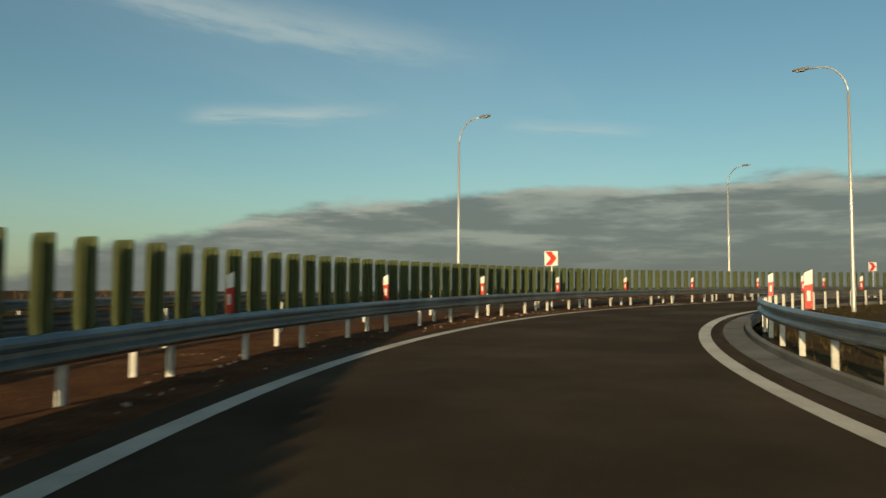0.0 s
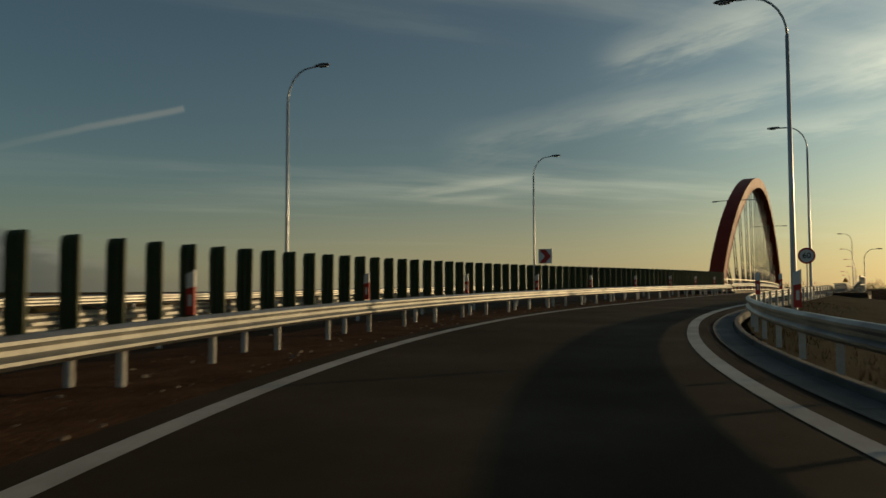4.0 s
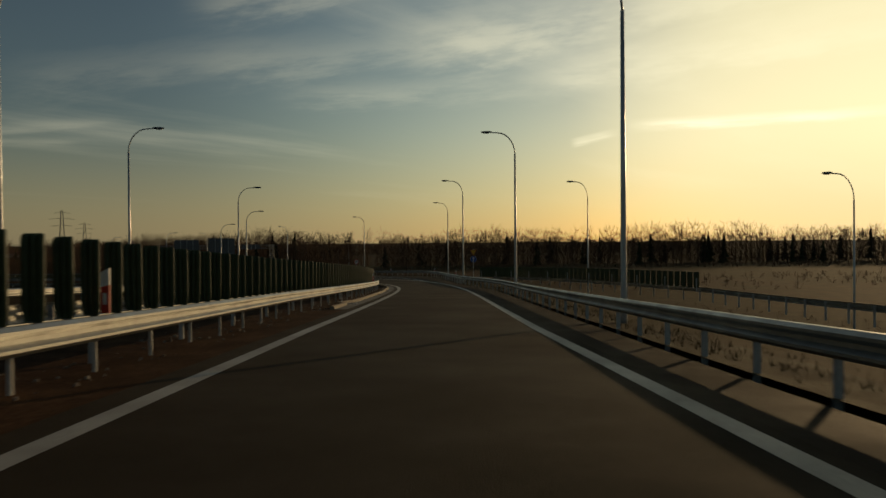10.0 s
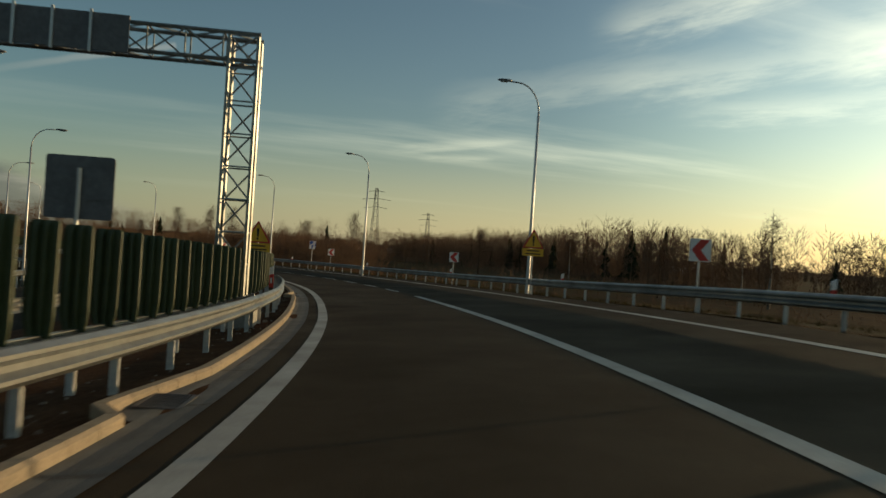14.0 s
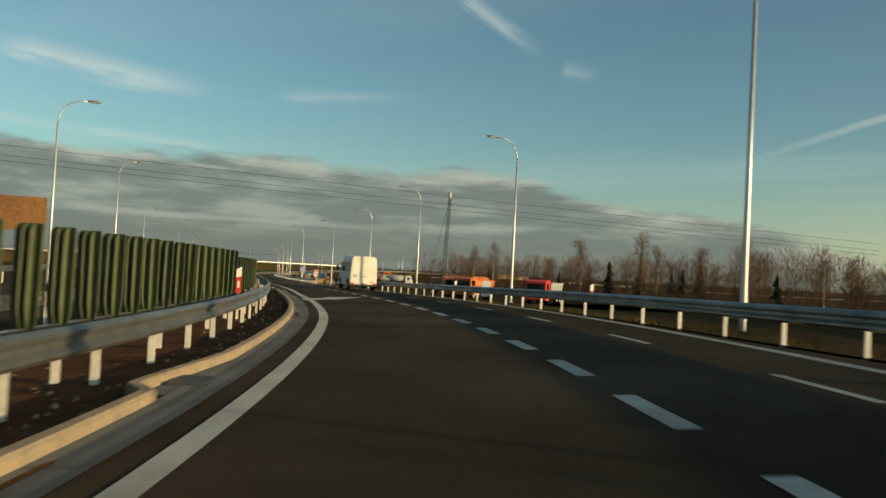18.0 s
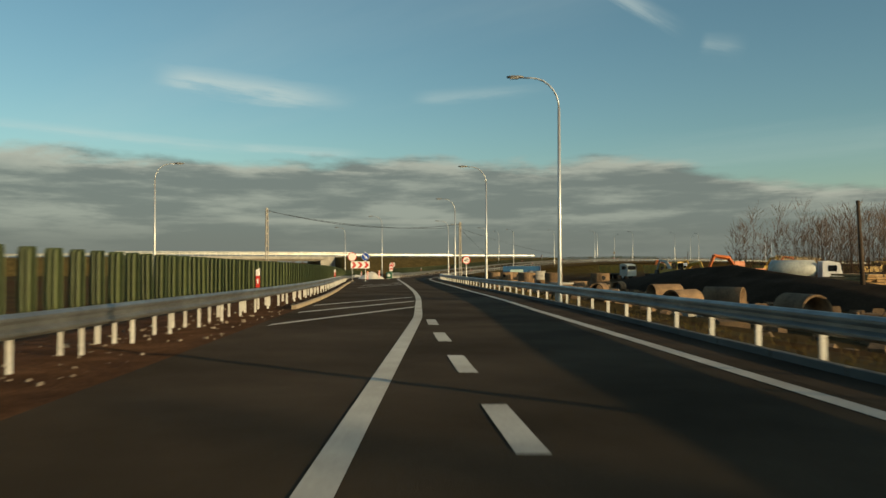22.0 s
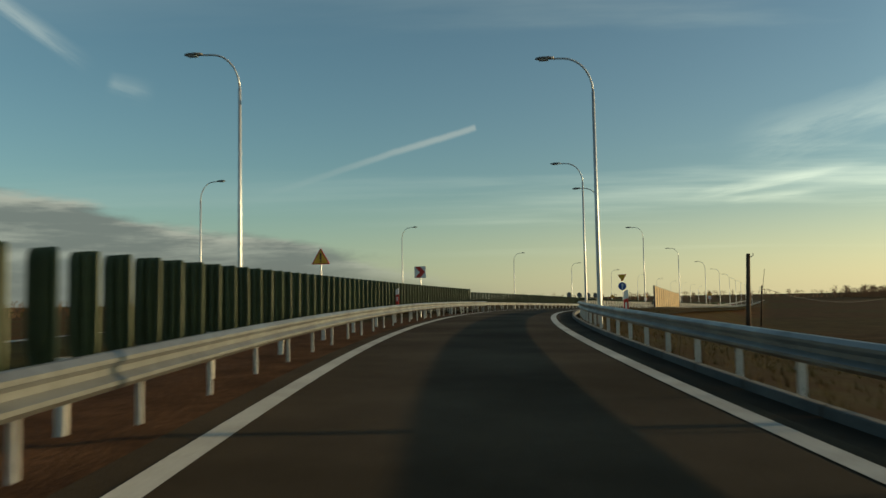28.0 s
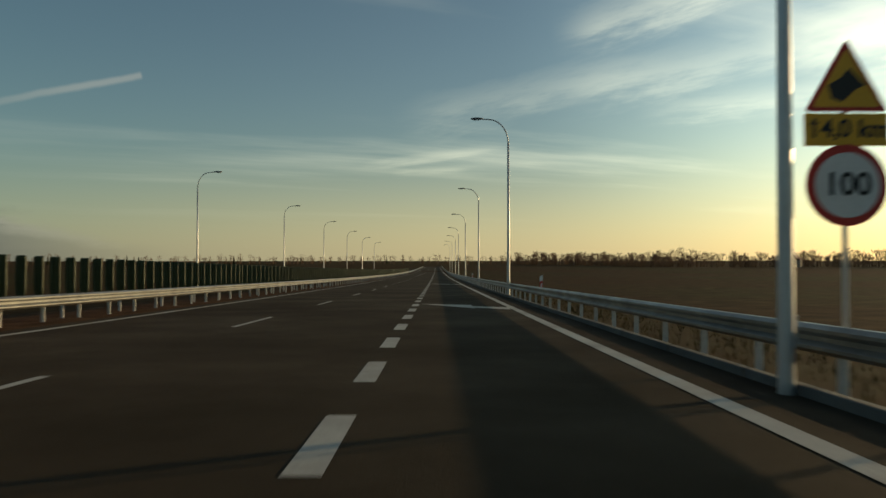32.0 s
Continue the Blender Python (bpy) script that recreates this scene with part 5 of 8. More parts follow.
def bridge():
    top = thing("arch_bridge", "dark red steel arch bridge with paired hanger rods", "bridge", "", "structure")
    g = Geo()
    rows = []
    n = 48
    pts = [(lambda u, z: at(u, arch_lat(u), z))(*arch_point(i / n)) for i in range(n + 1)]
    for i, p in enumerate(pts):
        d = (pts[min(i + 1, n)] - pts[max(i - 1, 0)]).normalized()
        p0, a, k, b = around(A0 + (A1 - A0) * i / n)
        right = Vector((math.cos(a), -math.sin(a), 0))
        up = right.cross(d).normalized()
        w, t = 0.61, 0.50
        rows.append([p + right * w - up * t, p + right * w + up * t, p - right * w + up * t, p - right * w - up * t])
    g.quad_strip(rows, True, True)
    part("arch", g, RED_STEEL, top, "dark red box-section arch")
    # raised lips along the edges of the arch box
    for s in (-1, 1):
        g = Geo()
        lip = []
        for i, p in enumerate(pts):
            d = (pts[min(i + 1, n)] - pts[max(i - 1, 0)]).normalized()
            a, k = around(A0 + (A1 - A0) * i / n)[1:3]
            right = Vector((math.cos(a), -math.sin(a), 0))
            up = right.cross(d).normalized()
            c = p + right * (0.61 * s) - up * 0.50
            lip.append([c + right * x + up * z for x, z in ((-0.04, -0.05), (0.04, -0.05), (0.04, 0.05), (-0.04, 0.05))])
        g.quad_strip(lip, True, True)
        part("lip", g, RED_STEEL, top)
    # hangers in pairs, with sockets at the foot
    for i in range(12):
        t = (i + 1.0) / 13.0
        u, z = arch_point(t)
        for s in (-0.09, 0.09):
            k = around(u)[2]
            b = A0 + (A1 - A0) * (0.5 + (t - 0.5) * 0.86)
            foot, head = at(b, arch_lat(b) + s, 0.5), at(u, arch_lat(u) + s, z - 0.4)
            rod = Geo().tube([foot, head], 0.045 * k, 8)
            h = part("hanger", rod, DARK_STEEL, top, "", True)
            away = (head - foot).normalized() * k
            sock = Geo().tube([foot + away * d for d in (0.1, 0.4, 1.1, 1.6, 2.3)], [0.12 * k, 0.13 * k, 0.085 * k, 0.075 * k, 0.05 * k], 8)
            part("socket", sock, DARK_STEEL, h, "", True)
        part("anchor_plate", Geo().box(0, 0, 0.35, 0.7, 0.35, 0.8, turned(b, arch_lat(b)), 0.6), RED_STEEL, top)
    # lamps on short arms across the arch
    for t in (0.19, 0.81):
        u, z = arch_point(t)
        z = z + 0.45
        arm = part("lamp_arm", Geo().tube([at(u, arch_lat(u) - 1.7, z), at(u, arch_lat(u) + 1.7, z)], 0.035, 8), DARK_STEEL, top)
        for s in (-1, 1):
            part("lamp_head", Geo().box(arch_lat(u) + s * 1.85, 0, z, 0.55, 0.24, 0.11, turned(u, 0), 0.8), HEAD, arm)
    # springings of pale concrete
    for u in (A0 - 0.01, A1 + 0.05):
        part("springing", Geo().box(0, 0, 0.2, 1.7, 3.0, 1.9, turned(u, arch_lat(u)), 0.66), CONCRETE, top, "pale concrete springing")
    g = Geo()
    sweep(g, 6.2, 8.5, [(-16.0, -0.14), (RIGHT(7) + 0.35, -0.14), (6.1, -0.14), (6.1, -1.4), (4.0, -1.9), (-14, -1.9), (-16.0, -1.4)], None, 0.05, True, True)
    part("deck", g, CONCRETE, top, "concrete deck")
    for u0, u1, la, lb in ((6.22, 8.5, -7.9, -3.55), (6.1, 8.75, 3.0, 6.1)):
        g = Geo()
        sweep(g, u0, u1, [(la, 0.14), (lb, 0.14), (lb, -0.13), (la, -0.13)][::1], None, 0.05, True, True)
        part("walkway", g, SHOULDER, top, "grey raised edge strip")
    for u in (6.28, 8.46):
        part("abutment", Geo().box(-5, 0, -5.6, 22.0, 1.2, 8.0, turned(u, 0)), CONCRETE, top)


def bridge_railing(label, lat, u0, u1, height=1.15, gap=2.0, face=1):
    top = thing("bridge_railing", label, "railing", "bridge railings", "structure")
    for h, t in ((height, 0.05), (0.72, 0.03)):
        g = Geo()
        sweep(g, u0, u1, [(-t, h - t), (t, h - t), (t, h + t), (-t, h + t)], lat, 0.05, True, True)
        part("rail", g, STEEL, top)
    me = Geo().box(0, 0, height / 2, 0.07, 0.12, height).mesh("post", STEEL)
    plate = Geo().box(0, 0, 0.155, 0.24, 0.28, 0.03).mesh("base_plate", STEEL)
    for u in metres(u0, u1, gap):
        part("post", me, None, top, m=turned(u, lat(u)))
        part("base_plate", plate, None, top, m=turned(u, lat(u)))
    # sloping end struts
    for u, s in ((u0, -1), (u1, 1)):
        end = 0.022 * s
        part("end_strut", Geo().tube([at(u, lat(u), height), at(u + end, lat(u), 0.15)], 0.045, 4), STEEL, top)


def bridge_rail(label, lat, side, u0, u1, low=True):
    """Guard rail on base plates with a lower tube."""
    top = thing("guard_rail", label, "guard rail", "guard rails", "structure")
    g = Geo()
    prof = [(side * x, z + 0.14) for x, z in W_BEAM]
    back = [(side * (x - 0.006), z + 0.14) for x, z in reversed(W_BEAM)]
    sweep(g, u0, u1, prof + back, lambda u: lat(u) + side * 0.06, 0.03, True, True)
    part("beam", g, STEEL, top)
    if low:
        g = Geo()
        sweep(g, u0, u1, [(-0.03, 0.22), (0.03, 0.22), (0.03, 0.29), (-0.03, 0.29)], lat, 0.05, True, True)
        part("lower_rail", g, STEEL, top)
    me = Geo().box(0, 0, 0.46, 0.08, 0.12, 0.66).mesh("post", POST)
    foot = Geo().box(0, 0, 0.155, 0.30, 0.34, 0.03).mesh("base_plate", STEEL)
    rib = Geo().slab([(-0.12, 0.16), (0.12, 0.16), (0.05, 0.36), (-0.05, 0.36)], -0.02, 0.02).mesh("rib", STEEL)
    for u in metres(u0, u1, 1.9):
        m = turned(u, lat(u))
        part("post", me, None, top, m=m)
        part("base_plate", foot, None, top, m=m)
        if not low:
            part("rib", rib, None, top, m=m @ Matrix.Translation((0, -0.1, 0)))


SHIFTED = table([(6.5, 0.0), (8.1, 0.5), (8.3, 0.5), (8.6, 0.1)])
bridge()
bridge_railing("pale steel railing on the bridge", lambda u: -4.62 + 1.04 * min(max((u - A0) / (A1 - A0), 0), 1), 6.27, 8.42)
bridge_railing("pale steel railing beyond the arch", lambda u: -7.3, 6.27, 8.45)
bridge_railing("tall steel railing along the bridge's outer edge", lambda u: 5.6, 6.14, 8.7, 1.35, 2.4)
bridge_rail("steel guard rail on the bridge kerb", lambda u: SHIFTED(u) - 3.85, 1, 6.26, 8.47)
bridge_rail("steel guard rail on base plates along the bridge", lambda u: 4.05, -1, 6.1, 8.9, False)
kerb_row("pale stone kerb along the bridge", 6.2, 8.7, lambda u: SHIFTED(u) - 3.42, 0.24, 0.145, KERB, 1.5)
kerb_row("stone kerb along the bridge", 6.1, 8.75, lambda u: 2.95, 0.22, 0.145, KERB, 1.5)
street_lamp(7.98, 6.5, 1, -4.6, 1.0, "road lamp rising from below the bridge")


# ---- noise barrier and its bridge rail ----
def noise_barrier():
    top = thing("noise_barrier", "tall grey concrete noise barrier beside the motorway", "noise barrier", "", "structure")
    us = metres(30.53, 31.13, 2.0)
    # panel colour is warmed to carry the orange of the low sun
    mat = material("ribbed concrete panel", (0.38, 0.28, 0.15), 0.9, vary=0.25, grain=24, blotch=0.8, bump=0.3, second=(0.28, 0.21, 0.12), island=0.08)
    for i, (a, b) in enumerate(zip(us, us[1:])):
        for z0, z1 in ((0.1, 1.1), (1.11, 2.75 - 0.7 * i / len(us))):
            g = Geo()
            g.quad_strip([[at(u, 3.32 + x, z) for x, z in ((-0.06, z0), (-0.06, z1), (0.06, z1), (0.06, z0))] for u in (a, b)], True, True)
            part("panel", g, mat, top)
    for i, u in enumerate(us):
        part("post", Geo().box(0, 0, 1.4 - 0.35 * i / len(us), 0.2, 0.16, 2.85 - 0.7 * i / len(us)), DARK_STEEL, top, m=turned(u, 3.32))


noise_barrier()
bridge_railing("steel railing in front of the noise barrier", lambda u: 3.2, 30.53, 31.1, 1.05, 2.0)


# ---- gantry ----
def gantry():
    top = thing("sign_gantry", "steel lattice gantry carrying large sign panels", "gantry", "", "structure")
    u, leg = 14.56, -3.5

    def lattice(a, b, w, name, bays):
        """Four chords from a to b with diagonals."""
        a, b = Vector(a), Vector(b)
        d = (b - a).normalized()
        s = d.cross(Vector((0, 1, 0))).normalized()
        q = Vector((0, 1, 0))
        corner = [(s * x + q * y) * w / 2 for x, y in ((-1, -1), (1, -1), (1, 1), (-1, 1))]
        for c in corner:
            part("chord", Geo().tube([a + c, b + c], 0.045, 6), STEEL, top, m=turned(u, 0))
        g = Geo()
        L = (b - a).length
        for k in range(4):
            c0, c1 = corner[k], corner[(k + 1) % 4]
            for i in range(bays):
                p, r = a + d * (L * i / bays), a + d * (L * (i + 1) / bays)
                e, f = (c0, c1) if i % 2 == 0 else (c1, c0)
                g.tube([p + e, r + f], 0.022, 5, False)
                g.tube([r + c0, r + c1], 0.02, 5, False)
        part(name, g, STEEL, top, m=turned(u, 0))
    lattice((leg, 0, -0.3), (leg, 0, 6.2), 0.62, "leg_bracing", 9)
    lattice((leg + 0.35, 0, 5.95), (-24.0, 0, 5.95), 0.60, "beam_bracing", 26)
    lattice((-24.0, 0, -0.3), (-24.0, 0, 6.2), 0.62, "leg_bracing", 9)
    part("footing", Geo().box(leg, 0, -0.1, 1.2, 1.2, 0.5), CONCRETE, top, m=turned(u, 0))
    for x0, x1, z0, z1 in ((-14.9, -10.4, 4.75, 7.45), (-9.0, -5.9, 5.55, 6.35), (-20.5, -16.5, 4.9, 7.2)):
        p = part("sign_panel", Geo().slab(rect(x1 - x0, z1 - z0, (z0 + z1) / 2, (x0 + x1) / 2), -0.44, -0.38), SIGN_BACK, top, "dark back of a large sign panel", m=turned(u, 0))
        for k in range(1, 4):
            x = x0 + (x1 - x0) * k / 4
            part("stiffener", Geo().box(x, -0.47, (z0 + z1) / 2, 0.06, 0.05, z1 - z0 + 0.1), POLE, p)


gantry()


# ---- open land: heights and placing ----
from mathutils.bvhtree import BVHTree

LAND = BVHTree.FromPolygons([tuple(v.co) for v in GROUND.data.vertices], [tuple(p.vertices) for p in GROUND.data.polygons])


def land_z(x, y):
    hit = LAND.ray_cast(Vector((x, y, 300.0)), Vector((0, 0, -1)))[0]
    return hit.z if hit else -12.0


def spot(x, y, az=0.0, dz=0.0):
    """A pose on the open land; az: the way its y axis looks, clockwise from north."""
    return Matrix.Translation((x, y, land_z(x, y) + dz)) @ Matrix.Rotation(-radians(az), 4, "Z")


def beside(u, lat, spin=0.0, dz=0.0):
    """A pose on the open land, named by chainage and offset from the road."""
    p, a = at(u, lat), around(u)[1]
    return Matrix.Translation((p.x, p.y, land_z(p.x, p.y) + dz)) @ Matrix.Rotation(-a + radians(spin), 4, "Z")


# ---- more materials ----
VAN_WHITE = material("white van paint", (0.74, 0.70, 0.62), 0.32, vary=0.06, grain=3, blotch=1.3, bump=0.0, second=(0.62, 0.58, 0.51), spec=0.5)
GLASS_DARK = material("dark window glass", (0.012, 0.014, 0.016), 0.08, vary=0.1, bump=0.0, spec=0.6)
RUBBER = material("black rubber", (0.018, 0.017, 0.016), 0.75, vary=0.3, grain=20, bump=0.2, spec=0.2)
RED_LENS = material("red lamp glass", (0.42, 0.02, 0.015), 0.2, vary=0.1, bump=0.0)
ORANGE = material("orange paint", (0.55, 0.14, 0.025), 0.5, vary=0.2, grain=5, blotch=1.5, bump=0.05, second=(0.36, 0.10, 0.03))
MACHINE_YELLOW = material("yellow machine paint", (0.58, 0.34, 0.04), 0.5, vary=0.2, grain=5, blotch=1.5, bump=0.05, second=(0.40, 0.25, 0.06))
CABIN_BLUE = material("blue container paint", (0.035, 0.13, 0.27), 0.5, vary=0.2, grain=4, blotch=0.9, bump=0.05, second=(0.025, 0.085, 0.19))
CABIN_DARK = material("dark blue cabin paint", (0.02, 0.055, 0.17), 0.5, vary=0.2, grain=4, blotch=0.9, bump=0.05)
CABIN_GREY = material("pale grey cabin paint", (0.42, 0.43, 0.40), 0.5, vary=0.2, grain=4, blotch=0.9, bump=0.05)
PALE_GREEN = material("pale green panel", (0.40, 0.52, 0.46), 0.5, vary=0.12, grain=4, blotch=0.9, bump=0.03)
TIMBER = material("sawn timber", (0.46, 0.29, 0.12), 0.8, vary=0.3, grain=12, blotch=1.5, bump=0.2, second=(0.34, 0.20, 0.08), island=0.15)
TARP = material("white plastic sheet", (0.66, 0.62, 0.55), 0.4, vary=0.15, grain=4, blotch=1.5, bump=0.5, second=(0.50, 0.46, 0.40))
BARK = material("grey brown bark", (0.105, 0.075, 0.052), 0.9, vary=0.35, grain=9, blotch=0.8, bump=0.4, second=(0.06, 0.042, 0.03), spec=0.05)
BIRCH = material("white birch bark", (0.42, 0.38, 0.32), 0.8, vary=0.5, grain=5, blotch=2.2, bump=0.3, second=(0.16, 0.13, 0.11), spec=0.1, streak=(1, 1, 0.4))
TWIGS = material("bare brown twigs", (0.17, 0.105, 0.065), 0.9, vary=0.35, grain=2, blotch=0.15, bump=0.0, second=(0.11, 0.07, 0.048), spec=0.02)
NEEDLES = material("dark conifer needles", (0.030, 0.042, 0.018), 0.9, vary=0.35, grain=2, blotch=0.1, bump=0.0, second=(0.040, 0.034, 0.018), spec=0.02)
DRY_GRASS = material("dry grass", (0.10, 0.066, 0.027), 0.9, vary=0.4, grain=3, blotch=0.6, bump=0.0, second=(0.07, 0.06, 0.02), spec=0.02)
STONE = material("small stones", (0.30, 0.26, 0.21), 0.9, vary=0.3, grain=15, blotch=3, bump=0.2, second=(0.16, 0.12, 0.09), spec=0.1)
MOUND = material("heaped brown sand", (0.24, 0.125, 0.055), 0.95, vary=0.3, grain=8, blotch=0.35, bump=0.8, second=(0.16, 0.085, 0.04), spec=0.02)
WALL_PALE = material("pale house wall", (0.50, 0.46, 0.40), 0.9, vary=0.15, grain=6, blotch=0.5, bump=0.1)
RING_BROWN = material("weathered brown concrete", (0.27, 0.175, 0.10), 0.9, vary=0.3, grain=14, blotch=1.2, bump=0.3, second=(0.14, 0.095, 0.06), island=0.2, spec=0.1)
ROOF = material("red brown roof", (0.19, 0.07, 0.045), 0.85, vary=0.25, grain=8, blotch=0.6, bump=0.3)
DEEP_GREEN = material("dark green plastic", (0.015, 0.09, 0.05), 0.45, vary=0.15, bump=0.02)


# ---- side road, arrows, hatching, drains ----
def side_road():
    g = Geo()
    rows = []
    for i in range(13):
        u = 19.66 + (20.74 - 19.66) * i / 12
        flare = 1 - 0.35 * math.sin(math.pi * i / 12)
        rows.append([at(u if k == 0 else 20.2 + (u - 20.2) * (flare if k < 3 else 0.5), RIGHT(u) + 0.29 + d, -0.004 - 0.03 * k) for k, d in enumerate((0.0, 2.5, 6.0, 11.0))])
    g.quad_strip(rows)
    structure("side_road", g, SHOULDER, "worn asphalt mouth of a side road", "road")
    g = Geo()
    rows = []
    for k in range(9):
        d = 11.0 + k * 8
        rows.append([at(20.2 + s * 0.26, RIGHT(20.2) + 0.29 + d, -0.1 - 0.07 * k) for s in (-1, 0, 1)])
    g.quad_strip(rows)
    structure("site_track", g, GUTTER, "pale concrete track leading to the work site", "road")


side_road()


def on_road(u, pts, h=0.007):
    """A flat outline on the road, in metres to the right and ahead of chainage u."""
    k, v = around(u)[2], float(np.interp(u, _us, _len))
    return [at(u + y * k / v, x, h) for x, y in pts]


def lane_arrow(u, flip=1, shift=0.0):
    g = Geo()
    pts = [(-1.5, 0.0), (-0.31, 1.55), (-0.33, 0.85), (1.66, 4.85), (-0.33, 3.85), (-0.31, 2.75), (-1.6, 1.65)]
    g.v = on_road(u, [(x * flip + shift, y) for x, y in pts])
    g.f = [tuple(range(7)) if flip > 0 else tuple(reversed(range(7)))]
    structure("lane_arrow", g, PAINT, "slanting white arrow painted on the lane", "road marking")


for u, flip, shift in ((17.23, 1, 0.15), (18.9, 1, 0.3), (20.75, 1, 0.4), (31.345, -1, 0.3), (32.62, -1, 0.9), (33.9, -1, 0.9)):
    lane_arrow(u, flip, shift)
top = tagged(new("hatching"), "slanting white stripes on the closed lane", "road marking", "", "structure")
for u, lat, v, inner in ((22.42, -3.9, 22.63, -0.86), (22.545, -4.2, 22.75, -0.92), (22.655, -4.45, 22.86, -1.02), (23.29, -4.6, 23.58, -1.22), (23.41, -4.6, 23.69, -1.26), (23.52, -4.6, 23.77, -1.3)):
    g = Geo()
    g.v = [at(u, lat, 0.007), at(u + 0.016, lat, 0.007), at(v + 0.016, inner, 0.007), at(v, inner, 0.007)]
    g.f = [(0, 3, 2, 1)]
    part("stripe", g, PAINT, top)


def drain(u):
    top = thing("drain_grate", "dark iron drain grate set in the gutter", "drain", "drain grates", "", turned(u, LEFT(u) - 0.86, 0.016))
    part("frame", Geo().box(0, 0.3, 0.0, 0.42, 0.04, 0.03).box(0, -0.3, 0.0, 0.42, 0.04, 0.03).box(0.2, 0, 0.0, 0.04, 0.6, 0.03).box(-0.2, 0, 0.0, 0.04, 0.6, 0.03), DARK_STEEL, top)
    for k in range(9):
        part("bar", Geo().box(0, -0.24 + k * 0.06, 0.0, 0.36, 0.025, 0.024), DARK_STEEL, top)


for u in DRAINS:
    drain(u + 0.014)


# ---- stones and grass on the verges ----
def scatter(name, label, mat, spans, count, shape, seed):
    rng = random.Random(seed)
    g = Geo()
    for u0, u1, a, b, share in spans:
        for _ in range(int(count * share)):
            u, f = rng.uniform(u0, u1), rng.random()
            lat = a(u) + (b(u) - a(u)) * f
            shape(g, rng, u, lat, f)
    ob = part(name, g, mat)
    tagged(ob, label, name.replace("_", " "), "", "stuff")


def pebble(g, rng, u, lat, f):
    s = rng.uniform(0.012, 0.04) * (1.8 if rng.random() < 0.06 else 1)
    m = turned(u, lat, -0.005 - 0.1 * f, rng.uniform(0, 360))
    g.box(0, 0, s * 0.3, s * rng.uniform(1.2, 2.2), s * rng.uniform(0.9, 1.5), s, m, rng.uniform(0.4, 0.8))


def tuft(g, rng, u, lat, f):
    p = at(u, lat, -0.06 - 0.5 * max(0, f))
    for _ in range(4):
        a, t = rng.uniform(0, 6.283), rng.uniform(0.07, 0.24)
        d = Vector((math.cos(a), math.sin(a), 0))
        s = Vector((-d.y, d.x, 0)) * 0.009
        q = p + d * rng.uniform(0, 0.07)
        b = len(g.v)
        g.v += [tuple(q - s), tuple(q + s), tuple(q + d * t * 0.45 + Vector((0, 0, t)))]
        g.f.append((b, b + 1, b + 2))


edge = lambda o: (lambda u: LEFT(u) - o)
scatter("stones", "loose stones and clods on the bare soil", STONE, [(UMIN, 5.5, edge(0.55), lambda u: RAIL_L(u) - 2.4, 0.28), (8.6, 14.0, edge(1.15), lambda u: RAIL_L(u) - 2.0, 0.22), (14.0, 21.5, edge(1.15), lambda u: RAIL_L(u) - 2.0, 0.36),
        (21.5, 25.2, edge(0.55), lambda u: RAIL_L(u) - 1.6, 0.14)], 9000, pebble, 5)
scatter("grass", "short dry winter grass on the verges", DRY_GRASS, [(UMIN, 5.4, lambda u: RAIL_R(u), lambda u: RAIL_R(u) + 3.5, 0.2), (8.9, 13.0, lambda u: RAIL_R(u) + 0.2, lambda u: RAIL_R(u) + 4.0, 0.12), (13.0, 19.5, lambda u: RAIL_R(u) + 0.2, lambda u: RAIL_R(u) + 4.3, 0.24),
        (20.9, 30.5, lambda u: RAIL_R(u) - 0.1, lambda u: RAIL_R(u) + 4.0, 0.3), (31.0, 36.0, lambda u: RAIL_R(u), lambda u: RAIL_R(u) + 4.0, 0.14)], 26000, tuft, 8)


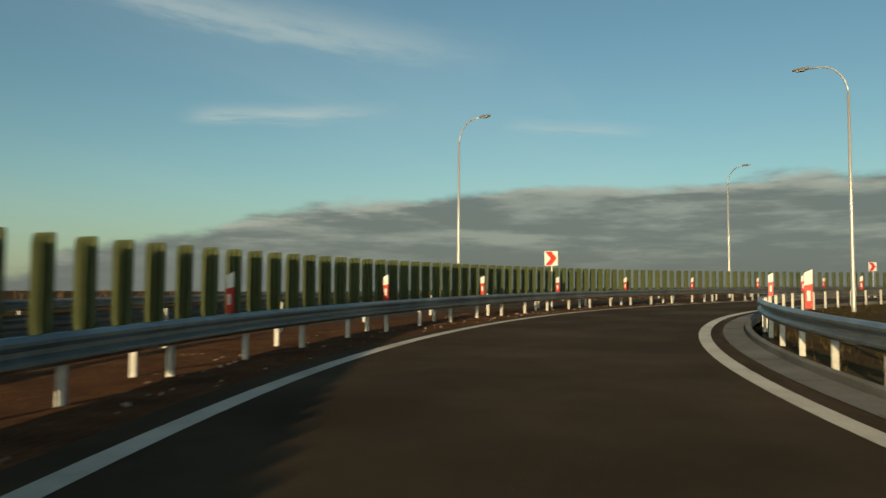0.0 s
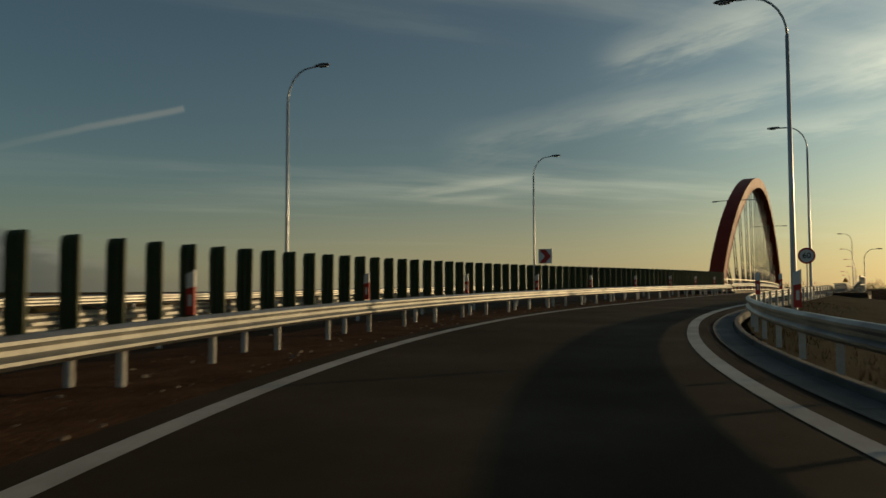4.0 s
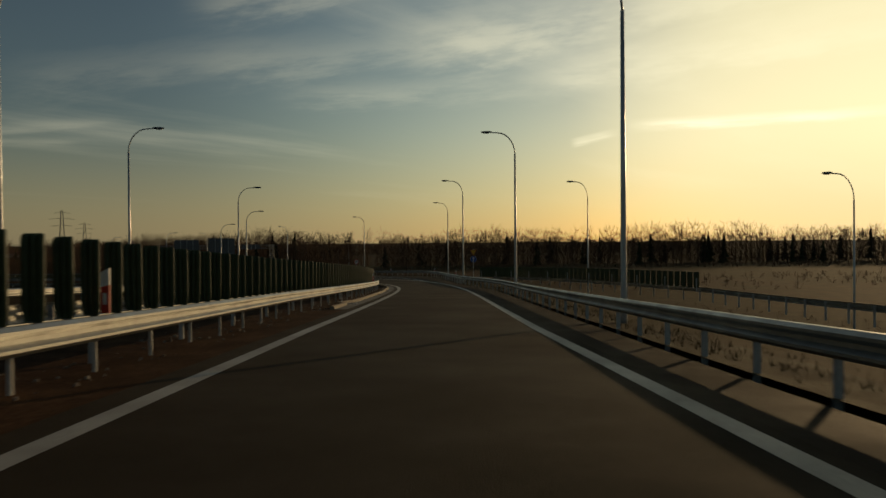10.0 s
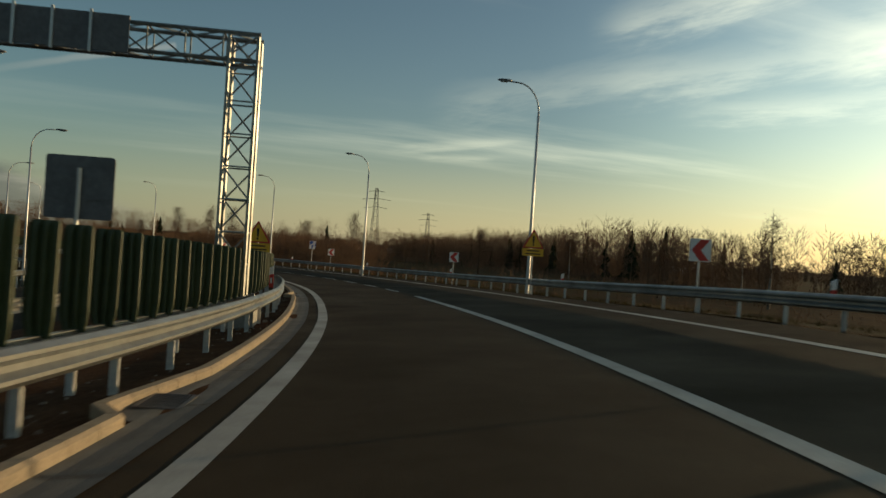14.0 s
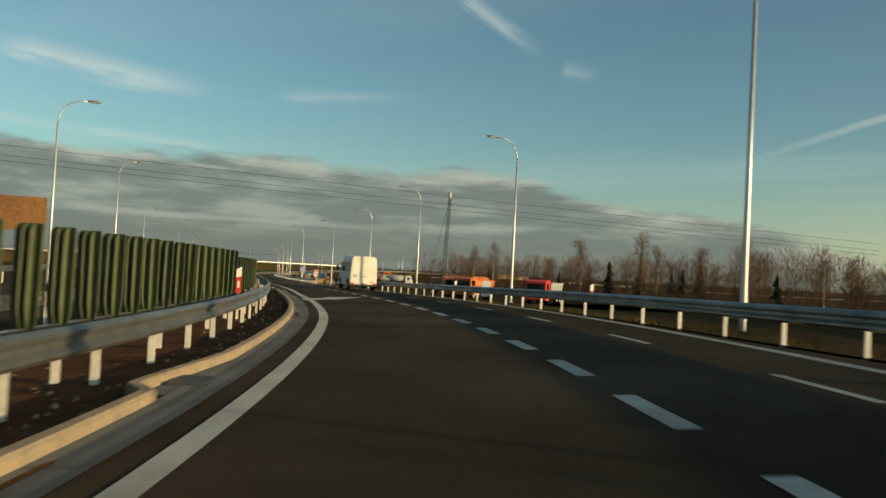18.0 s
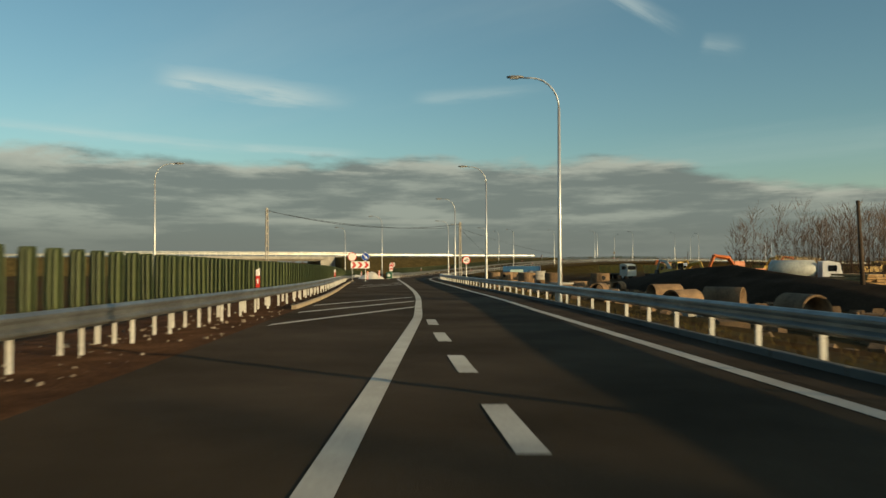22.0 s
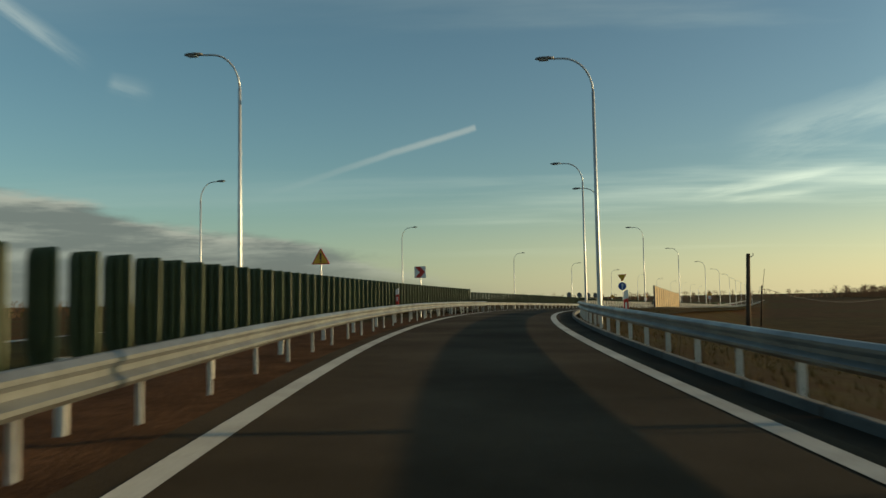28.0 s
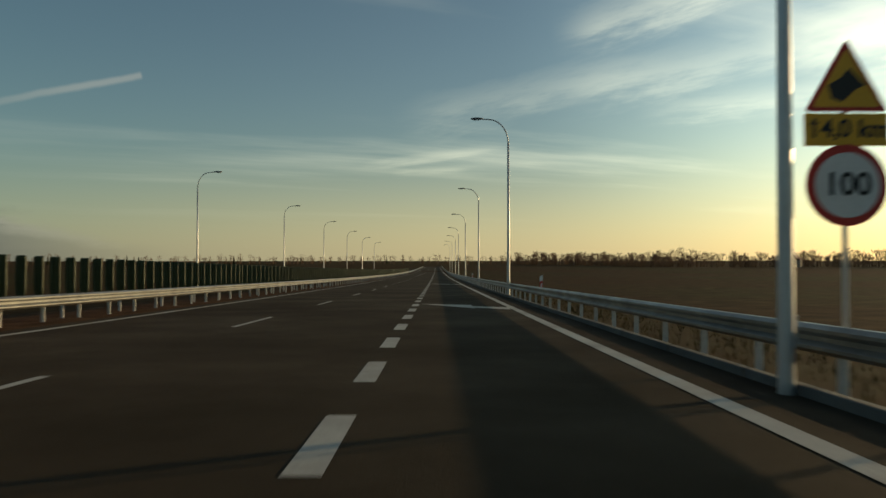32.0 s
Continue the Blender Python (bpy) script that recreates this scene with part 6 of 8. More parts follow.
# ---- trees ----
def branchy(rng, height, spread_, twigs, limbs=9, base=0.28, sides=3):
    """A bare tree: a trunk and a crown of limbs and twigs, as two Geos."""
    trunk, crown = Geo(), Geo()
    bend = [(rng.uniform(-0.02, 0.02) * height, rng.uniform(-0.02, 0.02) * height) for _ in range(6)]
    line = [Vector((bend[i][0] * i / 5, bend[i][1] * i / 5, height * 0.9 * i / 5 - (0.3 if i == 0 else 0))) for i in range(6)]
    trunk.tube(line, [height * 0.017 * (1 - 0.17 * i) for i in range(6)], 6)

    def stem(f):
        x = min(f, 0.999) * 5
        i = int(x)
        return line[i].lerp(line[i + 1], x - i)
    tips = []
    for k in range(limbs):
        f = base + (0.97 - base) * k / (limbs - 1)
        p, a = stem(f), k * 2.4 + rng.uniform(-0.5, 0.5)
        long = spread_ * height * (1.05 - f) ** 0.6 * rng.uniform(0.75, 1.15)
        d = Vector((math.cos(a), math.sin(a), rng.uniform(0.7, 1.3))).normalized()
        mid = p + d * long * 0.5
        end = mid + (d + Vector((0, 0, 0.35))).normalized() * long * 0.5
        crown.tube([p, mid, end], [height * 0.007 * (1.1 - f), height * 0.004 * (1.1 - f), 0.012], 4, False)
        tips += [(p.lerp(mid, 0.5), d), (mid, d), (mid.lerp(end, 0.5), d), (end, d)]
    tips.append((line[5], Vector((0, 0, 1))))
    for _ in range(twigs):
        p, d = rng.choice(tips)
        v = (d * 0.6 + Vector((rng.gauss(0, 0.6), rng.gauss(0, 0.6), rng.gauss(0.35, 0.5)))).normalized()
        p = p + Vector((rng.gauss(0, 1), rng.gauss(0, 1), rng.gauss(0, 1))) * height * 0.042
        e = p + v * height * rng.uniform(0.05, 0.13)
        s = v.cross(Vector((0.3, 0.5, 0.8))).normalized() * 0.02
        q = v.cross(s).normalized() * 0.02
        b = len(crown.v)
        crown.v += [tuple(p + s), tuple(p - s * 0.5 + q), tuple(p - s * 0.5 - q), tuple(e)]
        crown.f += [(b, b + 1, b + 3), (b + 1, b + 2, b + 3), (b + 2, b, b + 3)]
    return trunk, crown


rng = random.Random(41)
TREE_KIT = []
for i in range(5):
    t, c = branchy(rng, 1.0 * (9 + i), 0.26, 900, 12, 0.22)
    TREE_KIT.append((t.mesh("trunk", BIRCH if i % 2 else BARK, True), c.mesh("crown", TWIGS)))


def bare_tree(x, y, i, k=1.0, az=0.0, label="bare winter tree with fine brown twigs"):
    top = thing("tree", label, "tree", "bare trees", "", spot(x, y, az) @ Matrix.Scale(k, 4))
    part("trunk", TREE_KIT[i][0], None, top, "pale birch trunk" if i % 2 else "")
    part("crown", TREE_KIT[i][1], None, top)


def conifer(g, rng, x, y, z, h):
    n, r = 6, h * rng.uniform(0.13, 0.19)
    a0 = rng.uniform(0, 6)
    tiers = 5
    for t in range(tiers):
        z0, z1 = z + h * (0.06 + 0.8 * t / tiers), z + h * (0.06 + 0.8 * (t + 1.35) / tiers)
        rr = r * (1 - t / tiers) ** 0.8
        b = len(g.v)
        for k in range(n):
            a = a0 + t + 6.283 * k / n
            w = rr * (1.25 if k % 2 else 0.72) * rng.uniform(0.8, 1.2)
            g.v.append((x + math.cos(a) * w, y + math.sin(a) * w, z0 + rng.uniform(-0.05, 0.03) * h))
        g.v.append((x + rng.uniform(-0.1, 0.1), y + rng.uniform(-0.1, 0.1), min(z1, z + h)))
        g.f += [(b + k, b + (k + 1) % n, b + n) for k in range(n)]


def bush(g, rng, x, y, z, h, twigs=34, wide=0.3, s=0.022):
    """A bare bush or young tree: upright stems that fan out."""
    for _ in range(twigs):
        f = rng.random() ** 0.8
        a, r = rng.uniform(0, 6.283), rng.random() * wide * h * (0.25 + 1.5 * f * (1.15 - f))
        p = Vector((x + math.cos(a) * r, y + math.sin(a) * r, z + h * f * 0.92))
        v = Vector((math.cos(a) * rng.uniform(0.1, 1.1), math.sin(a) * rng.uniform(0.1, 1.1), rng.uniform(0.35, 1.2))).normalized()
        e = p + v * h * rng.uniform(0.08, 0.2)
        b = len(g.v)
        g.v += [(p.x + s, p.y, p.z), (p.x - s * 0.6, p.y + s, p.z), (p.x - s * 0.6, p.y - s, p.z), tuple(e)]
        g.f += [(b, b + 1, b + 3), (b + 1, b + 2, b + 3), (b + 2, b, b + 3)]
    b = len(g.v)
    s = max(s * 1.4, 0.05)
    g.v += [(x + s, y, z - 0.3), (x - s, y + s, z - 0.3), (x - s, y - s, z - 0.3), (x, y, z + h)]
    g.f += [(b, b + 1, b + 3), (b + 1, b + 2, b + 3), (b + 2, b, b + 3)]


def along(edge_, gap, depth, rng, fill):
    """Steps along a line of corners and back from it."""
    for (x0, y0), (x1, y1) in zip(edge_, edge_[1:]):
        L = math.hypot(x1 - x0, y1 - y0)
        nx, ny = (y1 - y0) / L, -(x1 - x0) / L
        for i in range(int(L / gap)):
            for r in range(fill):
                f, d = (i + rng.random()) * gap / L, depth * (r + rng.random()) / fill
                yield x0 + (x1 - x0) * f + nx * d, y0 + (y1 - y0) * f + ny * d


def wood(name, label, edge_, gap, depth, fill, low, high, firs, seed, twigs=30, wide=0.22, thick=0.05):
    rng = random.Random(seed)
    top = thing(name, label, "woods", "", "stuff")
    dark, bare = Geo(), Geo()
    for x, y in along(edge_, gap, depth, rng, fill):
        z, h = land_z(x, y) - 0.2, rng.uniform(low, high) * (0.85 + 0.25 * noise.noise(Vector((x * 0.03, y * 0.03, 1))))
        if rng.random() < firs:
            conifer(dark, rng, x, y, z, h)
        else:
            bush(bare, rng, x, y, z, h, twigs, wide, thick)
    for n, g, m in (("conifers", dark, NEEDLES), ("bare_trees", bare, TWIGS)):
        if g.v:
            tagged(part(n, g, m, top), kind="stuff")


wood("forest", "dark belt of young conifers and bare birches", [(300, 760), (288, 560), (268, 405), (408, 285), (600, 80), (700, -120)], 2.3, 34, 5, 11.5, 18.5, 0.06, 1, 78, 0.26, 0.07)
wood("forest", "undergrowth along the edge of the forest", [(296, 600), (284, 540), (262, 402), (402, 280), (560, 110)], 1.7, 10, 2, 3.5, 7.5, 0.0, 2, 50, 0.4, 0.07)
wood("heath", "dark low scrub beyond the guard rail", [(222, 400), (204, 340), (196, 300), (235, 250), (325, 190), (440, 80)], 3.0, 55, 9, 0.7, 2.3, 0.0, 13, 20, 0.7, 0.05)
wood("heath", "dark rough scrub before the forest", [(262, 560), (238, 430), (250, 385), (340, 290), (450, 185), (540, 60)][::1], 3.2, 40, 6, 1.2, 3.2, 0.04, 12, 24, 0.6, 0.06)
# tussocks added to a smooth field, so their own shade darkens it
wood("heath", "low dry tussocks, added to shade the field", [(158, 252), (150, 225), (120, 160), (95, 110), (60, 60)], 2.0, 34, 16, 0.3, 0.9, 0.0, 14, 14, 0.9, 0.03)
# thicket added, placed and sized so that its shade falls on the road
wood("thicket", "close thicket of bare young trees, added to shade the curve", [(113, 476), (136, 444), (150, 420), (157, 372)], 1.5, 12, 4, 5.0, 7.5, 0.0, 15, 150, 0.3, 0.035)
wood("thicket", "brown thicket of bare young trees", [(-45, 640), (0, 625), (60, 612), (130, 575), (190, 545), (270, 540)], 1.7, 30, 4, 8.0, 15.0, 0.02, 3, 110, 0.24, 0.035)
wood("thicket", "low bare bushes at the field's edge", [(20, 600), (70, 575), (150, 520), (215, 470)], 1.9, 14, 2, 1.6, 3.6, 0.0, 4, 40, 0.5, 0.03)
wood("far_woods", "low dark line of far woods", [(-900, 300), (-1100, 900), (-500, 1500), (100, 1750), (500, 1500)], 9.0, 60, 2, 8, 13, 0.05, 5, 40, 0.42, 0.26)
wood("far_woods", "hazy line of trees round the village", [(300, 1500), (330, 1260), (400, 1090), (455, 960), (500, 820), (560, 640), (700, 430)], 4.5, 60, 3, 7, 15, 0.0, 6, 90, 0.42, 0.22)
wood("far_woods", "low dark line of far woods", [(-900, 300), (-700, -200), (-500, -600), (100, -800), (700, -500), (760, -100)][::-1], 9.0, 60, 2, 8, 13, 0.05, 7, 40, 0.42, 0.26)
wood("far_woods", "low dark line of woods beyond the fields", [(-300, 1400), (-380, 900), (-420, 600), (-400, 250)][::-1], 7.0, 30, 2, 3, 5.5, 0.2, 8, 22, 0.5, 0.12)
for x, y, i, k, az in ((113, 493, 3, 1.0, 10), (139, 497, 1, 1.3, 60), (146, 503, 4, 1.05, 130), (131, 505, 2, 1.15, 200), (121, 505, 0, 0.95, 300), (195, 343, 3, 0.95, 30), (203, 352, 0, 0.9, 90), (190, 358, 2, 0.75, 150), (212, 336, 4, 0.8, 260), (208, 362, 1, 0.85, 330), (95, 515, 1, 0.85, 40), (99, 511, 2, 0.75, 90), (88, 506, 0, 0.9, 150),
                       (83, 520, 3, 0.95, 20), (78, 512, 2, 0.85, 70), (65, 530, 4, 0.8, 250), (162, 470, 2, 0.95, 140), (171, 455, 3, 1.05, 75), (180, 440, 0, 0.8, 10), (192, 425, 4, 0.75, 210), (205, 408, 1, 0.9, 310),
                       (215, 395, 2, 0.85, 50), (44, 500, 1, 0.8, 100), (52, 512, 0, 0.8, 20), (36, 520, 3, 0.85, 170), (61, 505, 2, 0.9, 222), (74, 497, 4, 0.8, 12)):
    bare_tree(x, y, i, k, az)


for x, y in FAR_LAMPS:
    m = spot(x, y, 50, 0.0)
    head_z = 7.4 if x > 50 else 7.6
    lamp = thing("street_lamp", "tall road lamp rising from the lower ground", "street lamp", "street lamps", "", m @ Matrix.Diagonal((1, 1, min(max((head_z - m.translation.z - 1.4) / 10.4, 0.8), 1.3), 1)))
    for name, me, lab in LAMP_KIT:
        part(name, me, None, lamp if name != "lens" else lamp.children[-1], lab)


# ---- far village, pylon ----
def house(x, y, az, w, d, h, label):
    top = thing("house", label, "house", "far village", "", spot(x, y, az, -0.2))
    part("wall", Geo().box(0, 0, h / 2, w, d, h), WALL_PALE, top)
    part("roof", Geo().slab([(-w / 2 - 0.4, h), (w / 2 + 0.4, h), (0, h + w * 0.42)], -d / 2 - 0.4, d / 2 + 0.4), ROOF, top, "red brown roof")
    part("chimney", Geo().box(w * 0.12, d * 0.2, h + w * 0.42, 0.6, 0.6, 1.4), ROOF, top)
    for k in (-1, 1):
        for z in (1.6, 4.2):
            if z + 1 < h:
                part("window", Geo().box(k * w * 0.22, -d / 2 - 0.02, z, 1.2, 0.06, 1.3), GLASS_DARK, top)


for x, y, az, w, d, h in ((340, 1130, 20, 9, 12, 5.5), (365, 1060, 70, 8, 11, 4.5), (398, 1000, 10, 10, 14, 6.0), (410, 930, 40, 9, 9, 5.0), (440, 850, 80, 8, 12, 4.6), (455, 790, 25, 9, 12, 5.5), (320, 1200, 60, 9, 10, 5.0), (480, 720, 15, 10, 22, 5.0)):
    house(x, y, az, w, d, h, "small pale house with a pitched roof, far off")


def lattice_tower(m, name, label, category, h, w0, w1, bays, r, mat, arms=()):
    top = thing(name, label, category, "", "", m)
    cor = [(-1, -1), (1, -1), (1, 1), (-1, 1)]
    at_h = lambda c, f: Vector((c[0] * (w0 + (w1 - w0) * f) / 2, c[1] * (w0 + (w1 - w0) * f) / 2, h * f))
    for c in cor:
        part("leg", Geo().tube([at_h(c, 0) - Vector((0, 0, 0.4)), at_h(c, 1)], r, 4), mat, top)
    g = Geo()
    for i in range(bays):
        for k in range(4):
            a, b = cor[k], cor[(k + 1) % 4]
            g.tube([at_h(a, i / bays), at_h(b, (i + 1) / bays)], r * 0.55, 3, False)
            g.tube([at_h(a, (i + 1) / bays), at_h(b, (i + 1) / bays)], r * 0.55, 3, False)
    part("bracing", g, mat, top)
    for f, s in arms:
        part("cross_arm", Geo().tube([(-s, 0, h * f), (0, 0, h * f + 0.6), (s, 0, h * f)], r * 0.9, 4), mat, top)
    return top


lattice_tower(spot(203, 553, 30), "pylon", "lattice steel power pylon beyond the trees", "pylon", 27, 3.6, 0.8, 10, 0.09, DARK_STEEL, ((0.72, 4.5), (0.84, 5.5), (0.95, 3.5)))
lattice_tower(spot(262, 660, 30), "pylon", "lattice steel power pylon, far off", "pylon", 25, 3.6, 0.8, 10, 0.09, DARK_STEEL, ((0.72, 4.5), (0.84, 5.5), (0.95, 3.5)))


# ---- white van ----
def wheel(parent, x, y, r=0.36, w=0.22):
    t = Geo().tube([(x - w / 2, y, r), (x - w / 2 + 0.03, y, r), (x + w / 2 - 0.03, y, r), (x + w / 2, y, r)], [r * 0.9, r, r, r * 0.9], 22)
    tyre = part("wheel", t, RUBBER, parent, "black tyre", True)
    s = 1 if x > 0 else -1
    part("rim", Geo().tube([(x + s * (w / 2 - 0.05), y, r), (x + s * (w / 2 + 0.006), y, r)], [r * 0.6, r * 0.52], 16), POST, tyre, "grey steel rim")


def van():
    top = thing("van", "white high-roofed van with a row of dark side windows", "van", "", "", turned(19.45, 4.95, 0))
    W = 0.95

    def section(y, roof, low=0.36, k=1.0):
        side = [(W * k, low), (W * k, min(1.0, roof * 0.6)), (W * k * 0.985, min(1.25, roof * 0.7))]
        shoulder = [(W * k * 0.93, roof - 0.28), (W * k * 0.89, roof - 0.12), (W * k * 0.78, roof - 0.03), (W * k * 0.4, roof)]
        half = side + shoulder
        return [(x, y, z) for x, z in half] + [(-x, y, z) for x, z in reversed(half)]
    rows = [section(0.0, 2.36, 0.42, 0.975), section(0.05, 2.40, 0.38), section(1.0, 2.42), section(3.6, 2.42), section(4.05, 2.36), section(4.35, 2.16), section(4.80, 1.42, 0.36, 0.98), section(5.25, 1.28, 0.36, 0.94), section(5.42, 1.05, 0.4, 0.88)]
    part("body", Geo().quad_strip(rows, True, True), VAN_WHITE, top, "white painted body")
    for s in (-1, 1):
        door = part("rear_door", Geo().slab(rounded(rect(0.832, 1.66, 1.32, s * 0.421), 0.03), -0.014, 0.02), VAN_WHITE, top, "white rear door")
        for z in (0.75, 1.78):
            part("hinge", Geo().box(s * 0.82, -0.02, z, 0.06, 0.03, 0.09), VAN_WHITE, door)
        part("tail_lamp", Geo().box(s * 0.80, -0.03, 0.48, 0.26, 0.05, 0.11), RED_LENS, top, "red tail lamp")
        part("side_stripe", Geo().box(s * 0.962, 2.3, 0.98, 0.012, 3.9, 0.03), VAN_WHITE, top)
    part("vent", Geo().box(-0.62, -0.018, 1.02, 0.22, 0.02, 0.22).box(-0.62, -0.03, 1.08, 0.18, 0.01, 0.02).box(-0.62, -0.03, 1.02, 0.18, 0.01, 0.02).box(-0.62, -0.03, 0.96, 0.18, 0.01, 0.02), CABIN_GREY, top, "grey louvred vent")
    part("handle", Geo().box(0.06, -0.03, 0.98, 0.22, 0.03, 0.035), BLACK, top, "black handle")
    part("step_handle", Geo().box(0.58, -0.03, 0.62, 0.34, 0.025, 0.03), DARK_STEEL, top)
    part("bumper", Geo().box(0, -0.06, 0.40, 1.84, 0.14, 0.10), DARK_STEEL, top, "dark rear bumper")
    plate = part("number_plate", Geo().box(0, -0.04, 0.49, 0.78, 0.03, 0.13), WHITE, top, "plain white plate")
    part("plate_bar", Geo().box(0.05, -0.058, 0.49, 0.44, 0.006, 0.05), BLACK, plate, "dark bar")
    for s in (-1, 1):
        for a, b in ((0.35, 1.05), (1.12, 1.95), (2.02, 2.75), (2.82, 3.35)):
            x0, x1 = W * 0.982, W * 0.938
            g = Geo()
            g.quad_strip([[(s * (x0 + 0.008), y, 1.36), (s * (x1 + 0.012), y, 1.98), (s * (x1 - 0.02), y, 1.98), (s * (x0 - 0.02), y, 1.36)] for y in (a, b)], True, True)
            w = part("side_window", g, GLASS_DARK, top, "dark side window")
            part("divider", Geo().box(s * 0.968, (a + b) / 2, 1.80, 0.02, b - a, 0.025), BLACK, w)
        part("gasket", Geo().box(s * 0.972, 1.85, 1.34, 0.014, 3.1, 0.03), BLACK, top)
        g = Geo().quad_strip([[(s * 0.965, 3.5, 1.36), (s * 0.92, 3.5, 1.98), (s * 0.88, 3.5, 1.98), (s * 0.92, 3.5, 1.36)], [(s * 0.965, 4.32, 1.36), (s * 0.925, 4.05, 1.98), (s * 0.88, 4.05, 1.98), (s * 0.92, 4.3, 1.36)]], True, True)
        part("door_window", g, GLASS_DARK, top, "dark cab window")
        mir = part("mirror", Geo().box(s * 1.18, 4.25, 1.55, 0.17, 0.10, 0.34), BLACK, top, "black wing mirror")
        part("mirror_arm", Geo().tube([(s * 0.94, 4.3, 1.4), (s * 1.12, 4.25, 1.45)], 0.02, 6), BLACK, mir)
        part("headlamp", Geo().box(s * 0.66, 5.4, 0.82, 0.26, 0.08, 0.2), LENS, top)
        for y in (0.95, 4.2):
            part("wheel_arch", Geo().slab([(y - 0.5, 0.3), (y - 0.46, 0.62), (y - 0.28, 0.82), (y + 0.28, 0.82), (y + 0.46, 0.62), (y + 0.5, 0.3)], s * 0.93, s * 0.968, Matrix.Rotation(radians(90), 4, "Z") @ Matrix.Scale(-1, 4, (0, 1, 0))), BLACK, top, "dark wheel arch")
            wheel(top, s * 0.87, y)
    part("windscreen", Geo().quad_strip([[(-0.76, 4.40, 2.02), (0.76, 4.40, 2.02)], [(-0.84, 4.80, 1.46), (0.84, 4.80, 1.46)]]).quad_strip([[(-0.76, 4.37, 2.02), (0.76, 4.37, 2.02)], [(-0.84, 4.77, 1.44), (0.84, 4.77, 1.44)]]), GLASS_DARK, top, "dark windscreen")
    part("underside", Geo().box(0, 2.6, 0.36, 1.7, 4.9, 0.16), BLACK, top, "dark underside")
    part("aerial", Geo().tube([(-0.7, 3.9, 2.34), (-0.75, 3.7, 2.75)], 0.008, 5), BLACK, top)


van()


# ---- work site ----
def truck(m, cab, load, label, tip=True):
    top = thing("truck", label, "truck", "site vehicles", "", m)
    part("chassis", Geo().box(0, 3.2, 0.85, 0.9, 6.6, 0.28), BLACK, top)
    c = Geo()
    c.quad_strip([[(-1.2, y, z0), (1.2, y, z0), (1.15, y, z1), (-1.15, y, z1)] for y, z0, z1 in ((4.9, 0.7, 2.75), (5.6, 0.6, 2.8), (6.5, 0.55, 2.6), (6.75, 0.55, 1.5))], True, True)
    cabin = part("cab", c, cab, top, "painted cab")
    part("windscreen", Geo().box(0, 6.68, 2.0, 2.0, 0.06, 0.75), GLASS_DARK, cabin)
    for s in (-1, 1):
        part("side_window", Geo().box(s * 1.18, 5.8, 2.05, 0.05, 0.8, 0.62), GLASS_DARK, cabin)
        part("mirror", Geo().box(s * 1.4, 6.6, 2.1, 0.14, 0.1, 0.4), BLACK, cabin)
    if tip:
        part("tipper_body", Geo().quad_strip([[(-1.2 * k, y, z0), (1.2 * k, y, z0), (1.25, y, 2.5), (-1.25, y, 2.5)] for y, z0, k in ((-0.2, 1.5, 0.9), (0.3, 1.15, 0.95), (4.6, 1.15, 0.95))], True, True), load, top, "painted tipper body")
        for y in (0.8, 1.9, 3.0, 4.1):
            part("rib", Geo().box(1.26, y, 1.85, 0.06, 0.1, 1.3).box(-1.26, y, 1.85, 0.06, 0.1, 1.3), load, top)
    else:
        part("tank", Geo().tube([(0, 0.0, 1.95), (0, 0.3, 1.95), (0, 4.3, 1.95), (0, 4.6, 1.95)], [0.5, 0.95, 0.95, 0.5], 14), load, top, "painted tank", True)
    for y in (0.7, 1.9, 5.6):
        for s in (-1, 1):
            wheel(top, s * 1.0, y, 0.5, 0.32)


truck(spot(53, 477, 130), ORANGE, ORANGE, "orange tipper truck parked at the work site")
truck(spot(58, 481, 170), WHITE, ORANGE, "white-cabbed truck with an orange tipper body")
truck(spot(59.5, 478.5, 175), ORANGE, ORANGE, "orange tank truck parked at the work site", False)
truck(spot(71.5, 474, 170), RED, CABIN_GREY, "dark red truck parked beside the thicket")
truck(spot(-21, 586, 170), WHITE, MACHINE_YELLOW, "white truck parked on the site track")
truck(spot(-64, 606, 120), MACHINE_YELLOW, MACHINE_YELLOW, "yellow tipper truck at the far side of the site")


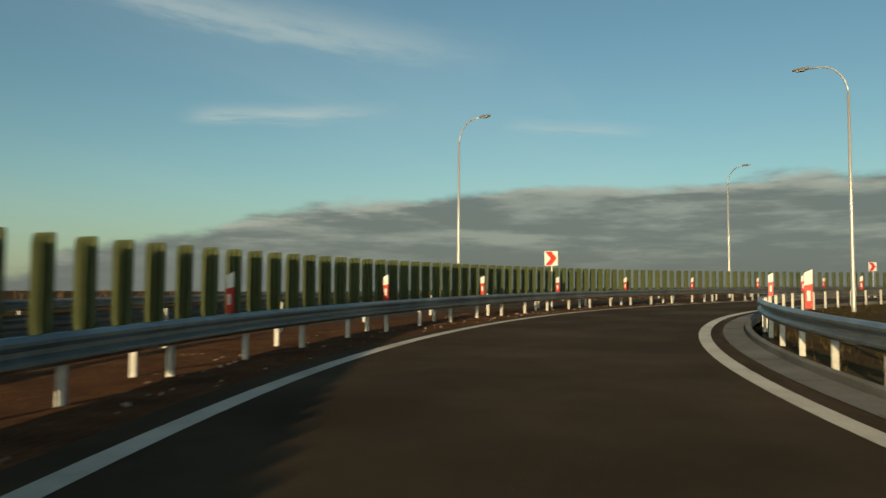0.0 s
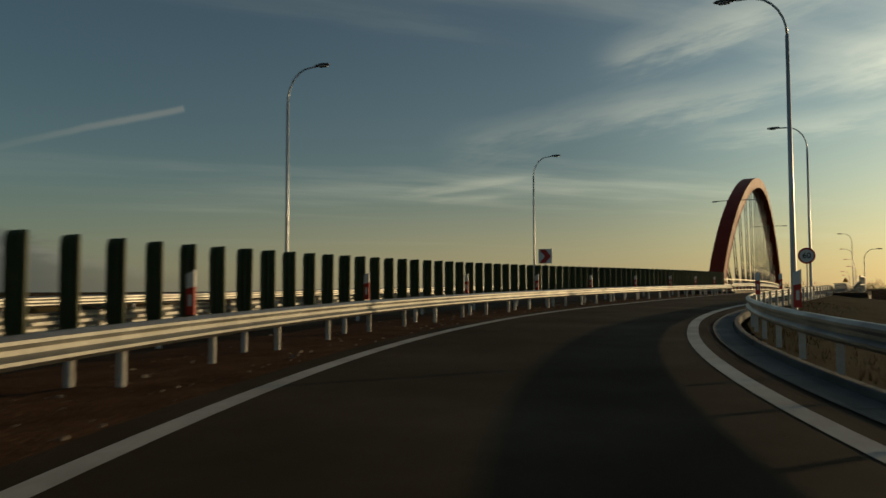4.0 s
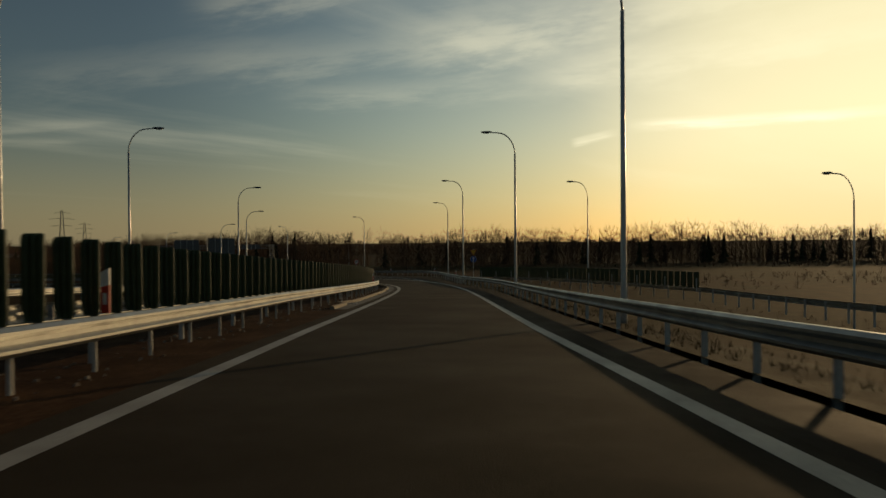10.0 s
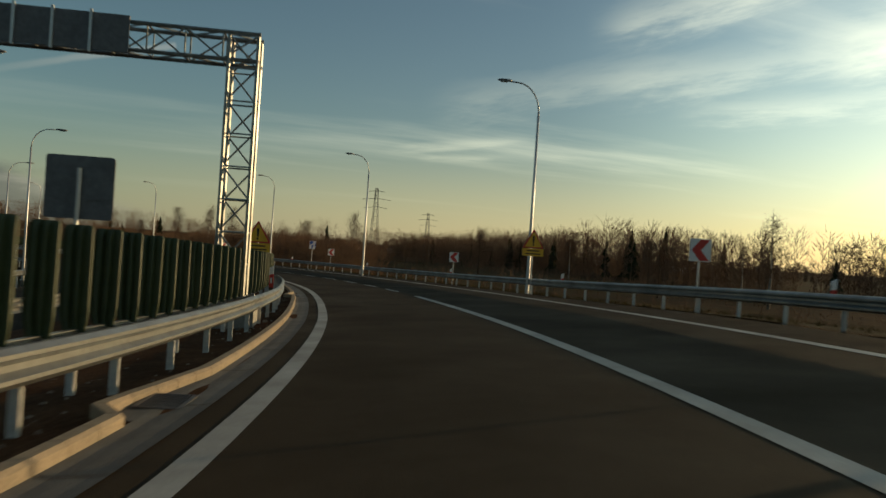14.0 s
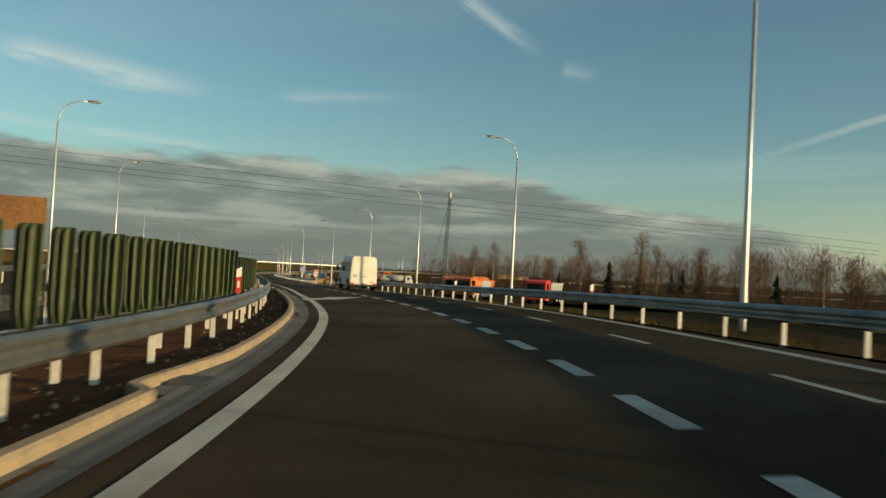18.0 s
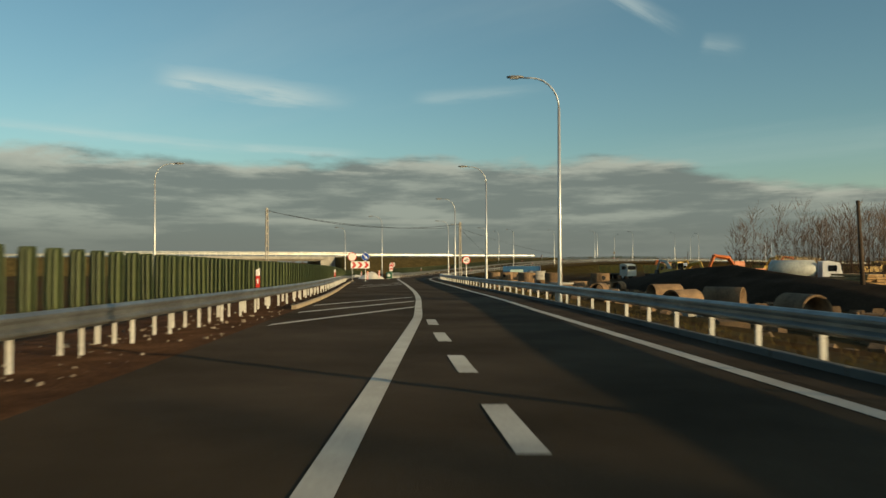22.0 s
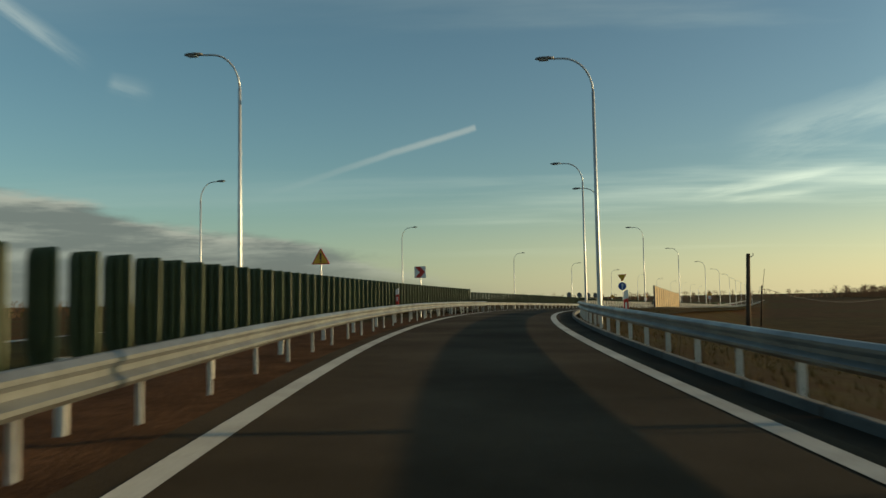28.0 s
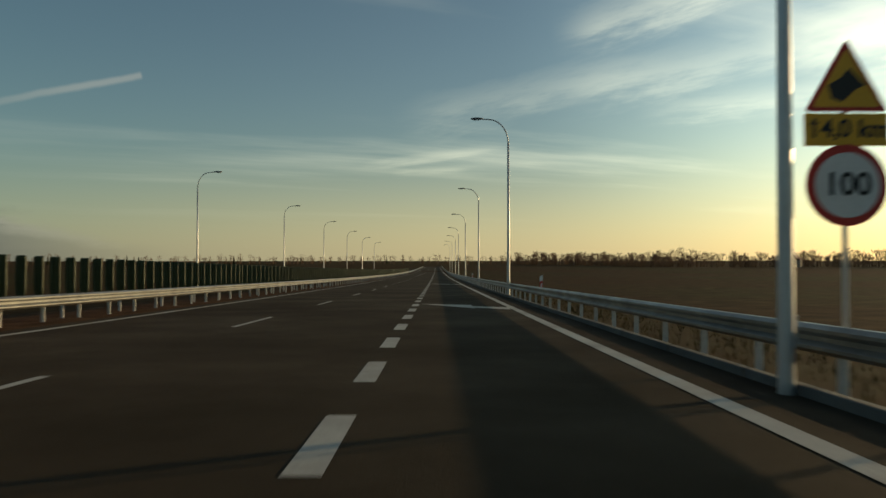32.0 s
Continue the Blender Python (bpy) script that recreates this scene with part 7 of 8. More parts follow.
def excavator(m, mat, label, reach=1.0):
    top = thing("excavator", label, "excavator", "site vehicles", "", m)
    for s in (-1, 1):
        part("track", Geo().slab([(-1.9, 0.25), (-1.6, 0.0), (1.6, 0.0), (1.9, 0.25), (1.8, 0.75), (1.5, 0.9), (-1.5, 0.9), (-1.8, 0.75)], s * 1.25 - 0.25, s * 1.25 + 0.25, Matrix.Rotation(radians(90), 4, "Z")), RUBBER, top, "black crawler track")
    part("house", Geo().slab([(-1.9, 1.0), (1.3, 1.0), (1.3, 1.7), (-0.2, 2.0), (-1.9, 2.0)], -1.2, 1.2, Matrix.Rotation(radians(90), 4, "Z")), mat, top, "painted engine house")
    cab = part("cab", Geo().box(0.7, 0.8, 2.1, 0.95, 1.5, 1.6, None, 0.9), mat, top)
    part("window", Geo().box(0.7, 1.52, 2.3, 0.75, 0.06, 0.9), GLASS_DARK, cab)
    part("window", Geo().box(1.16, 0.8, 2.35, 0.06, 1.0, 0.7), GLASS_DARK, cab)
    part("boom", Geo().tube([(-0.1, 1.2, 1.5), (-0.1, 2.6, 3.7 * reach), (-0.1, 4.6, 4.0 * reach)], [0.28, 0.3, 0.2], 4), mat, top)
    part("arm", Geo().tube([(-0.1, 4.5, 4.1 * reach), (-0.1, 5.4, 1.7)], [0.24, 0.16], 4), mat, top)
    part("bucket", Geo().slab([(5.1, 1.7), (5.7, 1.6), (5.8, 0.9), (5.2, 0.6), (4.8, 1.0)], -0.6, 0.4, Matrix.Rotation(radians(90), 4, "Z")), DARK_STEEL, top)


excavator(spot(-61, 668, 250), ORANGE, "orange excavator on the far side of the site")
excavator(spot(-86, 652, 80), MACHINE_YELLOW, "yellow excavator working on the site", 0.8)
excavator(spot(-80, 690, 100), MACHINE_YELLOW, "yellow excavator with a raised boom")
excavator(spot(-40, 640, 40), MACHINE_YELLOW, "yellow excavator near the site track", 0.7)
excavator(spot(-56, 600, 300), CABIN_GREY, "pale grey excavator among the pipes", 0.8)


def toilet():
    top = thing("portable_toilet", "white and blue portable toilet standing by the trucks", "portable toilet", "", "", spot(63.8, 471.6, 150))
    part("cabin", Geo().box(0, 0, 1.05, 1.1, 1.1, 2.1), WHITE, top, "white plastic cabin")
    part("roof", Geo().box(0, 0, 2.2, 1.14, 1.14, 0.22, None, 0.7), WHITE, top)
    d = part("door", Geo().box(0, -0.56, 1.05, 0.8, 0.04, 1.85), CABIN_GREY, top, "grey door")
    part("handle", Geo().box(0.3, -0.6, 1.1, 0.06, 0.05, 0.14), BLACK, d)
    part("skid", Geo().box(0, 0, 0.02, 1.2, 1.2, 0.1), BLACK, top)


toilet()
m = beside(20.13, 18.9, 10)
mast = lattice_tower(m @ Matrix.Rotation(radians(2.2), 4, "Y"), "site_mast", "slender dark lattice mast with a stay cable", "mast", 10.9, 0.36, 0.22, 26, 0.022, DARK_STEEL)
part("stay_cable", Geo().tube([(0, 0, 10.6), (-0.9, 0.4, 5.0), (-1.2, 1.0, 0.0)], 0.02, 5), BLACK, mast)
part("head", Geo().box(0, 0, 10.95, 0.25, 0.25, 0.6), DARK_STEEL, mast)


def ring(m, r, long, label, name="concrete_pipe", stand=False, mat=None):
    """A hollow concrete pipe; it lies along x unless it stands."""
    top = thing(name, label, "concrete pipe", "concrete pipes", "", m)
    n, t = 20, r * 0.86
    rows = [[((x, math.cos(a) * q, r + math.sin(a) * q) if not stand else (math.cos(a) * q, math.sin(a) * q, x)) for a in (6.2832 * k / n for k in range(n))] for x, q in ((0, r), (long, r), (long, t), (0, t), (0, r))]
    part("shell", Geo().quad_strip(rows, True), mat or CONCRETE, top, "", True)


for x, y, az, r, long in ((-40.6, 555.5, 30, 0.8, 2.2), (-35.3, 551.1, 70, 0.75, 2.4), (-36.4, 559.1, 10, 0.8, 2.4), (-30, 555.7, 50, 0.9, 2.4), (-18.3, 552.3, 20, 1.1, 3.0), (-24, 554, 95, 0.9, 2.6), (-27, 547, 60, 0.7, 2.2), (-14, 545, 15, 0.8, 2.4), (-45, 561, 40, 0.7, 2.2)):
    ring(spot(x, y, az, -0.05), r * 0.68, long * 0.85, "grey concrete drain pipe lying on the soil", mat=RING_BROWN)
for x, y, n in ((-58, 567, 3), (-60.8, 569.5, 2), (-55.5, 565, 3), (-52, 563.5, 1)):
    for k in range(n):
        ring(spot(x, y, 0, k * 0.62), 0.75, 0.6, "concrete manhole ring in a stack", "manhole_ring", True)


DARK_SOIL = material("dark heaped soil", (0.045, 0.030, 0.018), 0.95, vary=0.4, grain=8, blotch=0.4, bump=0.9, second=(0.028, 0.019, 0.012), spec=0.02)


def shaft_ring(m, r, tall, hole, label):
    """A short manhole ring with a thick wall; some have a side hole, its shade a black plug."""
    top = thing("manhole_ring", label, "manhole ring", "manhole rings", "", m)
    n, t = 22, r * 0.87
    rows = [[(math.cos(a) * q, math.sin(a) * q, z) for a in (6.2832 * k / n for k in range(n))] for z, q in ((0, r), (0.04, r * 1.015), (tall - 0.06, r * 1.015), (tall, r), (tall, t), (0, t), (0, r))]
    part("shell", Geo().quad_strip(rows, True), RING_BROWN, top, "", False)
    if hole:
        c = part("pipe_collar", Geo().quad_strip([[(math.cos(a) * q, y, tall * 0.5 + math.sin(a) * q) for a in (6.2832 * k / 16 for k in range(16))] for y, q in ((-r * 0.95, 0.27), (-r - 0.04, 0.27), (-r - 0.04, 0.21), (-r * 0.9, 0.21))], True), RING_BROWN, top, "raised collar round the black plug")
        # solid black plug that paints in the darkness of a pipe hole
        part("opening", Geo().tube([(0, -r * 0.93, tall * 0.5), (0, -r - 0.005, tall * 0.5)], 0.2, 16), RUBBER, c, "black plug for the shaded hole")


rng = random.Random(77)
for u, lat, n, r in ((24.15, 14.3, 2, 0.85), (24.12, 17.2, 2, 0.95), (24.3, 13.0, 1, 0.8), (24.38, 15.4, 2, 0.8), (24.46, 13.4, 2, 0.8), (24.53, 11.6, 1, 0.75), (24.6, 12.2, 2, 0.75), (24.0, 19.0, 1, 0.9), (23.9, 15.6, 1, 0.85),
                     (23.75, 13.2, 1, 0.8), (24.27, 17.0, 1, 0.8), (23.6, 16.5, 1, 0.8), (23.45, 12.4, 1, 0.8), (24.05, 12.2, 1, 0.8), (23.83, 19.5, 2, 0.85), (24.66, 15.0, 2, 0.8), (24.72, 12.8, 1, 0.8)):
    for k in range(n):
        shaft_ring(beside(u, lat, rng.uniform(-50, 60), k * 0.86 - 0.03) @ Matrix.Translation((rng.uniform(-0.06, 0.06), 0, 0)), r, 0.85, rng.random() < 0.5, "brown weathered concrete manhole ring on the soil" if n == 1 else "brown concrete manhole ring in a stack")
for u, lat, az, r, long in ((22.95, 12.6, 30, 0.95, 2.2), (23.1, 11.4, 75, 0.85, 2.0), (23.2, 15.2, 10, 1.0, 2.4), (23.3, 11.0, 120, 0.8, 2.0), (23.45, 14.4, 60, 0.9, 2.2), (22.72, 15.0, 95, 1.0, 2.4), (22.5, 13.8, 20, 0.9, 2.2), (23.0, 17.5, 140, 1.0, 2.4), (22.6, 18.5, 50, 0.9, 2.2)):
    ring(beside(u, lat, az, -0.06), r * 0.62, long * 0.8, "dusty concrete pipe lying among the rubble", mat=RING_BROWN)


def slab_stack(m, n, w, d, label):
    top = thing("slab_stack", label, "concrete slabs", "slab stacks", "", m)
    rng = random.Random(int(w * 100 + n))
    for k in range(n):
        part("slab", Geo().box(rng.uniform(-0.1, 0.1), rng.uniform(-0.08, 0.08), 0.12 + k * 0.2, w * rng.uniform(0.9, 1.05), d * rng.uniform(0.9, 1.05), 0.15, Matrix.Rotation(rng.uniform(-0.08, 0.08), 4, "Z")), CONCRETE if k == n - 1 else RING_BROWN, top)


for u, lat, n, w, d, az in ((23.0, 9.9, 3, 1.8, 1.2, 20), (23.25, 12.7, 4, 2.0, 1.3, 60), (23.5, 10.4, 3, 1.6, 1.2, 100), (23.6, 13.0, 5, 2.0, 1.2, 35), (23.85, 11.6, 3, 2.1, 1.3, 80), (22.8, 11.6, 2, 1.7, 1.2, 10), (22.55, 16.8, 4, 2.0, 1.4, 50), (24.0, 11.0, 2, 1.8, 1.2, 15), (22.3, 15.0, 3, 2.2, 1.3, 70), (22.2, 18.5, 5, 2.2, 1.4, 25)):
    slab_stack(beside(u, lat, az), n, w, d, "stack of dusty concrete slabs on the soil")

g = Geo()
for _ in range(900):
    u, lat = rng.uniform(22.0, 24.7), rng.uniform(9.0, 22.0)
    k = rng.uniform(0.1, 0.42) * (1.6 if rng.random() < 0.08 else 1)
    g.box(0, 0, k * 0.3, k * rng.uniform(1, 2.2), k * rng.uniform(0.8, 1.4), k, beside(u, lat, rng.uniform(0, 360)) @ Matrix.Rotation(rng.uniform(-0.4, 0.4), 4, "X"), rng.uniform(0.5, 0.95))
tagged(part("rubble", g, RING_BROWN), "broken concrete and clods strewn over the work site", "rubble", "", "stuff")


def plank_stack(m, w, d, h, label):
    top = thing("plank_stack", label, "timber stack", "timber stacks", "", m)
    rng = random.Random(int(w * 100 + h * 10))
    n = int(h / 0.16)
    for i in range(n):
        for k in range(3):
            y = -d / 2 + d * (k + 0.5) / 3
            part("plank", Geo().box(rng.uniform(-0.1, 0.1), y, 0.1 + i * 0.16, w * rng.uniform(0.94, 1.02), d / 3 * 0.94, 0.12), TIMBER, top)


plank_stack(spot(3.5, 519.5, 40), 3.2, 1.5, 2.7, "tall stack of sawn planks in the sun")
plank_stack(spot(-3.3, 520.7, 45), 3.0, 1.4, 1.5, "stack of sawn planks on the work site")
plank_stack(spot(-1, 525, 30), 2.4, 1.2, 1.0, "low stack of sawn planks")


def mound(name, m, w, d, h, mat, label, category, seed):
    rng = Vector((seed * 3.1, seed * 1.7, seed))
    g, n, rows = Geo(), 22, []
    for i in range(n + 1):
        row = []
        for j in range(n + 1):
            x, y = i / n * 2 - 1, j / n * 2 - 1
            r = max(abs(x) ** 2.4 + abs(y) ** 2.4, 0) ** (1 / 2.4)
            z = h * max(0, 1 - r) ** 0.62 * (1 + 0.25 * noise.noise(Vector((x * 2, y * 2, 0)) + rng)) + 0.05 * noise.noise(Vector((x * 7, y * 7, 3)) + rng) * (1 if r < 0.95 else 0)
            row.append(m @ Vector((x * w / 2, y * d / 2, z - 0.04)))
        rows.append(row)
    g.quad_strip(rows)
    ob = part(name, g, mat, smooth=True)
    return tagged(ob, label, category)


mound("covered_heap", turned(24.66, -5.8, 0.12, 8), 4.0, 3.4, 1.2, TARP, "sand heap covered with a white plastic sheet", "covered heap", 1)
mound("covered_heap", turned(24.95, -9.6, 0, 8), 3.4, 3.2, 0.95, TARP, "low sand heap covered with a white plastic sheet", "covered heap", 2)
# added mound in place of the ramp's own embankment slope
mound("sand_heap", beside(26.1, 14.5, 0, -0.2), 8, 11, 1.9, MOUND, "brown mound by the cabins, standing in for the ramp's sunlit slope", "sand heap", 3)
mound("sand_heap", spot(-30, 575, 20, -0.2), 18, 6, 1.6, MOUND, "long heap of brown soil on the site", "sand heap", 4)
mound("sand_heap", spot(-10, 560, 60, -0.2), 14, 6, 1.5, MOUND, "dark heap of soil among the pipes", "sand heap", 5)
mound("soil_ridge", beside(23.45, 26.0, 0, -0.2), 9, 62, 2.5, DARK_SOIL, "long dark ridge of heaped soil behind the pipes", "soil heap", 7)
mound("soil_ridge", beside(22.2, 24.0, 0, -0.2), 8, 36, 2.4, DARK_SOIL, "dark ridge of heaped soil behind the timber", "soil heap", 8)
excavator(spot(-38.8, 586, 215), ORANGE, "orange excavator behind the ridge of soil", 0.9)
excavator(spot(-46, 582, 120), MACHINE_YELLOW, "yellow excavator with a lowered boom", 0.7)
excavator(spot(-70, 626, 200), ORANGE, "small orange excavator at the far side of the site", 0.8)
truck(spot(-63, 614, 150), WHITE, ORANGE, "white-cabbed tipper truck behind the ridge of soil")
truck(spot(-77, 612, 100), CABIN_GREY, MACHINE_YELLOW, "pale truck with a yellow tipper body")
truck(spot(-30, 571, 60), WHITE, CABIN_GREY, "white truck beside the ridge of soil", False)
plank_stack(spot(-12.3, 540.6, 40), 3.6, 1.6, 1.9, "broad stack of fresh planks in the sun")
plank_stack(spot(-8.0, 537.0, 65), 3.0, 1.4, 1.3, "stack of fresh planks beside the pipes")
mound("sand_heap", spot(-125, 575, 60, -0.2), 12, 8, 1.8, MOUND, "heap of brown sand beside the closed road", "sand heap", 6)


def board_post(u, lat, spin=0.0):
    top = thing("warning_board", "upright board with slanting red and white stripes", "warning board", "warning boards", "", turned(u, lat, 0, spin))
    part("foot", Geo().box(0, 0.02, 0.06, 0.55, 0.4, 0.12, None, 0.85), RUBBER, top, "black rubber foot")
    part("face", Geo().box(0, 0, 0.72, 0.27, 0.03, 1.15), WHITE, top, "white face")
    for k in range(5):
        z = 0.2 + k * 0.23
        part("stripe", Geo().slab([(-0.135, z), (0.135, z + 0.13), (0.135, z + 0.24), (-0.135, z + 0.11)], -0.019, -0.0155), RED, top, "red stripe")
    lamp = part("lamp", Geo().tube([(0, 0, 1.3), (0, 0, 1.34), (0, 0, 1.42)], [0.05, 0.06, 0.03], 10), YELLOW, top, "small yellow lamp")


for u, lat in ((24.56, -6.0), (24.6, -4.45), (24.84, -10.8), (24.9, -8.5)):
    board_post(u, lat)
top = thing("arrow_drum", "dark green drum with a white arrow before the crash cushion", "traffic drum", "", "", turned(24.70, -3.3, 0))
part("drum", Geo().tube([(0, 0, 0), (0, 0, 0.05), (0, 0, 0.85), (0, 0, 0.92)], [0.42, 0.45, 0.45, 0.38], 20), DEEP_GREEN, top, "dark green shell", True)
panel(top, [(-0.3, 0.12), (0.3, 0.12), (0.3, 0.8), (-0.3, 0.8)], DEEP_GREEN, 0.46, "plate")
for s in (-1, 1):
    panel(top, [(s * 0.03, 0.16), (s * 0.03, 0.76), (s * 0.27, 0.46)][::s], WHITE, 0.475, "arrow", "white arrow half")


def crash_cushion():
    top = thing("crash_cushion", "steel crash cushion of stacked rails at the split", "crash cushion", "", "structure")
    for lat, s in ((-2.85, 1), (-3.75, -1)):
        for h in (-0.3, 0.12):
            g = Geo()
            prof = [(s * x, z + h) for x, z in W_BEAM]
            sweep(g, 24.73, 25.02, prof + [(s * (x - 0.006), z + h) for x, z in reversed(W_BEAM)], lambda u: lat - s * 0.04, 0.03, True, True)
            part("beam", g, STEEL, top)
        for u in metres(24.74, 25.02, 0.9):
            part("post", POST_MESH, None, top, m=turned(u, lat, 0.12))
    for u in metres(24.76, 25.0, 1.8):
        part("diaphragm", Geo().box(-3.3, 0, 0.45, 0.85, 0.06, 0.5, turned(u, 0)), DARK_STEEL, top)


crash_cushion()


# ---- site cabins ----
def container(m, mat, label, front="doors", ribs=True):
    """A steel box, 2.44 m wide and 6.06 m deep; its front looks to -y."""
    top = thing("container", label, "container", "site containers", "", m)
    part("box", Geo().box(0, 3.03, 1.35, 2.36, 6.0, 2.5), mat, top)
    for x in (-1.18, 1.18):
        for y in (0.05, 6.0):
            part("corner_post", Geo().box(x, y, 1.35, 0.12, 0.12, 2.62), mat, top)
    for z in (0.1, 2.62):
        part("rail", Geo().box(-1.18, 3.03, z, 0.1, 6.0, 0.12).box(1.18, 3.03, z, 0.1, 6.0, 0.12).box(0, 0.04, z, 2.4, 0.1, 0.12).box(0, 6.02, z, 2.4, 0.1, 0.12), mat, top)
    if ribs:
        for k in range(20):
            y = 0.3 + k * 0.288
            for s in (-1, 1):
                part("corrugation", Geo().box(s * 1.185, y, 1.36, 0.05, 0.15, 2.4), mat, top)
    if front == "doors":
        for s in (-1, 1):
            d = part("door", Geo().box(s * 0.56, -0.01, 1.36, 1.06, 0.06, 2.3), mat, top)
            part("lock_bar", Geo().tube([(s * 0.25, -0.06, 0.2), (s * 0.25, -0.06, 2.5)], 0.02, 6), STEEL, d)
    else:
        d = part("door", Geo().box(0.5, 0.0, 1.15, 0.85, 0.06, 2.0), CABIN_GREY if mat is not CABIN_GREY else CABIN_DARK, top)
        part("handle", Geo().box(0.18, -0.05, 1.1, 0.12, 0.04, 0.04), BLACK, d)
        w = part("window", Geo().box(-0.55, 0.0, 1.6, 0.85, 0.05, 0.95), GLASS_DARK, top, "dark window")
        part("window_frame", Geo().box(-0.55, -0.02, 2.09, 0.95, 0.06, 0.06).box(-0.55, -0.02, 1.11, 0.95, 0.06, 0.06).box(-1.0, -0.02, 1.6, 0.06, 0.06, 1.0).box(-0.1, -0.02, 1.6, 0.06, 0.06, 1.0), WHITE, w, "white window frame")


UNITS = [(CABIN_BLUE, "blue corrugated steel container", "doors", True), (CABIN_DARK, "dark blue corrugated container", "doors", True), (CABIN_GREY, "pale grey site cabin with a door and window", "cabin", False),
         (CABIN_DARK, "blue site cabin with a window", "cabin", False), (CABIN_GREY, "grey site cabin with a small window", "cabin", False), (SIGN_BACK, "dull grey site cabin", "doors", False), (SIGN_BACK, "grey brown container at the end of the row", "doors", True)]
for i, (mat, label, front, ribs) in enumerate(UNITS):
    container(beside(25.17 + i * 0.075, 14.3 + 0.25 * (i % 2), -90) @ Matrix.Scale(0.93, 4), mat, label, front, ribs)
top = thing("leaning_panel", "pale green panel leaning on the blue container", "panel", "", "", beside(25.1, 16.6, 0))
part("sheet", Geo().slab(rect(2.0, 2.0, 1.0), 0.0, 0.05, Matrix.Rotation(radians(-8), 4, "X")), PALE_GREEN, top)
part("brace", Geo().tube([(-0.5, -0.3, 1.2), (0.6, -0.8, 0.0)], 0.03, 5), TIMBER, top)
part("brace", Geo().tube([(-0.5, -0.3, 0.0), (-0.5, -0.28, 1.4)], 0.03, 5), TIMBER, top)


# ---- poles and wires ----
def ladder_pole(u, lat, h, label="concrete ladder pole carrying cables"):
    top = thing("utility_pole", label, "utility pole", "utility poles", "", beside(u, lat, 25))
    base = top.matrix_basis.translation.z
    h = at(u, lat, h).z - base
    for s in (-1, 1):
        part("leg", Geo().quad_strip([[(s * w - 0.045, -0.09, z), (s * w + 0.045, -0.09, z), (s * w + 0.045, 0.09, z), (s * w - 0.045, 0.09, z)] for z, w in ((-0.5, 0.16), (h, 0.09))], True, True), CONCRETE, top)
    n = int(h / 0.62)
    for k in range(n + 1):
        z = h * k / n
        part("rung", Geo().box(0, 0, z, 0.30 - 0.14 * k / n, 0.14, 0.2), CONCRETE, top)
    part("bracket", Geo().tube([(0.1, 0, h - 0.2), (0.3, 0, h - 0.05), (0.32, 0, h - 0.4), (0.1, 0, h - 0.55)], 0.02, 6), DARK_STEEL, top)
    return top


def wood_pole(m, h, lean, label):
    top = thing("utility_pole", label, "utility pole", "utility poles", "", m @ Matrix.Rotation(radians(lean), 4, "Y"))
    part("shaft", Geo().tube([(0, 0, -0.4), (0, 0, h)], [0.14, 0.10], 8), BARK, top, "dark wooden shaft", True)
    part("insulator", Geo().tube([(0.1, 0, h - 0.2), (0.25, 0, h - 0.1), (0.25, 0, h + 0.02)], 0.02, 6), CONCRETE, top)


def wire(a, b, sag, label="thin dark overhead cable", r=0.018):
    a, b = Vector(a), Vector(b)
    pts = [a.lerp(b, i / 16) - Vector((0, 0, sag * 4 * (i / 16) * (1 - i / 16))) for i in range(17)]
    tagged(part("overhead_cable", Geo().tube(pts, r, 5), BLACK), label, "cable", "overhead cables")


ladder_pole(24.59, 7.2, 8.1)
ladder_pole(24.15, -17.0, 8.6, "concrete ladder pole beyond the closed lane")
wood_pole(beside(23.04, 25.6), 5.8, -3, "leaning dark wooden pole")
wood_pole(beside(30.95, 15.4), 5.4, 3, "leaning grey pole with sagging cables")
wood_pole(beside(29.15, 13.0), 5.6, 2, "dark pole at the foot of the embankment")
p1, p2 = at(24.59, 7.2, 7.9), at(24.15, -17.0, 8.4)
wire(p1, p2, 1.1, r=0.025)
wire(at(24.59, 7.2, 7.4), p2 + Vector((0.5, 0.5, -0.2)), 0.7)
wire(at(24.59, 7.2, 7.3), at(25.9, 36, 3.2), 1.2)
wire(at(24.59, 7.2, 7.3), at(25.45, 14.3, 1.7), 0.5)
for h in (10.4, 11.0, 12.0):
    wire(at(20.3, -95, h + 1.5), at(20.3, 85, h - 1.2), 0.2, "power line crossing above the road")
c = Vector((beside(30.95, 15.4).translation)) + Vector((0, 0, 5.2))
wire(c, at(29.6, 16, 3.0), 1.0)
wire(c, at(31.6, 34, 1.2), 1.2)
# large boards seen from behind
for u, lat, w, h, cz in ((19.0, -13.4, 3.3, 1.4, 3.4), (19.15, -18.5, 2.2, 1.2, 3.2)):
    top = thing("large_sign", "back of a large direction sign on two posts", "road sign", "road signs", "", turned(u, lat, -0.2))
    part("board", Geo().slab(rect(w, h, cz), -0.03, 0.03), MOUND, top, "brown back")
    for s in (-1, 1):
        part("post", Geo().tube([(s * w * 0.3, 0.08, 0), (s * w * 0.3, 0.08, cz + h * 0.4)], 0.06, 8), POLE, top)


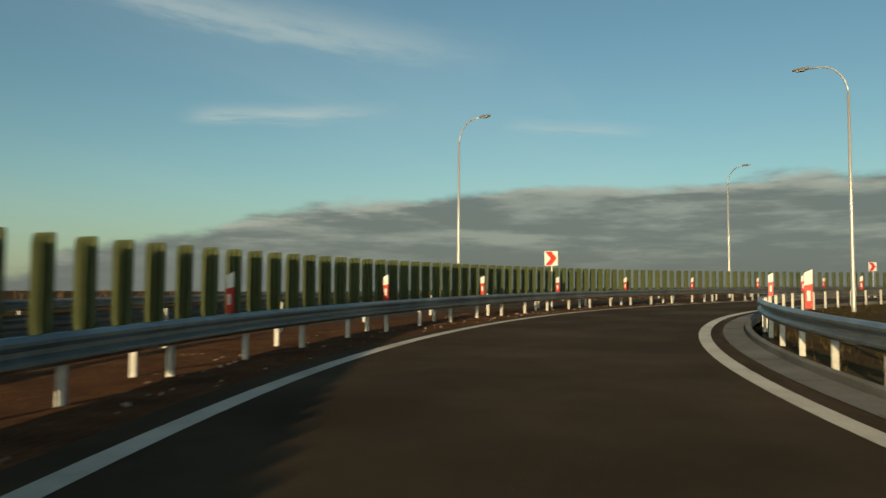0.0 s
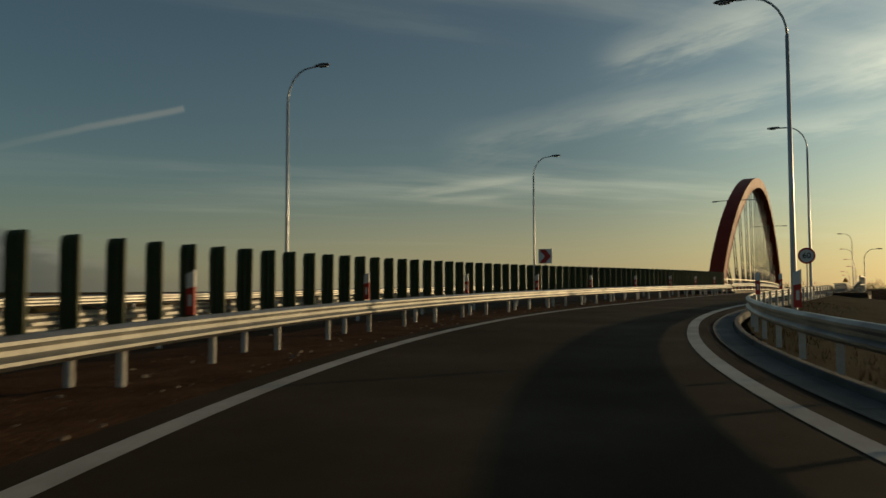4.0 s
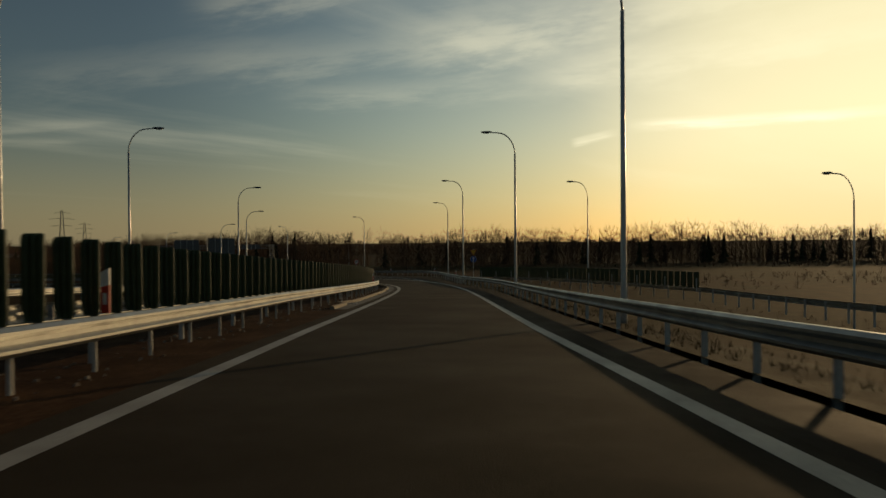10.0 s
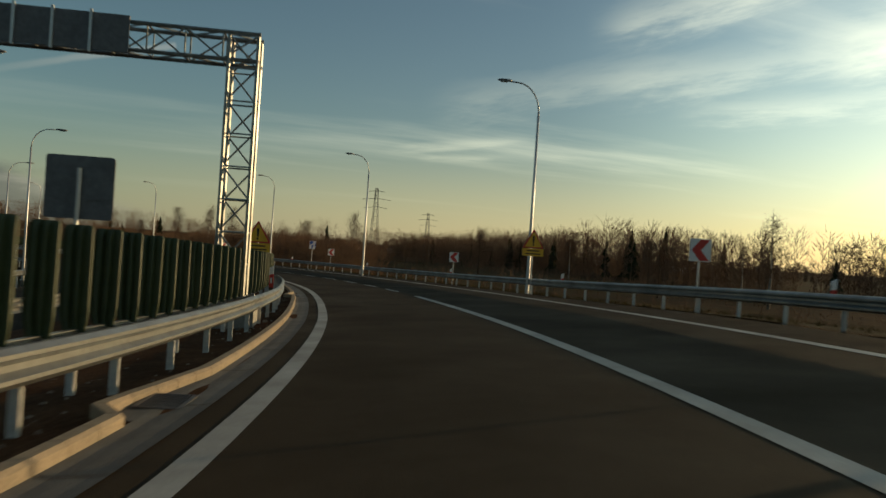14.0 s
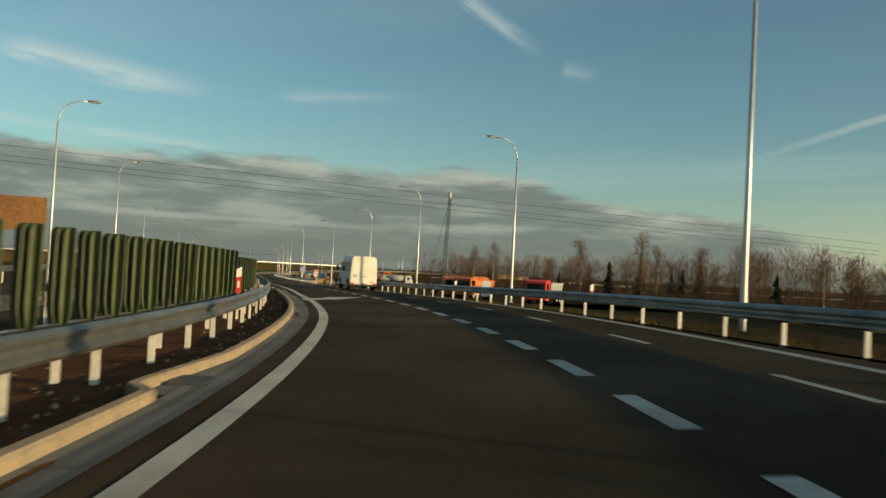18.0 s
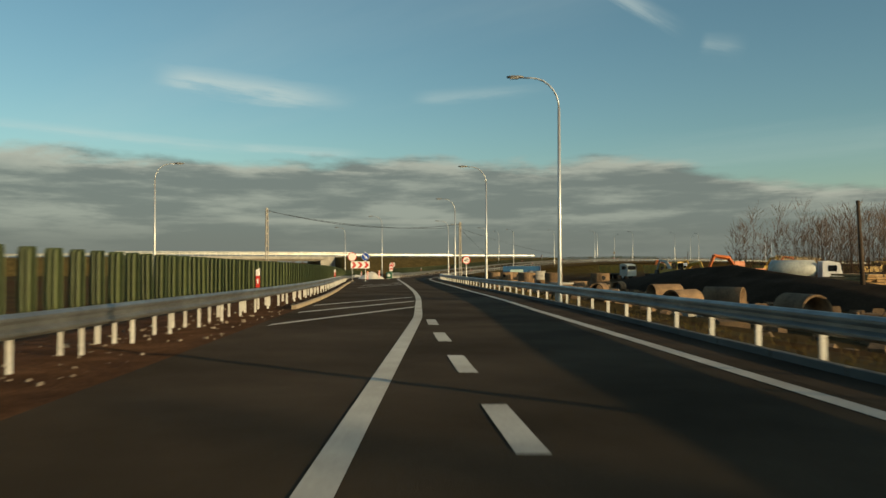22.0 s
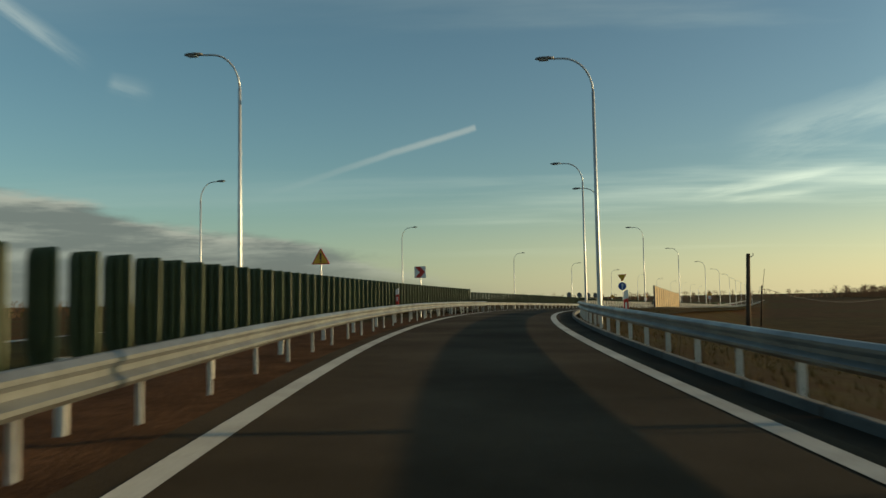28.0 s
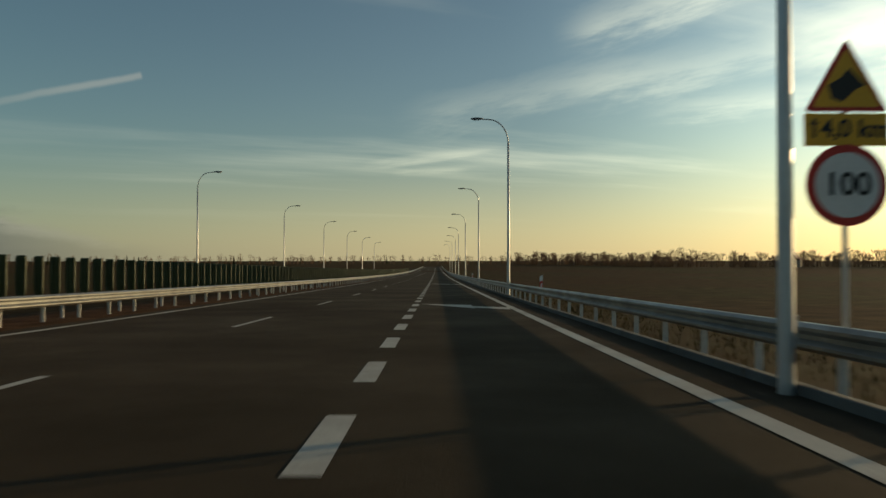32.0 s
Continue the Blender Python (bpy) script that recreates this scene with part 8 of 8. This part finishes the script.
# ---- far overpass: the motorway behind the ramp's end ----
def overpass():
    start = at(29.5, -7.0)
    d = Vector((math.sin(radians(200.8)), math.cos(radians(200.8)), 0))
    side = Vector((d.y, -d.x, 0))
    level = table([(0, start.z), (20, -8.8), (47, -7.85), (81, -7.8), (121, -7.7), (170, -7.55), (260, -8.6), (600, -11.5)])

    near = table([(46, 0.1), (84, 1.0)])

    def p(s, lat, h):
        q = start + d * s + side * lat
        return Vector((q.x, q.y, level(s) + h))
    for s0, s1 in ((46, 121), (170, 420)):
        g = Geo()
        n = int((s1 - s0) / 4)
        rows = []
        for i in range(n + 1):
            s = s0 + (s1 - s0) * i / n
            row = []
            for lat, h in ((-16, -4.6), (-12, -2.6), (-7.2, -0.15), (7.2, -0.15), (12, -2.6), (16, -4.6)):
                lat = lat * (near(s) if lat < 0 else 1.0)
                row.append(p(s, lat, h + (0.25 * noise.noise(Vector((s * 0.2, lat, 0))) if abs(lat) > 8 else 0)))
            rows.append(row)
        g.quad_strip(rows, False, False)
        b = len(g.v)
        g.f.append(tuple(b - 6 + i for i in range(6)))
        g.f.append(tuple(b - 6 * (n + 1) + i for i in reversed(range(6))))
        structure("embankment", g, BANK_SOIL, "bare brown embankment of the motorway", "embankment", True)
        g = Geo()
        g.quad_strip([[p(s0 + (s1 - s0) * i / n, lat * (near(s0 + (s1 - s0) * i / n) if lat < 0 else 1.0), 0.0) for lat in (-6.4, 6.4)] for i in range(n + 1)])
        structure("road_far", g, ASPHALT, "asphalt of the motorway on its embankment", "road")
    top = thing("overpass", "low concrete overpass with pale railings", "bridge", "", "structure")
    part("deck", Geo().quad_strip([[p(s, x, h) for x, h in ((-7, 0.0), (7, 0.0), (7, -0.7), (6, -1.25), (-6, -1.25), (-7, -0.7))] for s in (119, 132, 145, 158, 172)], True, True), CONCRETE, top, "concrete deck")
    for s in (124, 167):
        sgn = 1 if s < 145 else -1
        part("abutment", Geo().quad_strip([[p(s - sgn * 4, x, 0.0), p(s + sgn * 1.0, x, -1.1), p(s + sgn * 1.0, x, -5.5), p(s - sgn * 4, x, -5.5)] for x in (-7.3, 7.3)], True, True), CONCRETE, top, "pale concrete abutment")
    for x in (-4, 0, 4):
        part("pier", Geo().tube([p(145, x, -5.5), p(145, x, -1.2)], 0.55, 14), CONCRETE, top, "round concrete pier", True)
    part("crossbeam", Geo().quad_strip([[p(s, -5, h), p(s, 5, h)] for s, h in ((144.2, -1.2), (144.2, -1.8), (145.8, -1.8), (145.8, -1.2))], False), CONCRETE, top)
    for lat in (-6.8, 6.8):
        rail = thing("overpass_railing", "pale steel railing of the overpass", "railing", "far railings", "structure")
        for h, t in ((1.1, 0.06), (0.65, 0.14)):
            part("rail", Geo().quad_strip([[p(s, lat + x, h + z) for x, z in ((-t / 2, -t), (t / 2, -t), (t / 2, t), (-t / 2, t))] for s in range(116, 178, 6)], True, True), STEEL, rail)
        g = Geo()
        for s in range(116, 178, 3):
            g.tube([p(s, lat, -0.1), p(s, lat, 1.1)], 0.05, 4)
        tagged(part("posts", g, POST, rail), kind="stuff")
        for s0, s1 in ((86 if lat < 0 else 50, 116), (176, 400)):
            gr = thing("guard_rail", "long pale guard rail along the motorway's edge", "guard rail", "guard rails", "structure")
            part("beam", Geo().quad_strip([[p(s, lat + x, h) for x, h in ((-0.05, 0.42), (0.05, 0.42), (0.05, 0.74), (-0.05, 0.74))] for s in range(s0, s1 + 1, 6)], True, True), STEEL, gr)
            g = Geo()
            for s in range(s0, s1, 4):
                g.tube([p(s, lat, -0.2), p(s, lat, 0.6)], 0.05, 4)
            tagged(part("posts", g, POST, gr), kind="stuff")
    # the closed road running on below
    a, b = at(24.3, -4.6), Vector((-54.6 - 260 * 0.9026, 542.9 + 260 * 0.4305, 0))
    g, rows = Geo(), []
    for i in range(25):
        q = a.lerp(b, i / 24)
        z = max(a.z - 0.06 - 0.02 * i, land_z(q.x, q.y) + 0.08)
        w = Vector((0.43, 0.9, 0)).normalized() * 4.2
        rows.append([Vector((q.x, q.y, z)) - w, Vector((q.x, q.y, z)) + w])
    g.quad_strip(rows)
    structure("road_closed", g, ASPHALT, "closed asphalt carriageway running below the overpass", "road")


overpass()


# ---- paved apron on the motorway's verge ----
top = tagged(new("paved_apron"), "small apron of pale paving stones beside the guard rail", "paving", "", "structure")
us = metres(31.05, 31.2, 0.26)
for a, b in zip(us, us[1:]):
    for k in range(6):
        lat = 3.02 + k * 0.27
        e = (b - a) * 0.03
        g = Geo()
        g.quad_strip([[at(a + e, x, z) for x, z in ((lat, -0.08), (lat, 0.012 - k * 0.012), (lat + 0.255, 0.004 - k * 0.012), (lat + 0.255, -0.08))], [at(b - e, x, z) for x, z in ((lat, -0.08), (lat, 0.012 - k * 0.012), (lat + 0.255, 0.004 - k * 0.012), (lat + 0.255, -0.08))]], True, True)
        part("paving_stone", g, KERB, top)
